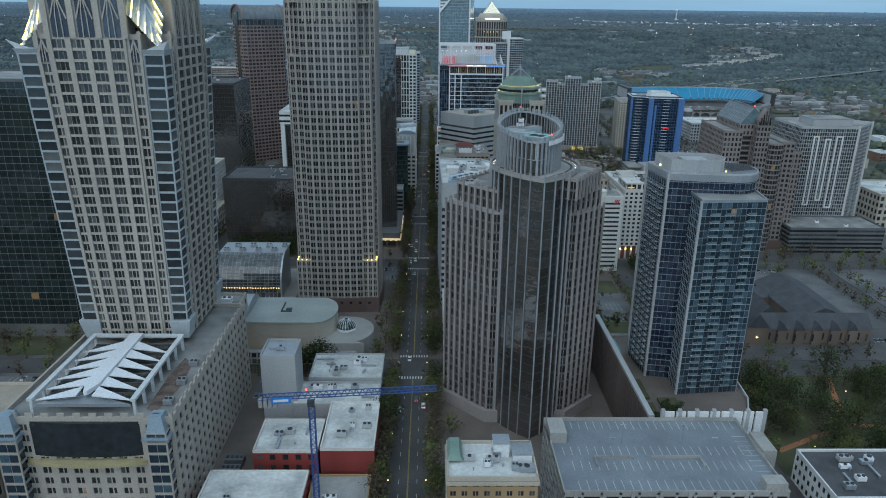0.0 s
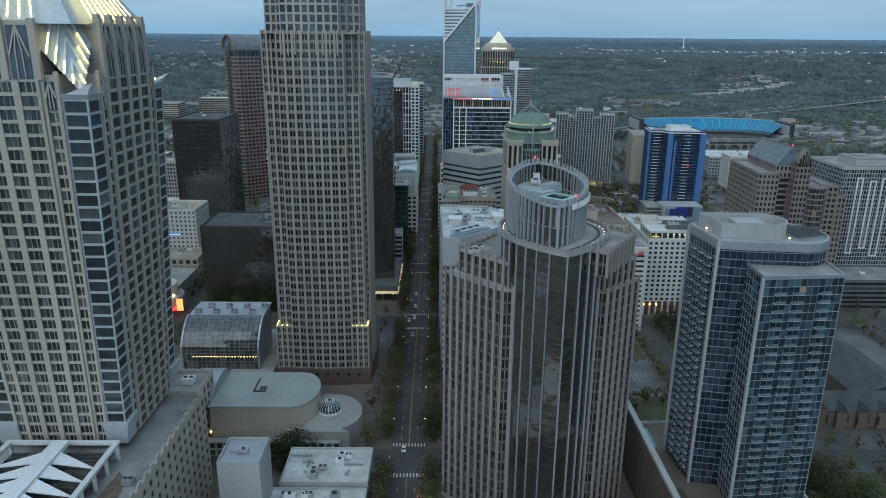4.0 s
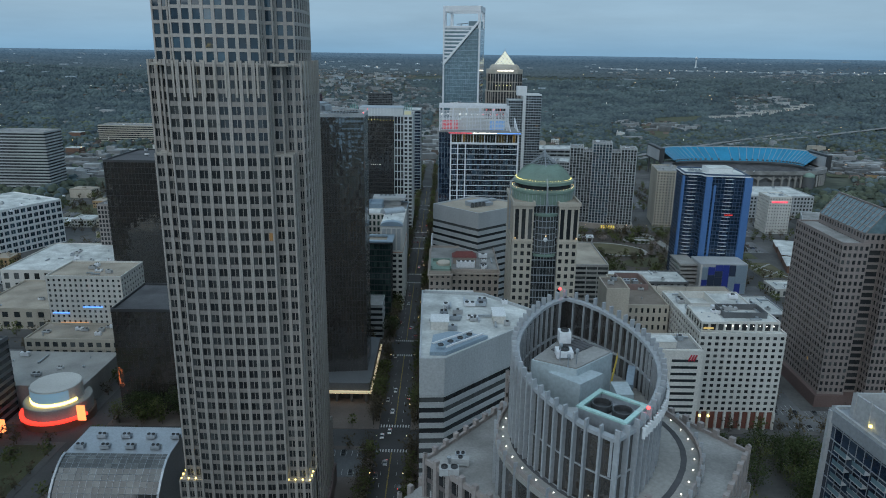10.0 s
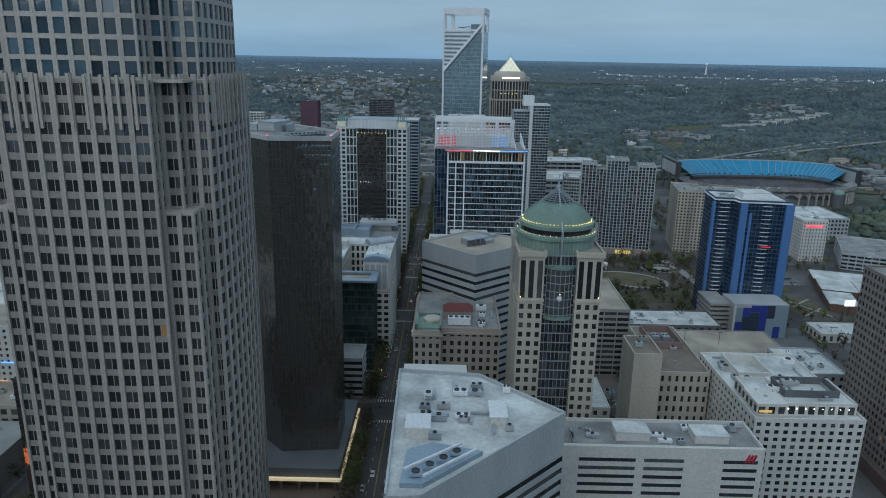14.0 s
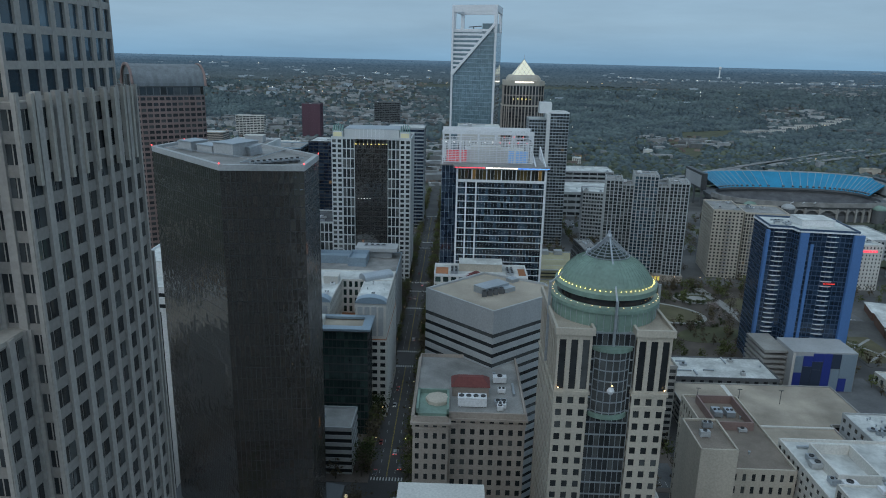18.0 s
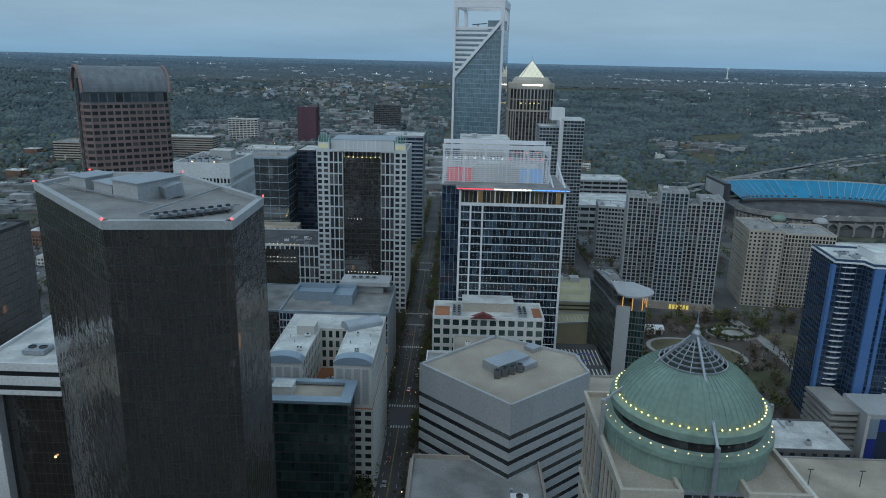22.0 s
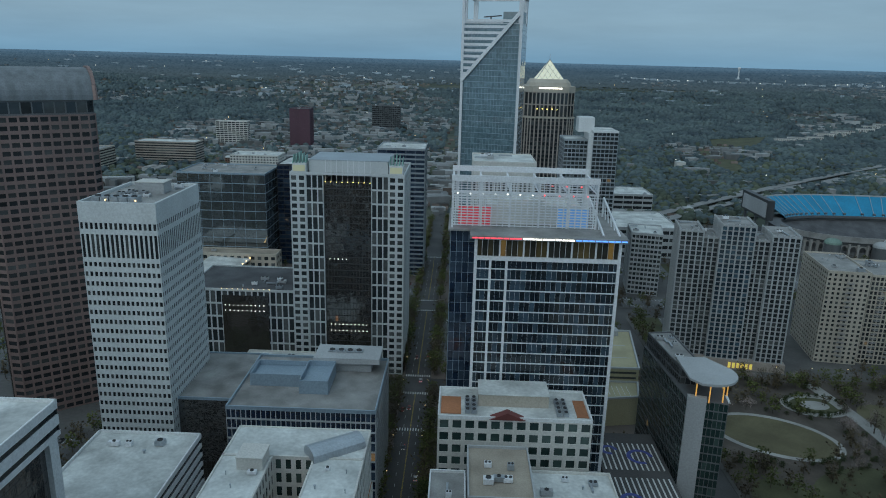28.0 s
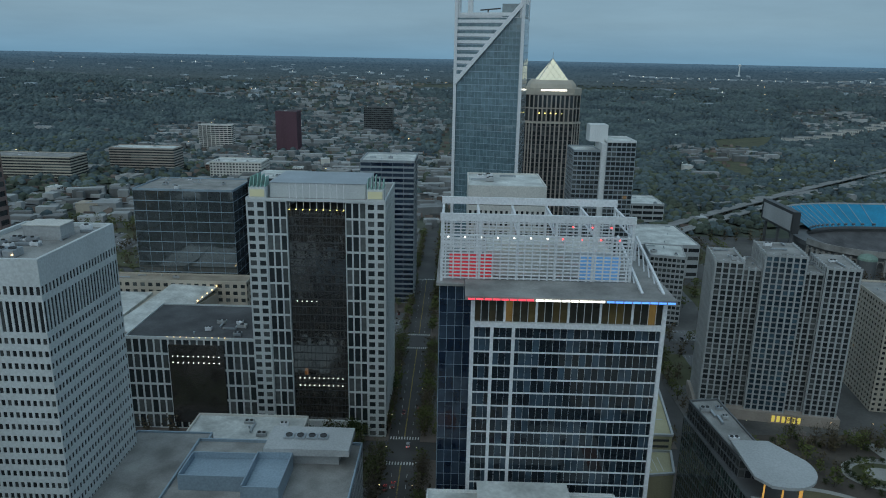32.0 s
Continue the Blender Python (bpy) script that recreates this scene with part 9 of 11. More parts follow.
# ---------------------------------------------------------------- stadium
def stadium():
    cx, cy = 482.0, 1262.0
    root = thing("stadium", "open stadium with bright blue upper seats and arched concourse", "stadium", (cx, cy, 0))
    rx, ry = 118.0, 72.0

    def at(a, d, z):
        c, s = math.cos(a), math.sin(a)
        return (cx + (rx + d) * math.copysign(abs(c) ** 0.72, c), cy + (ry + d) * math.copysign(abs(s) ** 0.72, s), z)

    def sweep(name, prof, material, a0, a1, n=64, label=""):
        g = Geo()
        rows_ = [[at(a0 + (a1 - a0) * i / n, d, z) for i in range(n + 1)] for d, z in prof]
        for ra, rb in zip(rows_, rows_[1:]):
            g.add(ra + rb, [(i, i + 1, i + n + 2, i + n + 1) for i in range(n)])
        return part(name, g, material, root, label)

    full = (0, 2 * math.pi)
    # Shade inside the bowl is painted: the lower seats get a near-black colour.
    sweep("lower_bowl", [(-58, 0), (-16, 15), (-14, 15)], ROOF_DARK, *full, label="lower seats with their shade put in as a dark colour")
    sweep("concourse_wall", [(0, 0), (0, 8), (-3, 8), (-3, 15), (1, 15), (1.5, 20), (-14, 20), (-14, 15)], GREY_DARK, *full)
    far = (radians(2), radians(150))
    sweep("upper_tier", [(-17, 21), (10, 40)], SEAT_BLUE, *far, 60, "bright blue upper tier of seats")
    sweep("upper_back", [(10, 40), (10, 41.5), (11, 41.5), (11, 20)], GREY_PRECAST, *far, 60)
    sweep("tier_front", [(-17, 21.2), (-17.3, 21.2), (-17.3, 18.4), (-14, 18.0)], GREY_DARK, *far, 60)
    near = (radians(188), radians(356))
    sweep("near_tier", [(-16, 16), (3, 25), (4, 25), (4, 19)], ROOF_GREY, *near, 60, "grey upper tier of seats")
    for i in range(30):
        a = far[0] + (far[1] - far[0]) * (i + 0.5) / 30
        g = Geo()
        g.beam(at(a, -17, 21.3), at(a, 10, 40.3), 0.7)
        part("aisle", g, STEEL_BLUE, root)
        g = Geo()
        g.beam(at(a, -15.8, 22.4), at(a, -14.6, 23.2), 3.2)
        part("stair_mouth", g, GREY_DARK, root)
    for i in range(36):
        a = near[0] + (near[1] - near[0]) * i / 35
        p = at(a, 1.6, 0)
        g = Geo()
        g.beam((p[0], p[1], 0), (p[0], p[1], 17), 2.2)
        part("concourse_pier", g, CONCRETE, root)
        if i < 35:
            q = at(near[0] + (near[1] - near[0]) * (i + 1) / 35, 1.6, 0)
            h = Geo()
            n = 8
            pts = [(p[0] + (q[0] - p[0]) * j / n, p[1] + (q[1] - p[1]) * j / n, 9 + 5.5 * math.sin(math.pi * j / n)) for j in range(n + 1)]
            h.add(pts + [(x, y, 15.4) for x, y, z in pts], [(j, j + 1, j + n + 2, j + n + 1) for j in range(n)])
            part("arch", h, CONCRETE, root)
    for i in range(3):
        g = Geo()
        g.beam((436 + i * 14, 1196, 17.5), (442 + i * 14, 1184, 25.4), 1.0)
        part("ramp_rail", g, STEEL_WHITE, root)
    for x, y0, y1, z0, z1 in ((352.0, 1258.0, 1330.0, 25.0, 47.0), (604.0, 1240.0, 1306.0, 20.0, 42.0)):
        g = Geo()
        g.prism(rect(x, y0, x + 7, y1), z0, z1)
        board = part("score_board", g, STEEL_DARK, root)
        g = Geo()
        g.prism(rect(x - 0.4, y0 + 3, x - 0.02, y1 - 4), z0 + 2.5, z1 - 3)
        part("board_face", g, GREY_PRECAST, board)
        for yy in (y0 + 6, (y0 + y1) / 2, y1 - 6):
            g = Geo()
            g.beam((x + 3.5, yy, 0), (x + 3.5, yy, z0), 2.4)
            part("board_post", g, GREY_DARK, root)
    for i, (a, m) in enumerate(((-128, COPPER), (-104, GREY_PRECAST), (-62, COPPER))):
        x, y, z = at(radians(a), 6, 0)
        g = Geo()
        g.lathe(x, y, [(8, 0), (8, 17)], 20)
        part("entrance_drum", g, GREY_DARK, root)
        g = Geo()
        g.lathe(x, y, [(8.4, 17), (8, 19), (6, 21), (3, 22.2), (0.1, 22.6)], 20)
        part("entrance_dome", g, m, root)
    f = Geo()
    f.prism(rect(cx - 50, cy - 13, cx + 50, cy + 13), 0.1, 0.3)
    part("field", f, GRASS, root)


stadium()

flat_block("magenta_tower", "dark magenta-lit glass block far in the town", rect(-342, 1960, -300, 2000), 80, MAGENTA, MAGENTA, ROOF_DARK, 41, 2, count=0, fh=4, bay=4, pier=0.6, span=1.0)
flat_block("white_apartments", "pale apartment slab far among the woods", rect(-508, 1990, -440, 2010), 48, WHITE_WARM, GLASS_GREY, ROOF_WHITE, 42, 3, count=0, fh=4, bay=8, pier=1.2, span=1.5)
flat_block("dark_block", "dark office block far in the town", rect(-225, 2400, -150, 2430), 62, GREY_DARK, GLASS_DARK, ROOF_DARK, 43, 3, count=0, fh=5, bay=5, pier=0.6, span=1.6)
flat_block("hospital_block", "long pale banded hospital block", rect(-690, 1600, -560, 1650), 34, STONE_BEIGE, GLASS_GREY, ROOF_GREY, 44, 10, count=10, fh=4.2, bay=40, pier=0, span=2.0)
flat_block("hospital_block", "pale hospital wing with flat roofs", rect(-545, 1690, -440, 1730), 38, STONE_OLD, GLASS_GREY, ROOF_WHITE, 45, 8, count=10, fh=4.2, bay=40, pier=0, span=2.0)
flat_block("town_block", "pale low block with rooftop plant", rect(-365, 1640, -285, 1690), 26, WHITE_WARM, GLASS_GREY, ROOF_WHITE, 46, 10, count=6, fh=4.2, bay=5, pier=2, span=2.0)
flat_block("mid_garage", "pale hall with banded walls beyond the towers", rect(150, 1385, 262, 1440), 26, GREY_PRECAST, GLASS_DARK, ROOF_WHITE, 47, 6, count=6, fh=6, bay=12, pier=1, span=3)
flat_block("round_office", "curved blue-banded office beyond the skyscraper", arc(100, 1500, 26, 30, 0, 360, 24)[:-1], 48, WHITE_WARM, GLASS_BLUE, ROOF_WHITE, 48, 3, count=6, fh=4, bay=8, pier=0.3, span=1.6)


# ---------------------------------------------------------------- trees
def tree_kind(name, label, leaf, height, spread, seed, leaves=620, size=0.75, low=0.3, limbs=9, sides=8):
    rnd = random.Random(seed)
    root = thing(name, label, "tree", (0, 0, 0), "street and park trees")
    t = Geo()
    r0 = height * 0.022
    prof = [(r0 * 1.5, 0), (r0, height * 0.08), (r0 * 0.8, height * 0.35), (r0 * 0.45, height * 0.7), (0.03, height * 0.95)]
    t.lathe(0, 0, prof, sides)
    tips = []
    for i in range(limbs):
        a, z0 = rnd.uniform(0, 2 * math.pi), height * rnd.uniform(0.28, 0.62)
        L = spread * rnd.uniform(0.55, 0.95)
        mid = (math.cos(a) * L * 0.5, math.sin(a) * L * 0.5, z0 + L * 0.45)
        tip = (math.cos(a + 0.2) * L, math.sin(a + 0.2) * L, z0 + L * rnd.uniform(0.5, 0.95))
        t.beam((0, 0, z0), mid, r0 * 0.8)
        t.beam(mid, tip, r0 * 0.45)
        tips.append((mid, tip))
    part("trunk", t, BARK, root)
    c = Geo()
    clumps = [(rnd.gauss(0, 0.45) * spread, rnd.gauss(0, 0.45) * spread, height * rnd.uniform(low, 0.97)) for _ in range(26)] + [tip for m_, tip in tips]
    for i in range(leaves):
        cx, cy, cz = rnd.choice(clumps)
        k = math.sqrt(max(0.05, 1 - ((cz / height - 0.6) / 0.45) ** 2))
        d = spread * 0.26
        x, y, z = cx * k + rnd.gauss(0, d), cy * k + rnd.gauss(0, d), cz + rnd.gauss(0, d * 0.7)
        z = min(max(z, height * low * 0.85), height * 1.02)
        u = Vector((rnd.gauss(0, 1), rnd.gauss(0, 1), rnd.gauss(0, 0.6))).normalized()
        v = u.cross(Vector((rnd.gauss(0, 1), rnd.gauss(0, 1), rnd.gauss(0, 1)))).normalized()
        s = size * rnd.uniform(0.5, 1.2)
        p = Vector((x, y, z))
        c.add([tuple(p + u * s * 0.5), tuple(p + v * s * 0.35 + u * s * 0.1), tuple(p - u * s * 0.5), tuple(p - v * s * 0.35)], [(0, 1, 2, 3)])
    part("crown", c, leaf, root)
    return root


KINDS = {
    "green": [tree_kind("tree", "street tree with fresh green spring leaves", LEAF_GREEN, 13, 4.6, s) for s in (1, 2)],
    "bare": [tree_kind("tree", "street tree with sparse budding twigs", LEAF_BARE, 12, 4.2, s, 380, 0.6) for s in (3, 4)],
    "dark": [tree_kind("tree", "large dark leafy tree", LEAF_DARK, 15, 6.0, s, 900, 1.0, 0.15) for s in (5, 6)],
    "pink": [tree_kind("tree", "small pale blossoming tree", LEAF_PINK, 7, 3.4, 7, 420, 0.5)],
    "bush": [tree_kind("bush", "rounded dark green shrub", LEAF_DARK, 2.6, 1.9, 8, 260, 0.5, 0.05)],
}
USED = set()


GROVES = {}


def plant(kind, x, y, z=0.16, rnd=random.Random(77), grove=""):
    """Set a tree: by itself, or joined into a grove that stands too thick to count."""
    i = rnd.randrange(len(KINDS[kind]))
    src = KINDS[kind][i]
    s = rnd.uniform(0.75, 1.15)
    m = pose(x, y, z, 0, 0, rnd.uniform(0, 360))
    if grove:
        for ch in src.children:
            g = GROVES.setdefault((grove, ch.data.materials[0].name), Geo())
            co = np.empty(len(ch.data.vertices) * 3)
            ch.data.vertices.foreach_get("co", co)
            mm = np.array(m)
            co = (co.reshape(-1, 3) * s) @ mm[:3, :3].T + mm[:3, 3]
            g.add([tuple(v) for v in co.tolist()], [tuple(p.vertices) for p in ch.data.polygons])
        return None
    if (kind, i) not in USED:
        USED.add((kind, i))
        ob = src
        ob.matrix_basis = m
    else:
        ob = copy_thing(src, m)
    ob.scale = (s, s, s * rnd.uniform(0.9, 1.1))
    return ob


rt = random.Random(12)
for side, x in ((-1, -18.6), (1, 3.2)):
    y = 150.0
    while y < 1010:
        if all(abs(y - c) > w + 4 for c, w in CROSS):
            plant(rt.choices(("green", "bare", "dark", "pink"), (3, 8, 0.5, 2.2))[0], x + rt.uniform(-1.6, 1.2), y, grove="avenue" if y > 760 else "")
        y += rt.uniform(4.4, 6.4)
for i in range(40):
    plant(rt.choice(("dark", "dark", "green", "bare")), rt.uniform(148, 268), rt.uniform(240, 313))
for i in range(44):
    plant(rt.choice(("green", "dark", "dark")), rt.uniform(147, 206), rt.uniform(414, 470), grove="churchyard")
for i in range(9):
    plant(rt.choice(("green", "dark")), rt.uniform(146, 172), rt.uniform(334, 410), grove="churchyard")
for i in range(60):
    plant(rt.choice(("bare", "dark", "green", "dark")), rt.uniform(149, 274), rt.uniform(237, 312), grove="burial ground")
for i in range(26):
    plant("bush", rt.choice((rt.uniform(90.5, 95.5), rt.uniform(98.5, 106))), rt.uniform(240, 258), 19.2, grove="terrace")
for i in range(14):
    plant(rt.choice(("green", "dark")), rt.uniform(-150, -96), rt.uniform(490, 501))
for x, y in ((-62, 322), (-57, 320), (-66, 320), (-70, 298), (-50, 322), (-25, 376), (-24, 350)):
    plant("dark" if x < -56 else "bare", x, y)
for i in range(10):
    plant(rt.choice(("dark", "green")), rt.uniform(-70, -24), rt.uniform(874, 888))
for i in range(6):
    plant(rt.choice(("dark", "green")), rt.uniform(-160, -140), rt.uniform(745, 860))


# ---------------------------------------------------------------- park
def park():
    g = Geo()
    g.prism(rect(146, 746, 279, 906), 0.0, 0.28)
    tagged(new("pavement", g.mesh("pavement", solid("park_soil", (0.085, 0.070, 0.058), 0.95, 0.35, 0.08, 1.5, streak=False))), "planted beds and brick paths of the park", "pavement", kind="structure")

    def patch(name, cx, cy, rx, ry, turn, z, m, label):
        g = Geo()
        g.prism(turned(arc(cx, cy, rx, ry, 0, 360, 40)[:-1], cx, cy, turn), 0.2, z)
        tagged(new(name, g.mesh(name, m)), label, "lawn", kind="structure")

    patch("path_ring", 184, 836, 33, 22, -25, 0.33, CONCRETE, "pale path round the oval lawn")
    patch("lawn", 184, 836, 30, 19, -25, 0.40, GRASS_DRY, "dry oval lawn in the park")
    patch("path_ring", 222, 872, 19, 14, 0, 0.33, CONCRETE, "pale ring path of the garden")
    patch("garden_bed", 222, 872, 14, 9.5, 0, 0.42, GRASS, "round planted garden bed")
    patch("path_ring", 222, 872, 8, 5.5, 0, 0.46, CONCRETE, "small paved circle in the garden")
    patch("lawn", 258, 850, 17, 26, 12, 0.40, GRASS_DRY, "dry lawn beside the curving path")
    patch("lawn", 206, 792, 26, 14, 20, 0.40, GRASS, "lower lawn of the park")
    patch("lawn", 165, 778, 15, 18, 0, 0.40, GRASS, "lawn strip by the street")
    k = 24
    pts = [(232 + 9 * math.sin(q * 3.0), 900 - 150 * q) for q in [i / k for i in range(k + 1)]]
    g = Geo()
    g.add([(x - 4, y, 0.47) for x, y in pts] + [(x + 4, y, 0.47) for x, y in pts] + [(x - 4, y, 0.25) for x, y in pts] + [(x + 4, y, 0.25) for x, y in pts],
          [(i, i + 1, i + k + 2, i + k + 1) for i in range(k)] + [(i, i + 2 * k + 2, i + 2 * k + 3, i + 1) for i in range(k)] + [(i + k + 1, i + k + 2, i + 3 * k + 4, i + 3 * k + 3) for i in range(k)])
    tagged(new("path", g.mesh("path", CONCRETE)), "pale curving path through the park", "path", kind="structure")
    r = random.Random(3)
    for i in range(26):
        a = 2 * math.pi * i / 26
        plant("bush", 222 + 16.6 * math.cos(a), 872 + 11.8 * math.sin(a), 0.3)
    for i in range(34):
        plant(r.choice(("bare", "pink", "bush", "bush")), r.uniform(150, 275), r.choice((r.uniform(750, 815), r.uniform(893, 904))), 0.3, grove="park")
    for i in range(12):
        plant(r.choice(("pink", "pink", "bare")), 240 + r.uniform(-8, 8), 800 + i * 7, 0.3)
    for i in range(70):
        a_, q_ = r.uniform(0, 6.28), r.uniform(1.06, 1.45)
        plant(r.choice(("bush", "bush", "pink", "bush")), 184 + 36 * q_ * math.cos(a_), 836 + 25 * q_ * math.sin(a_), 0.3, grove="park")
    root = thing("park_pavilion", "small white park pavilion with arched openings", "pavilion", (160, 868, 0))
    g = Geo()
    for i in range(4):
        g.box(153 + i * 5, 864, 0.28, 154 + i * 5, 865, 4.2)
        g.box(153 + i * 5, 871, 0.28, 154 + i * 5, 872, 4.2)
    part("column", g, WHITE_PAINT, root)
    g = Geo()
    g.prism(rect(152, 863, 170, 873), 4.2, 4.8)
    gable(g, 152, 863, 170, 873, 4.8, 6.6)
    part("roof", g, WHITE_PAINT, root)


park()
for (where, leaf), g in GROVES.items():
    what = "bark" if leaf == "bark" else "foliage"
    tagged(new("grove_" + what, g.mesh("grove_" + what, bpy.data.materials[leaf])), ("trunks and limbs of trees in the " if what == "bark" else "thick spring foliage of trees in the ") + where, "trees", kind="stuff")

cem = Geo()
cem.prism(rect(145, 234, 277, 315), 0.1, 0.3)
tagged(new("lawn", cem.mesh("lawn", GRASS)), "dark grass of the old burial ground", "lawn", kind="structure")
for pts in (((150, 250), (190, 270), (276, 262)), ((190, 270), (205, 312)), ((190, 270), (176, 238))):
    g = Geo()
    for (xa, ya), (xb, yb) in zip(pts, pts[1:]):
        d = Vector((xb - xa, yb - ya)).normalized()
        n_ = (-d.y * 1.3, d.x * 1.3)
        g.add([(xa + n_[0], ya + n_[1], 0.36), (xa - n_[0], ya - n_[1], 0.36), (xb - n_[0], yb - n_[1], 0.36), (xb + n_[0], yb + n_[1], 0.36)], [(0, 1, 2, 3)])
    tagged(new("path", g.mesh("path", TERRACOTTA)), "red brick path across the grass", "path", kind="structure")
lot = Geo()
lot.prism(rect(258, 372, 276, 470), 0.1, 0.22)
lot.prism(rect(292, 360, 420, 470), 0.1, 0.22)
lot.prism(rect(246, 650, 277, 725), 0.1, 0.22)
lot.prism(rect(294, 640, 332, 725), 0.1, 0.22)
tagged(new("parking_lot", lot.mesh("parking_lot", LOT_GREY)), "empty asphalt parking lot", "parking lot", kind="structure")


gr = Geo()
gr.prism(rect(294, 750, 320, 796), 0.1, 0.3)
tagged(new("lawn", gr.mesh("lawn", GRASS_DRY)), "dry lawn by the shopping hall", "lawn", kind="structure")
for pts in (((297, 752), (318, 770)), ((318, 752), (298, 790)), ((296, 772), (319, 792))):
    g = Geo()
    (xa, ya), (xb, yb) = pts
    d = Vector((xb - xa, yb - ya)).normalized()
    n_ = (-d.y * 1.0, d.x * 1.0)
    g.add([(xa + n_[0], ya + n_[1], 0.34), (xa - n_[0], ya - n_[1], 0.34), (xb - n_[0], yb - n_[1], 0.34), (xb + n_[0], yb + n_[1], 0.34)], [(0, 1, 2, 3)])
    tagged(new("path", g.mesh("path", CONCRETE)), "pale path across the dry lawn", "path", kind="structure")


# ---------------------------------------------------------------- street lamps and cars
def street_lamp():
    root = thing("street_lamp", "dark steel street lamp with a warm glowing head", "street lamp", (0, 0, 0), "street lamps")
    p = Geo()
    p.lathe(0, 0, [(0.22, 0), (0.2, 0.6), (0.09, 0.8), (0.06, 7.4)], 8)
    p.beam((0, 0, 7.4), (1.4, 0, 7.8), 0.1)
    part("pole", p, STEEL_DARK, root)
    h = Geo()
    h.lathe(1.4, 0, [(0.05, 7.6), (0.2, 7.66), (0.24, 7.78), (0.12, 7.9), (0.02, 7.93)], 10)
    part("lamp_head", h, LAMP_WARM, root)
    return root


LAMP = street_lamp()
spots = [(x, y, r_) for y in range(190, 1000, 31) for x, r_ in ((-16.6, 0), (0.6, 180))]
spots += [(160 + i * 19, 241 + (i % 3) * 22, 90) for i in range(6)] + [(148 + i * 22, 908, -90) for i in range(6)]
LAMP.matrix_basis = pose(*spots[0][:2], 0.16, 0, 0, spots[0][2])
for x, y, r_ in spots[1:]:
    if all(abs(y - c) > 7 for c, w in CROSS) or x > 100:
        copy_thing(LAMP, pose(x, y, 0.28 if x > 100 else 0.16, 0, 0, r_))


HEADLIGHT = glow("dim_headlight", (1.0, 0.93, 0.8), 1.2)


def car_kind(label, paint):
    root = thing("car", label, "car", (0, 0, 0), "cars on the streets")
    b = Geo()
    side = [(-2.2, 0.35), (2.2, 0.35), (2.25, 0.75), (1.3, 0.95), (-1.9, 0.98), (-2.25, 0.8)]
    b.add([(-0.9, y, z) for y, z in side] + [(0.9, y, z) for y, z in side], [tuple(range(6)), tuple(range(11, 5, -1))] + [(i, i + 6, (i + 1) % 6 + 6, (i + 1) % 6) for i in range(6)])
    part("body", b, paint, root)
    c = Geo()
    cab = [(-1.8, 0.96), (1.2, 0.94), (0.5, 1.42), (-1.2, 1.45)]
    c.add([(-0.82, y, z) for y, z in cab] + [(0.82, y, z) for y, z in cab], [(0, 1, 2, 3), (7, 6, 5, 4), (1, 5, 6, 2), (2, 6, 7, 3), (3, 7, 4, 0)])
    part("cabin", c, GLASS_DARK, root)
    r = Geo()
    r.box(-0.74, -1.15, 1.43, 0.74, 0.45, 1.48)
    part("roof", r, paint, root)
    for x in (-0.82, 0.82):
        for y in (-1.4, 1.4):
            w = Geo()
            w.add([(x + s * 0.11, y + 0.34 * math.cos(a), 0.34 + 0.34 * math.sin(a)) for s in (-1, 1) for a in [2 * math.pi * i / 12 for i in range(12)]],
                  [tuple(range(11, -1, -1)), tuple(range(12, 24))] + [(i, (i + 1) % 12, (i + 1) % 12 + 12, i + 12) for i in range(12)])
            part("wheel", w, STEEL_DARK, root)
    for x in (-0.65, 0.65):
        g = Geo()
        g.box(x - 0.16, 2.2, 0.6, x + 0.16, 2.28, 0.72)
        part("headlight", g, HEADLIGHT, root)
        g = Geo()
        g.box(x - 0.2, -2.3, 0.66, x + 0.2, -2.22, 0.82)
        part("tail_light", g, LAMP_RED, root)
    return root


CARS = [car_kind(l, solid(n, c, 0.3, 0.05, bump=0)) for l, n, c in (("white saloon car with lights on", "white_car_paint", (0.7, 0.7, 0.7)), ("dark grey saloon car with lights on", "grey_car_paint", (0.06, 0.065, 0.07)),
                                                                   ("silver saloon car with lights on", "silver_car_paint", (0.35, 0.36, 0.37)), ("dark red saloon car with lights on", "red_car_paint", (0.18, 0.02, 0.02)))]
rc = random.Random(8)
put = []
for i in range(34):
    lane = rc.choice((-13.6, -10.2, -5.8, -2.4))
    y = rc.uniform(215, 1000)
    if all(abs(y - b) > 7 or abs(lane - a) > 1 for a, b in put):
        put.append((lane, y))
seen_cars = set()
for i, (lane, y) in enumerate(put):
    j = i % 4
    m = pose(lane, y, 0.0, 0, 0, 180 if lane < -8 else 0)
    if j not in seen_cars:
        seen_cars.add(j)
        CARS[j].matrix_basis = m
    else:
        copy_thing(CARS[j], m)


# ---------------------------------------------------------------- lots, low houses and trees between the towers
def footprints():
    out = []
    for ob in bpy.data.objects:
        if ob.type != "MESH" or not ob.parent or "at" not in ob or ob.parent.name.split(".")[0] in ("tree", "bush", "car", "low_rise_building", "street_lamp"):
            continue
        ax, ay, az = ob["at"]
        xs, ys = [c[0] + ax for c in ob.bound_box], [c[1] + ay for c in ob.bound_box]
        if min(c[2] for c in ob.bound_box) + az < 25:
            out.append((min(xs) - 2, min(ys) - 2, max(xs) + 2, max(ys) + 2))
    return out


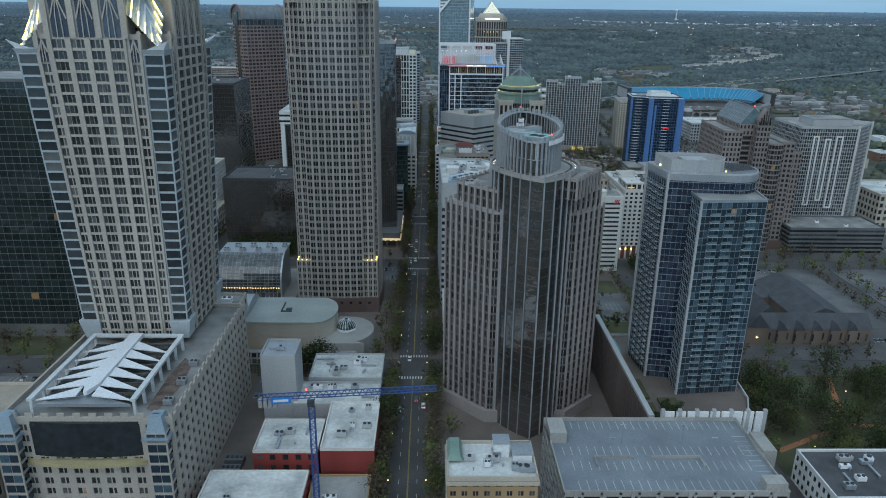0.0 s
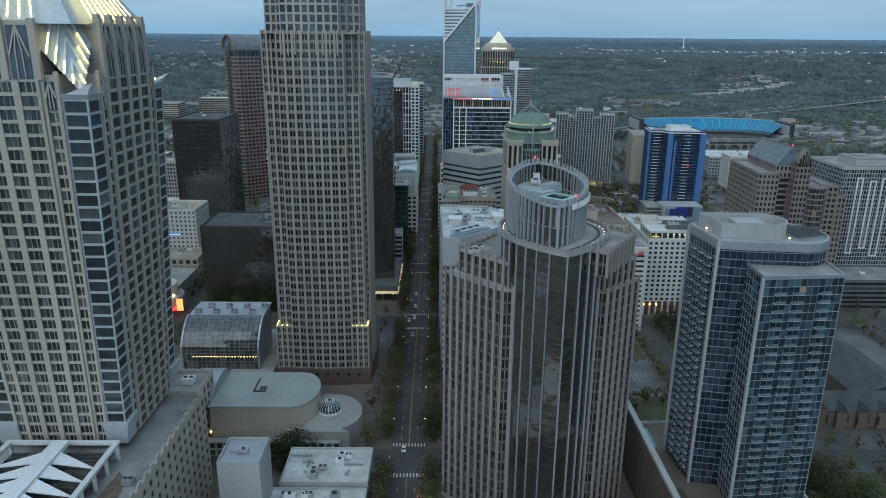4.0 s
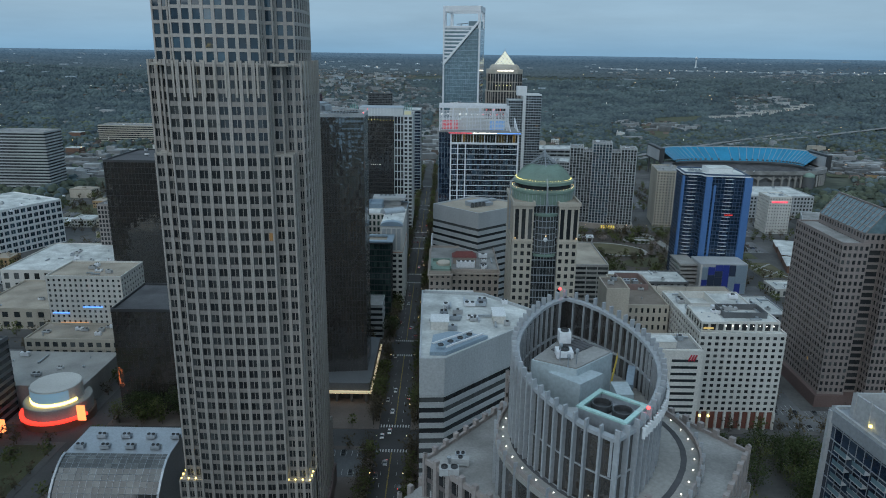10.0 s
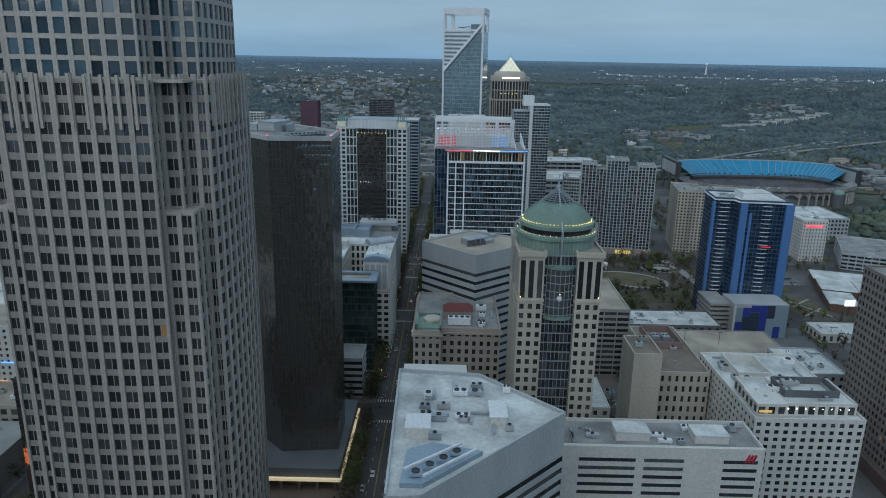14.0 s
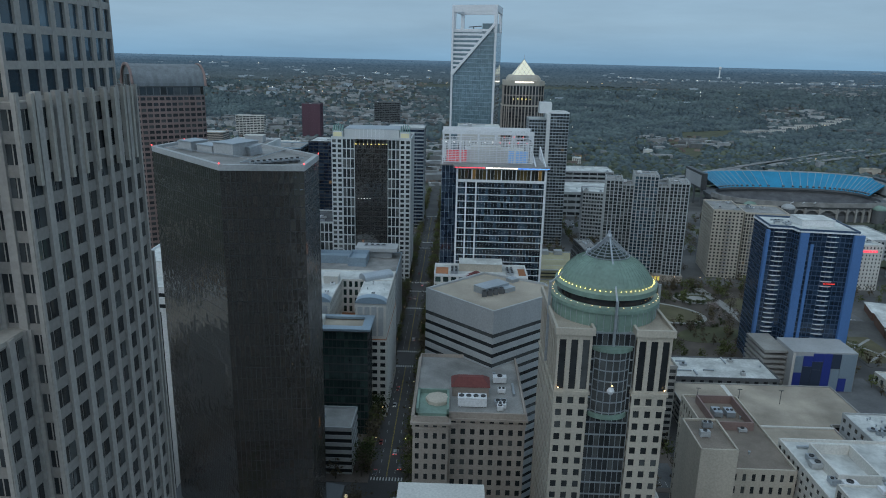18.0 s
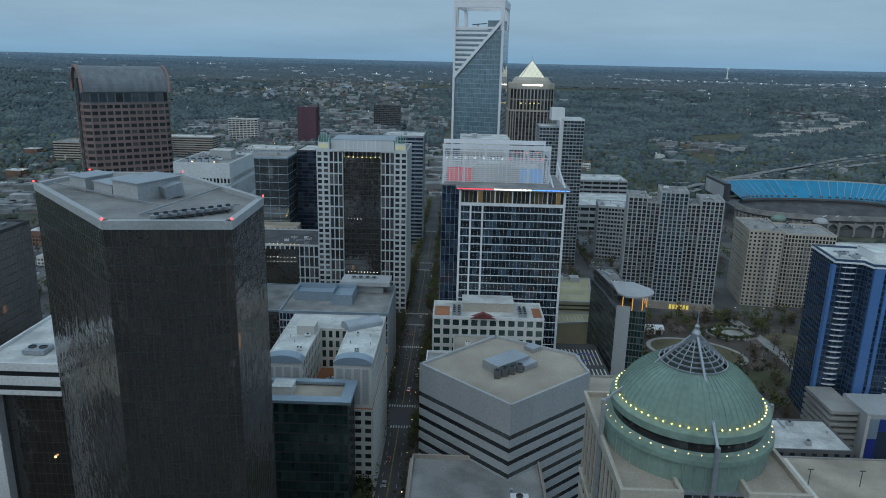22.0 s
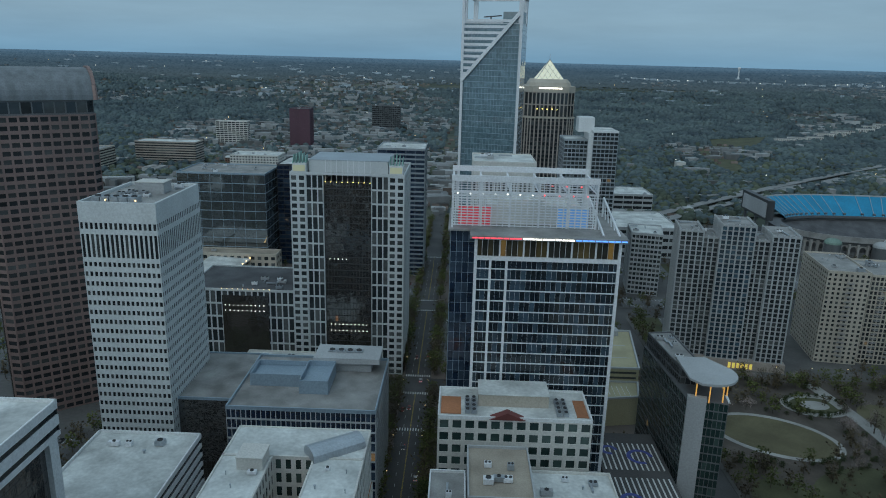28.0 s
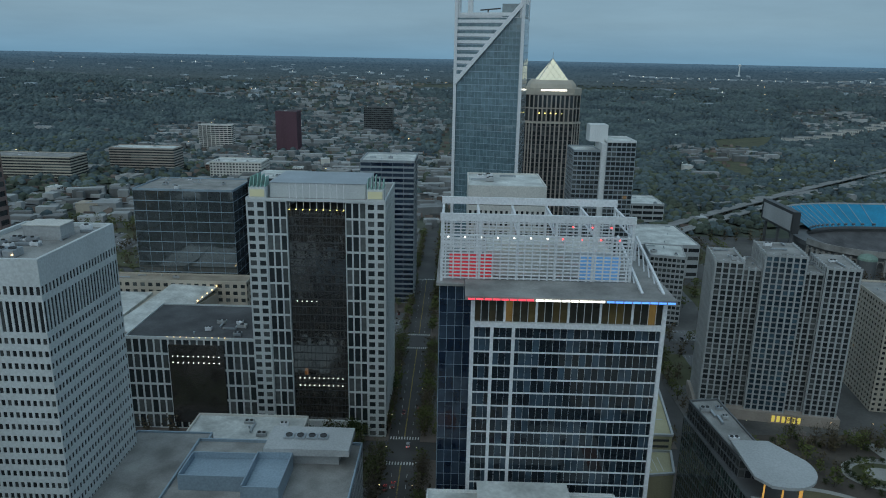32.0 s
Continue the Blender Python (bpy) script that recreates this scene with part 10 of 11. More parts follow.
KEEP_CLEAR = [(140, 742, 283, 912), (141, 230, 281, 319), (254, 368, 424, 474), (242, 646, 336, 729), (290, 746, 324, 800), (300, 1130, 640, 1400), (144, 330, 176, 474)]
LOT_TREE = tree_kind("tree", "small budding tree between parked cars", LEAF_BARE, 9.5, 3.4, 21, 100, 1.5, 0.25, 2, 4)
LOT_GREEN = tree_kind("tree", "small green tree between parked cars", LEAF_GREEN, 9.0, 3.6, 22, 110, 1.5, 0.22, 2, 4)
BLOCK_TREES = ([], [])


def block_tree(x, y, r):
    BLOCK_TREES[r.random() < 0.45].append((x, y, r.uniform(0.7, 1.15), r.uniform(0, 6.28)))


def set_block_trees():
    """The trees between the blocks, joined: too many to count."""
    for src, spots in zip((LOT_TREE, LOT_GREEN), BLOCK_TREES):
        at = np.array(spots)
        c, sn = np.cos(at[:, 3]) * at[:, 2], np.sin(at[:, 3]) * at[:, 2]
        for ch in src.children:
            n = len(ch.data.vertices)
            co = np.empty(n * 3)
            ch.data.vertices.foreach_get("co", co)
            co = co.reshape(-1, 3)
            faces = np.array([tuple(p.vertices) for p in ch.data.polygons])
            x = at[:, 0, None] + c[:, None] * co[None, :, 0] - sn[:, None] * co[None, :, 1]
            y = at[:, 1, None] + sn[:, None] * co[None, :, 0] + c[:, None] * co[None, :, 1]
            z = 0.16 + at[:, 2, None] * co[None, :, 2]
            me = bpy.data.meshes.new("block_tree_" + ch.name.split(".")[0])
            me.from_pydata(np.stack([x, y, z], 2).reshape(-1, 3), [], (faces[None] + (np.arange(len(at)) * n)[:, None, None]).reshape(-1, faces.shape[1]))
            me.materials.append(ch.data.materials[0])
            tagged(new(me.name, me), "trunks and limbs of trees between the blocks" if "trunk" in me.name else "thin spring foliage of trees between the blocks", "trees", kind="stuff")


def car_colours():
    m, nodes, links, bsdf = shader("parked_car_paint")
    r = ramp(nodes, [(0.0, (0.55, 0.56, 0.57)), (0.28, (0.03, 0.032, 0.035)), (0.52, (0.24, 0.25, 0.26)), (0.70, (0.10, 0.105, 0.11)), (0.84, (0.16, 0.02, 0.02)), (0.92, (0.03, 0.06, 0.14))])
    r.color_ramp.interpolation = "CONSTANT"
    links.new(random_value(nodes, links), r.inputs["Fac"])
    links.new(r.outputs[0], bsdf.inputs["Base Color"])
    bsdf.inputs["Roughness"].default_value = 0.3
    return m


def infill():
    r = random.Random(404)
    boxes = footprints() + KEEP_CLEAR
    step = 20.0
    tar, lines, lawn, body, cab = Geo(), Geo(), Geo(), Geo(), Geo()
    houses = []
    for (xa, wa), (xb, wb) in zip(AVENUES, AVENUES[1:]):
        for (ya, va), (yb, vb) in zip(CROSS, CROSS[1:]):
            x0, x1, y0, y1 = xa + wa + 3.5, xb - wb - 3.5, ya + va + 3.5, yb - vb - 3.5
            nx, ny = int((x1 - x0) // step), int((y1 - y0) // step)
            for i in range(nx):
                for j in range(ny):
                    cx0, cy0 = x0 + i * (x1 - x0) / nx, y0 + j * (y1 - y0) / ny
                    cx1, cy1 = cx0 + (x1 - x0) / nx, cy0 + (y1 - y0) / ny
                    if any(a < cx1 and c > cx0 and b < cy1 and d > cy0 for a, b, c, d in boxes):
                        if r.random() < 0.5:
                            x, y = r.uniform(cx0, cx1), r.uniform(cy0, cy1)
                            if not any(a - 3 < x < c + 3 and b - 3 < y < d + 3 for a, b, c, d in boxes):
                                block_tree(x, y, r)
                        continue
                    use = noise.noise((cx0 / 55 + 7, cy0 / 55, 3.3)) + r.uniform(-0.18, 0.18)
                    if use < -0.12 and len(houses) < 46 and r.random() < 0.7:
                        houses.append((cx0, cy0, cx1, cy1))
                    elif use < 0.22:
                        tar.prism(rect(cx0 + 0.02, cy0 + 0.02, cx1 - 0.02, cy1 - 0.02), 0.1, 0.22)
                        n = int((cx1 - cx0 - 2) / 2.7)
                        for row in (cy0 + 3.2, cy1 - 3.2):
                            for q in range(n):
                                x = cx0 + 1.2 + q * 2.7
                                lines.add([(x, row - 2.4, 0.226), (x + 0.14, row - 2.4, 0.226), (x + 0.14, row + 2.4, 0.226), (x, row + 2.4, 0.226)], [(0, 1, 2, 3)])
                                if r.random() < 0.42 and q < n - 1:
                                    xc = x + 1.4
                                    body.add([(xc + u * 0.9 * k, row + v * 2.15 * k2, z) for z, k, k2 in ((0.5, 1, 1), (1.12, 0.96, 0.98)) for u, v in ((-1, -1), (1, -1), (1, 1), (-1, 1))], BOXF)
                                    cab.add([(xc + u * 0.8 * k, row + v * 1.25 * k2 - 0.15, z) for z, k, k2 in ((1.12, 1, 1), (1.68, 0.84, 0.72)) for u, v in ((-1, -1), (1, -1), (1, 1), (-1, 1))], BOXF)
                        if r.random() < 0.5:
                            block_tree(r.uniform(cx0, cx1), (cy0 + cy1) / 2 + r.uniform(-1, 1), r)
                    else:
                        lawn.prism(rect(cx0 + 0.02, cy0 + 0.02, cx1 - 0.02, cy1 - 0.02), 0.1, 0.24)
                        for q in range(r.randint(2, 4)):
                            block_tree(r.uniform(cx0 + 2, cx1 - 2), r.uniform(cy0 + 2, cy1 - 2), r)
    tagged(new("parking_lot", tar.mesh("parking_lot", LOT_GREY)), "worn asphalt parking lots between the towers", "parking lot", kind="structure")
    tagged(new("stall_line", lines.mesh("stall_line", PAINT_LINE)), "white stall lines of the parking lots", "road paint", kind="stuff")
    tagged(new("lawn", lawn.mesh("lawn", GRASS)), "rough grass plots between the towers", "lawn", kind="structure")
    tagged(new("parked_cars", body.mesh("parked_cars", car_colours())), "hundreds of parked cars in open lots", "cars", kind="stuff")
    tagged(new("parked_car_cabins", cab.mesh("parked_car_cabins", GLASS_DARK)), "dark glazed cabins of the parked cars", "cars", kind="stuff")
    looks = ((WHITE_WARM, ROOF_WHITE, "cream low block with a white roof between the towers"), (BRICK_BROWN, ROOF_WHITE, "brown brick low block with a white roof between the towers"),
             (GREY_PRECAST, ROOF_GREY, "grey low block with a gravel roof between the towers"), (BRICK_TAN, ROOF_TAN, "tan brick low block with a tan roof between the towers"), (STONE_BEIGE, ROOF_DARK, "beige low block with a dark roof between the towers"))
    for a, b, c, d in houses:
        wall, top, label = r.choice(looks)
        h = r.choice((5, 6, 8, 8, 11, 14))
        x0, y0, x1, y1 = a + r.uniform(0, 3), b + r.uniform(0, 3), c - r.uniform(0, 3), d - r.uniform(0, 3)
        root = thing("low_house", label, "building", ((x0 + x1) / 2, (y0 + y1) / 2, 0), "low blocks between the towers")
        g, w = Geo(), Geo()
        g.prism(rect(x0, y0, x1, y1), 0, h + 0.9)
        part("wall", g, wall, root)
        for f in range(max(1, int(h / 3.6))):
            for q in range(int((x1 - x0) / 3.2)):
                w.box(x0 + 0.9 + q * 3.2, y0 - 0.05, 1.2 + f * 3.6, x0 + 2.7 + q * 3.2, y0, 3.0 + f * 3.6)
            for q in range(int((y1 - y0) / 3.2)):
                yy = y0 + 0.9 + q * 3.2
                xx = x1 if x0 < 0 else x0 - 0.05
                w.box(xx, yy, 1.2 + f * 3.6, xx + 0.05, yy + 1.8, 3.0 + f * 3.6)
        part("glazing", w, GLASS_DARK, root, kind="stuff")
        g = Geo()
        g.prism(rect(x0 + 0.35, y0 + 0.35, x1 - 0.35, y1 - 0.35), h + 0.9, h + 1.0)
        for q in range(r.randint(2, 5)):
            x, y = r.uniform(x0 + 2, x1 - 4), r.uniform(y0 + 2, y1 - 4)
            g.box(x, y, h + 1.0, x + r.uniform(1, 2.6), y + r.uniform(1, 2.4), h + r.uniform(1.8, 2.8))
        part("roof", g, top, root)
    LOT_TREE.matrix_basis, LOT_GREEN.matrix_basis = pose(-172, 640, 0.16), pose(-176, 632, 0.16)
    for (x, w) in AVENUES:
        if x == -8:
            continue
        for side in (-w - 2.2, w + 2.2):
            y = 180.0
            while y < 1320:
                if all(abs(y - c) > v + 3 for c, v in CROSS) and not any(a + 2 < x + side < c and b < y < d for a, b, c, d in boxes[:-len(KEEP_CLEAR)]):
                    block_tree(x + side, y, r)
                y += r.uniform(8, 15)
    for (y, v) in CROSS[1:]:
        for side in (-v - 2.2, v + 2.2):
            x = -430.0
            while x < 425:
                if all(abs(x - c) > w + 3 for c, w in AVENUES) and not any(a < x < c and b + 2 < y + side < d for a, b, c, d in boxes[:-len(KEEP_CLEAR)]):
                    block_tree(x, y + side, r)
                x += r.uniform(8, 16)
    for x in (-17.6, 1.8):
        y = 176.0
        while y < 1320:
            if all(abs(y - c) > v + 4 for c, v in CROSS):
                block_tree(x + r.uniform(-0.8, 0.8), y, r)
            y += r.uniform(3.4, 5.6)
    for i in range(150):
        x, y = r.uniform(148, 277), r.uniform(750, 904)
        if math.hypot((x - 184) / 36, (y - 836) / 25) > 1 and math.hypot((x - 258) / 20, (y - 850) / 28) > 1 and math.hypot((x - 222) / 20, (y - 872) / 15) > 1:
            block_tree(x, y, r)
    set_block_trees()


infill()


# ---------------------------------------------------------------- the town beyond
def far_ground(x, y):
    return ground_height(x, y)


def busy(x, y):
    """Where the low town is built up, against where the woods close in."""
    return 0.8 * noise.noise((x / 420 + 3.1, y / 420, 0.5)) + 0.72 * math.exp(-((x + 130 + (y - 1300) * 0.17) / 330) ** 2) + 0.22 * math.exp(-((x - 900 - (y - 1900) * 0.5) / 260) ** 2) - 0.12


def is_free(x, y):
    if y < 1345 and -445 < x < 440:
        return False
    if (x - 480) ** 2 / 175 ** 2 + (y - 1270) ** 2 / 130 ** 2 < 1:
        return False
    return True


LOWS = []
rl = random.Random(31)
for i in range(6):
    w, d, h = rl.uniform(16, 46), rl.uniform(14, 34), rl.choice((5, 6, 8, 11, 15))
    wall = (WHITE_WARM, GREY_PRECAST, BRICK_BROWN, STONE_BEIGE, WHITE_PAINT, BRICK_TAN)[i]
    top = (ROOF_WHITE, ROOF_GREY, ROOF_WHITE, ROOF_TAN, ROOF_WHITE, ROOF_DARK)[i]
    lab = ("cream low-rise block with a white roof", "grey low-rise block with a gravel roof", "brown brick low-rise block with a white roof", "beige low-rise block with a tan roof",
           "white low-rise block with a white roof", "tan brick low-rise block with a dark roof")[i]
    root = thing("low_rise_building", lab, "building", (0, 0, 0), "low buildings beyond the centre")
    g = Geo()
    g.prism(rect(-w / 2, -d / 2, w / 2, d / 2), 0, h)
    part("wall", g, wall, root)
    g = Geo()
    g.prism(rect(-w / 2 - 0.2, -d / 2 - 0.2, w / 2 + 0.2, d / 2 + 0.2), h, h + 0.6)
    for j in range(3):
        x = rl.uniform(-w / 3, w / 3)
        g.box(x, -2, h + 0.6, x + 2.5, 1, h + 2)
    part("roof", g, top, root)
    g = Geo()
    for f in range(max(1, int(h / 3.6))):
        for j in range(int(w / 4)):
            g.box(-w / 2 + 1 + j * 4, -d / 2 - 0.06, 1 + f * 3.6, -w / 2 + 3.4 + j * 4, -d / 2, 2.8 + f * 3.6)
    part("glazing", g, GLASS_DARK, root, kind="stuff")
    LOWS.append(root)

taken, placed = [], 0
while placed < 110:
    x, y = rl.uniform(-900, 1000), rl.uniform(560, 1900)
    if not is_free(x, y) or any((x - a) ** 2 + (y - b) ** 2 < 48 ** 2 for a, b in taken):
        continue
    if y > 1345 and busy(x, y) < -0.1:
        continue
    if abs(x + 8) < 30:
        continue
    taken.append((x, y))
    j = placed % 6
    m = pose(x, y, ground_height(x, y) - 0.2, 0, 0, rl.choice((0, 90)) + rl.uniform(-12, 12))
    if placed < 6:
        LOWS[j].matrix_basis = m
    else:
        copy_thing(LOWS[j], m)
    placed += 1


def joined(name, verts, faces, material, label, category, kind="stuff"):
    me = bpy.data.meshes.new(name)
    me.from_pydata(verts, [], faces)
    me.materials.append(material)
    me.polygons.foreach_set("use_smooth", [True] * len(me.polygons))
    return tagged(new(name, me), label, category, kind=kind)


def distant_town():
    for idx, (mat_, label, share) in enumerate(((solid("far_pale_roofs", (0.25, 0.255, 0.255), 0.9, 0.2, pieces=0.6), "many small pale buildings far across the town", 4200),
                                               (solid("far_brown_roofs", (0.13, 0.10, 0.085), 0.9, 0.2, pieces=0.6), "many small brown houses far across the town", 3200))):
        r = random.Random(50 + idx)
        g = Geo()
        n = 0
        while n < share:
            y = 1200 + 2700 * r.random() ** 1.5
            x = r.uniform(-1, 1) * (700 + 0.75 * y)
            if not is_free(x, y):
                continue
            if busy(x, y) < (0.2 if idx == 0 else 0.0):
                if r.random() < 0.97:
                    continue
            w, d = (r.uniform(6, 22) * r.choice((1, 1, 2.2)), r.uniform(6, 18)) if idx == 0 else (r.uniform(6, 13), r.uniform(6, 11))
            h = r.choice((4, 4, 5, 6, 7, 9, 12)) if idx == 0 else r.uniform(4, 7)
            z = ground_height(x, y)
            p = turned(rect(x - w / 2, y - d / 2, x + w / 2, y + d / 2), x, y, r.choice((0, 0, 14)) + r.uniform(-5, 5))
            g.prism(p, z - 1, z + h, p if idx == 0 else turned(rect(x - w / 2, y - 0.4, x + w / 2, y + 0.4), x, y, 0))
            n += 1
        me = g.mesh("distant_building", mat_)
        tagged(new("distant_building", me), label, "buildings", kind="stuff")


distant_town()


def distant_lights():
    r = random.Random(66)
    for nm, m, n in (("distant_lamp", LAMP_WARM, 90), ("distant_lamp", LAMP_WHITE, 60)):
        g = Geo()
        for i in range(n):
            y = 1250 + 2700 * r.random() ** 1.3
            x = r.uniform(-1, 1) * (600 + 0.7 * y)
            if not is_free(x, y):
                continue
            z = ground_height(x, y) + 13
            s = 0.4 + y / 5200
            g.lathe(x, y, [(0.02, z - s), (s, z), (0.02, z + s)], 6)
        tagged(new(nm, g.mesh(nm, m)), "tiny lamps scattered through the far town", "lamps", kind="stuff")


distant_lights()


def clump(verts, faces, r, x, y, z, s):
    """One low tree crown: two uneven rings and a tip."""
    h = s * r.uniform(1.0, 1.5)
    k0, a0 = len(verts), r.uniform(0, 6.3)
    for ring, (rr, zz) in enumerate(((1.0, 0.25), (0.72, 0.75))):
        for i in range(5):
            a = a0 + i * math.pi / 2.5 + ring * 0.5
            f = rr * s * r.uniform(0.8, 1.2)
            verts.append((x + f * math.cos(a), y + f * math.sin(a), z + h * (zz + r.uniform(-0.07, 0.07))))
    verts.append((x + r.uniform(-1, 1), y + r.uniform(-1, 1), z + h))
    for i in range(5):
        i2 = (i + 1) % 5
        faces.append((k0 + i, k0 + i2, k0 + 5 + i2, k0 + 5 + i))
        faces.append((k0 + 5 + i, k0 + 5 + i2, k0 + 10))


def distant_woods():
    r = random.Random(90)
    sets = ([], []), ([], [])
    n = tries = 0
    while n < 64000 and tries < 420000:
        tries += 1
        y = 560 + 3000 * r.random() ** 0.92
        x = r.uniform(-1, 1) * (420 + 0.66 * y)
        if not is_free(x, y) or (abs(x - -10) < 14 and y < 2600):
            continue
        if r.random() < min(0.86, max(0.0, 0.10 + busy(x, y) * 1.9)):
            continue
        if y < 1900 and any((x - a) ** 2 + (y - c) ** 2 < 30 ** 2 for a, c in taken):
            continue
        if y < 2500 and any(inside(p, x, y) for p in OPEN_FIELDS):
            continue
        s = r.uniform(3.0, 6.2) * (1 + y / 5000)
        # farther out the copy with haze in its colour takes over
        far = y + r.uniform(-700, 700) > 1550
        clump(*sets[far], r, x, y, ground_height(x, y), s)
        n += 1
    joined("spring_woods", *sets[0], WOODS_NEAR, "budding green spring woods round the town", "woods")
    joined("distant_woods", *sets[1], WOODS_HAZED, "dense spring woods between far houses", "woods")


OPEN_FIELDS = (((591, 2114), (727, 2205), (873, 2477), (667, 2361)), ((500, 1765), (545, 1800), (640, 2170), (561, 2139), (528, 1990)), ((640, 1290), (900, 1260), (940, 1420), (660, 1440)), ((-430, 1170), (-250, 1170), (-250, 1230), (-430, 1230)),
               ((190, 1290), (330, 1415), (605, 1645), (860, 1870), (835, 1905), (590, 1680), (300, 1445), (180, 1320)))


def inside(poly, x, y):
    return all((bx - ax) * (y - ay) - (by - ay) * (x - ax) >= 0 for (ax, ay), (bx, by) in zip(poly, poly[1:] + poly[:1]))


distant_woods()


# ---------------------------------------------------------------- highways, fields and the far rim
def ribbon(name, pts, width, material, label, lift=0.35, piers=False):
    g = Geo()
    k = len(pts) - 1
    L, R = [], []
    for i, (x, y, z) in enumerate(pts):
        a, b = pts[max(0, i - 1)], pts[min(k, i + 1)]
        d = Vector((b[0] - a[0], b[1] - a[1])).normalized()
        L.append((x - d.y * width / 2, y + d.x * width / 2, z + lift))
        R.append((x + d.y * width / 2, y - d.x * width / 2, z + lift))
    lo = [(x, y, z - 1.2) for x, y, z in L], [(x, y, z - 1.2) for x, y, z in R]
    g.add(L + R + lo[0] + lo[1], [(i + k + 1, i + k + 2, i + 1, i) for i in range(k)] + [(i, i + 1, i + 2 * k + 3, i + 2 * k + 2) for i in range(k)]
          + [(i + k + 1, i + 3 * k + 3, i + 3 * k + 4, i + k + 2) for i in range(k)])
    if piers:
        for x, y, z in pts[1:-1]:
            g.box(x - 1.2, y - 1.2, -1, x + 1.2, y + 1.2, z - 0.8)
    return tagged(new(name, g.mesh(name, material)), label, "road", kind="structure")


def curve(p0, p1, p2, n=20):
    return [tuple((1 - q) ** 2 * a + 2 * q * (1 - q) * b + q * q * c for a, b, c in zip(p0, p1, p2)) for q in [i / n for i in range(n + 1)]]


FAR_ROAD = solid("pale_concrete_road", (0.22, 0.22, 0.215), 0.9, 0.2, streak=False)
ribbon("highway_road", curve((120, 1225, 4), (440, 1560, 6), (960, 1990, 6), 26), 13, FAR_ROAD, "raised pale concrete highway", piers=True)
ribbon("highway_road", curve((135, 1210, 4), (455, 1540, 6), (975, 1972, 6), 26), 13, FAR_ROAD, "raised pale concrete highway", piers=True)
ribbon("road", [(x, y, ground_height(x, y)) for x, y, z in curve((196, 1335, 0), (228, 1640, 0), (270, 2150, 0))], 13, FAR_ROAD, "pale straight street running out of the town")
ribbon("highway_road", curve((330, 1500, 4), (640, 1640, 5), (1400, 2200, 12)), 14, FAR_ROAD, "pale highway ramp", piers=True)
ribbon("highway_road", [(x, y, ground_height(x, y)) for x, y, z in curve((520, 1690, 0), (560, 2050, 0), (760, 2750, 0))], 16, FAR_ROAD, "pale highway between fields")
ribbon("road", [(x, y, ground_height(x, y)) for x, y, z in curve((-8, 1336, 0), (-30, 1700, 0), (-320, 3300, 0))], 14, ASPHALT, "main street running on into the town")
ribbon("road", [(x, y, ground_height(x, y)) for x, y, z in curve((-600, 1180, 0), (-330, 1230, 0), (-20, 1340, 0))], 16, FAR_ROAD, "ring road beyond the centre")


def field(name, pts, material, label):
    g = Geo()
    g.add([(x, y, ground_height(x, y) + 1.2) for x, y in pts], [tuple(range(len(pts)))])
    tagged(new(name, g.mesh(name, material)), label, "field", kind="structure")


field("grass_field", OPEN_FIELDS[0], GRASS, "green open field far off")
field("grass_field", OPEN_FIELDS[1], GRASS, "rough green strip beside the railway")
field("grass_field", [(640, 1290), (900, 1260), (940, 1420), (660, 1440)], GRASS, "practice fields beside the stadium")
field("grass_field", [(-420, 1180), (-250, 1170), (-250, 1215), (-430, 1230)], GRASS, "green verge by the ring road")


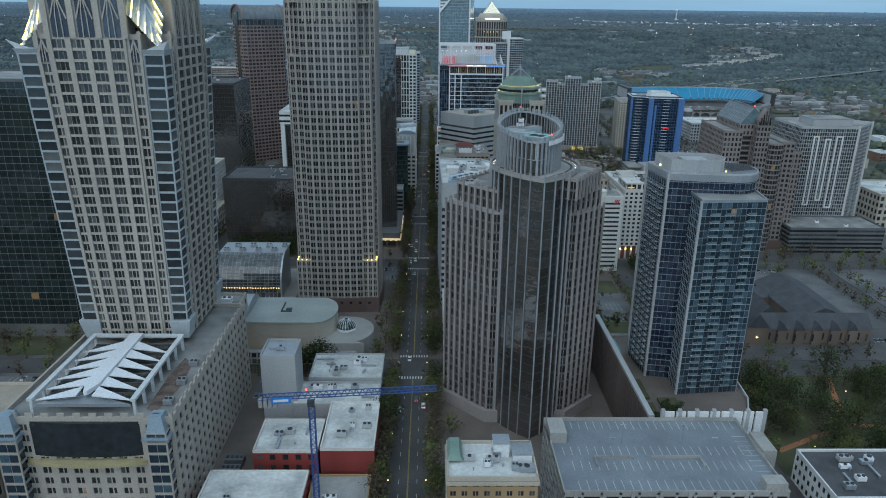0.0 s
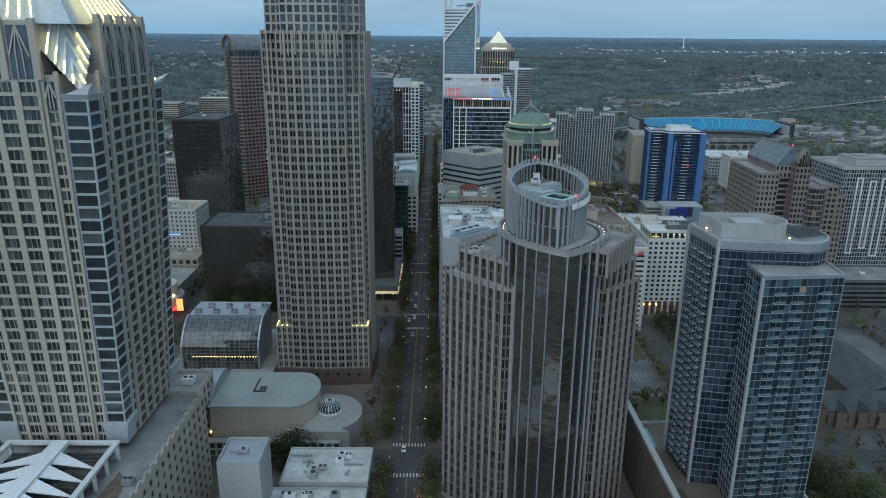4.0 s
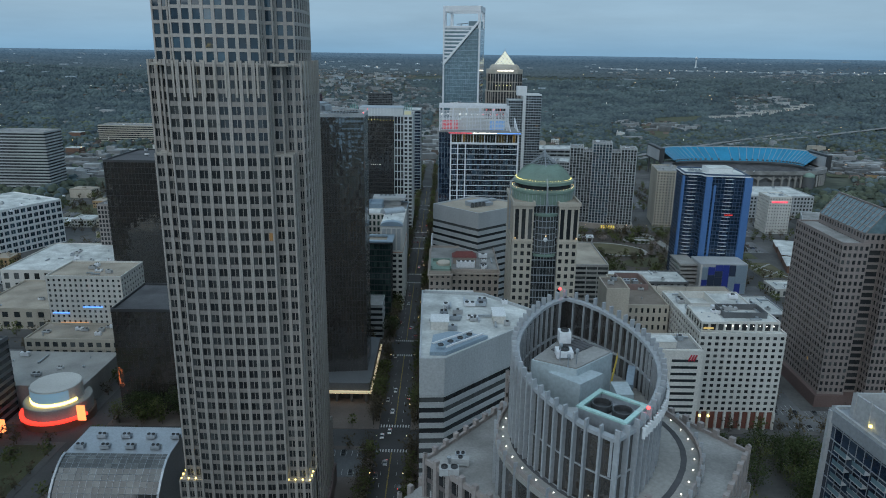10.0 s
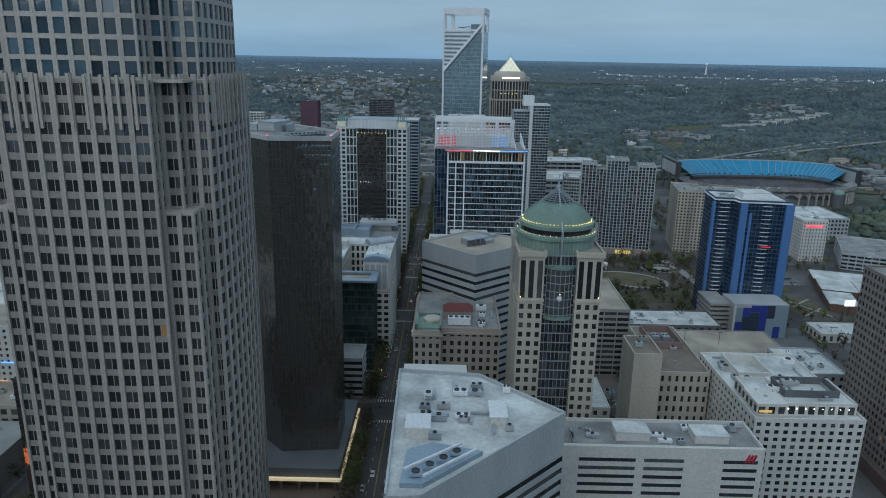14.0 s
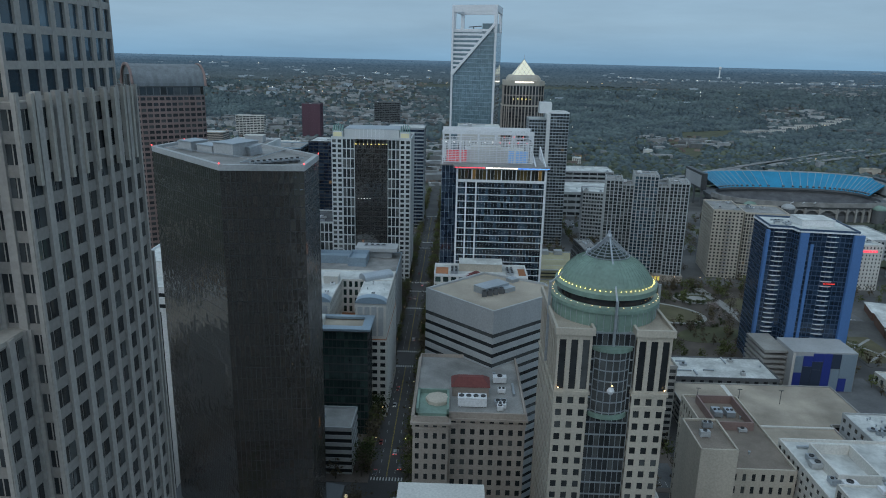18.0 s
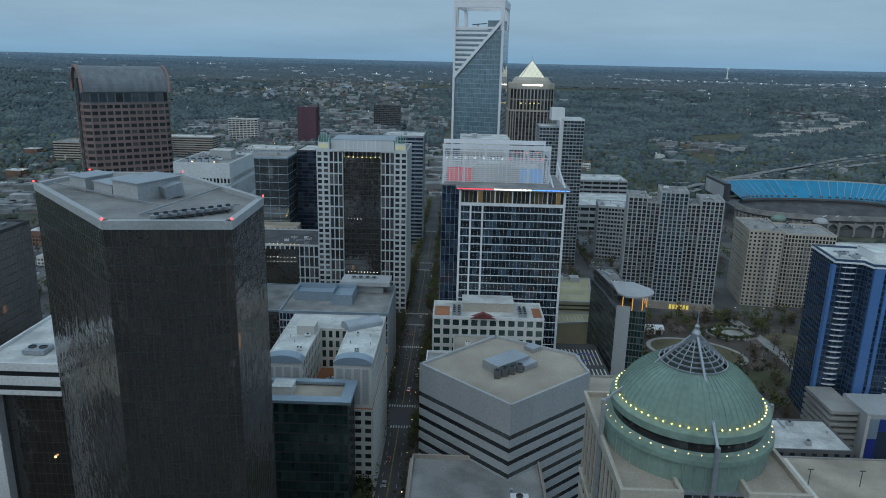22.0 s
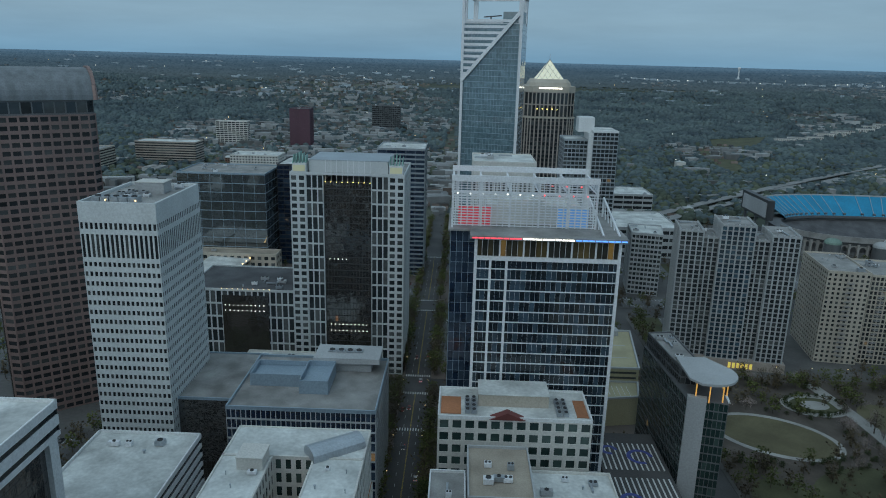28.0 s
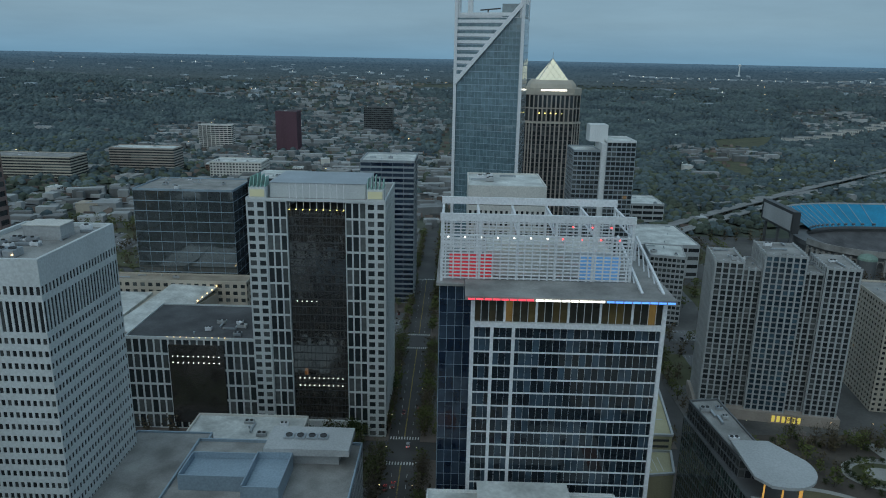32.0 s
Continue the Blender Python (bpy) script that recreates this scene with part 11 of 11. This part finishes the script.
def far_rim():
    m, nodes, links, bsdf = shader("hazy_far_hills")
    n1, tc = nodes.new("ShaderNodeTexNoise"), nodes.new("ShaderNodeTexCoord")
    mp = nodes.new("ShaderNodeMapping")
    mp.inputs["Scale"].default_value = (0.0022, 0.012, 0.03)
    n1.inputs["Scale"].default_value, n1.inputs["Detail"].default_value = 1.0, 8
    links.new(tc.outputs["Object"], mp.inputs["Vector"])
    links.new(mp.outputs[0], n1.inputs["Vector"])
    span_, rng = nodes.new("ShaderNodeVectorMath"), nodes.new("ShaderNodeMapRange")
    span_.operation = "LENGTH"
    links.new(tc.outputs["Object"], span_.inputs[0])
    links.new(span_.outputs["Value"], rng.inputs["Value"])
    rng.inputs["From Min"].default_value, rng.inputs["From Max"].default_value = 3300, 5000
    # Distance haze is painted as emission: bluer and brighter towards the horizon.
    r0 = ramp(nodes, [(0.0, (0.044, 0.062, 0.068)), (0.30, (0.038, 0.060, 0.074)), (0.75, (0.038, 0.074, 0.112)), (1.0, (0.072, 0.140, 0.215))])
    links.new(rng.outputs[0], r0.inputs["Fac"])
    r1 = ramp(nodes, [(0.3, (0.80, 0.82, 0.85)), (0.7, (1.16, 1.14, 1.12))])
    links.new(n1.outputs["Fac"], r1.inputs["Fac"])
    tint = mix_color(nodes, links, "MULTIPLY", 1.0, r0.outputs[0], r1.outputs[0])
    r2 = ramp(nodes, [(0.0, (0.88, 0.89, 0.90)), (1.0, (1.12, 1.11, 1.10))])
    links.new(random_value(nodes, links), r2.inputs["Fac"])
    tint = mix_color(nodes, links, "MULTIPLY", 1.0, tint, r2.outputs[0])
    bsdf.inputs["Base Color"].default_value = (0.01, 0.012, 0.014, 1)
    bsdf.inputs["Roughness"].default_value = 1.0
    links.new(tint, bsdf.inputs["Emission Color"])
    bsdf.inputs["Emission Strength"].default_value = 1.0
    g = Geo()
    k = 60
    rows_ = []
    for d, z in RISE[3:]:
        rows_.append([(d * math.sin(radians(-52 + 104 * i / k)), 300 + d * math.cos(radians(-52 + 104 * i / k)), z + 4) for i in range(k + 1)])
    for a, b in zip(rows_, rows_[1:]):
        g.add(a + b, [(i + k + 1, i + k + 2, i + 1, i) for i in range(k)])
    tagged(new("backdrop", g.mesh("backdrop", m)), "wooded distance at the horizon with blue haze put in as glow", "backdrop", kind="structure")
    r = random.Random(7)
    vs, fs = [], []
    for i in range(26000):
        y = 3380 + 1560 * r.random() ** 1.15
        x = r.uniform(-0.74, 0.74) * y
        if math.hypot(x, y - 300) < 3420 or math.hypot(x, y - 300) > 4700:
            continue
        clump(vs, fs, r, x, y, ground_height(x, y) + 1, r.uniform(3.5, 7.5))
    joined("horizon_woods", vs, fs, m, "woods along the horizon with blue haze put in as glow", "woods")
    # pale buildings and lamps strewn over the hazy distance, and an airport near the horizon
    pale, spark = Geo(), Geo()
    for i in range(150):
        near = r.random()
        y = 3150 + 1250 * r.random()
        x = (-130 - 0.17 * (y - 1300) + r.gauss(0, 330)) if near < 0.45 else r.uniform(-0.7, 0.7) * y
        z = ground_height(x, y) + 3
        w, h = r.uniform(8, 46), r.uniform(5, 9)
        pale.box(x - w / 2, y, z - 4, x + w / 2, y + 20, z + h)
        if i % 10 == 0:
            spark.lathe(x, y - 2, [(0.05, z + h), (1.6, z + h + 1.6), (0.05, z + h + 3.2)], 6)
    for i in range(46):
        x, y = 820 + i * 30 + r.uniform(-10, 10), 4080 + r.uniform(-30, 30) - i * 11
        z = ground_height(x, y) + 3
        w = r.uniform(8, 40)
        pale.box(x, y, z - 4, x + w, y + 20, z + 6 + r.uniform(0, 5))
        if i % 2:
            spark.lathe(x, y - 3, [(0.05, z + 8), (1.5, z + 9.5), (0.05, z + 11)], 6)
    # the bluish pale base colour carries the distance haze on these buildings
    tagged(new("distant_building", pale.mesh("distant_building", solid("hazy_pale_building", (0.34, 0.39, 0.43), 0.9, 0.2, pieces=0.3))), "pale buildings near the horizon with haze put into their colour", "buildings", kind="stuff")
    tagged(new("distant_lamp", spark.mesh("distant_lamp", LAMP_WHITE)), "faint lamps near the horizon", "lamps", kind="stuff")
    root = thing("control_tower", "pale airport control tower near the horizon", "tower", (1340, 3980, 135))
    g = Geo()
    g.lathe(1340, 3980, [(5, 130), (3.2, 142), (3.2, 172), (7, 177), (7, 183), (4, 186), (0.1, 187)], 14)
    part("shaft", g, WHITE_PAINT, root)


def far_apartments():
    r = random.Random(17)
    for i in range(9):
        x, y = 850 + i * 58 + r.uniform(-12, 12), 2310 + i * 48 + r.uniform(-20, 20)
        w, d, h = r.uniform(34, 52), 16.0, r.choice((11, 13, 14))
        z = ground_height(x, y) - 0.5
        root = thing("far_apartment_row", "long white apartment row far across the woods", "building", (x, y, z), "white apartment rows")
        g, t, w_ = Geo(), Geo(), Geo()
        g.box(x - w / 2, y, z, x + w / 2, y + d, z + h)
        part("wall", g, WHITE_WARM, root)
        t.box(x - w / 2 - 0.4, y - 0.4, z + h, x + w / 2 + 0.4, y + d + 0.4, z + h + 0.8)
        part("roof", t, ROOF_GREY, root)
        for f in range(3):
            for q in range(int(w / 5)):
                w_.box(x - w / 2 + 1.5 + q * 5, y - 0.06, z + 1.6 + f * 3.7, x - w / 2 + 4 + q * 5, y, z + 3.6 + f * 3.7)
        part("glazing", w_, GLASS_DARK, root, kind="stuff")


far_apartments()
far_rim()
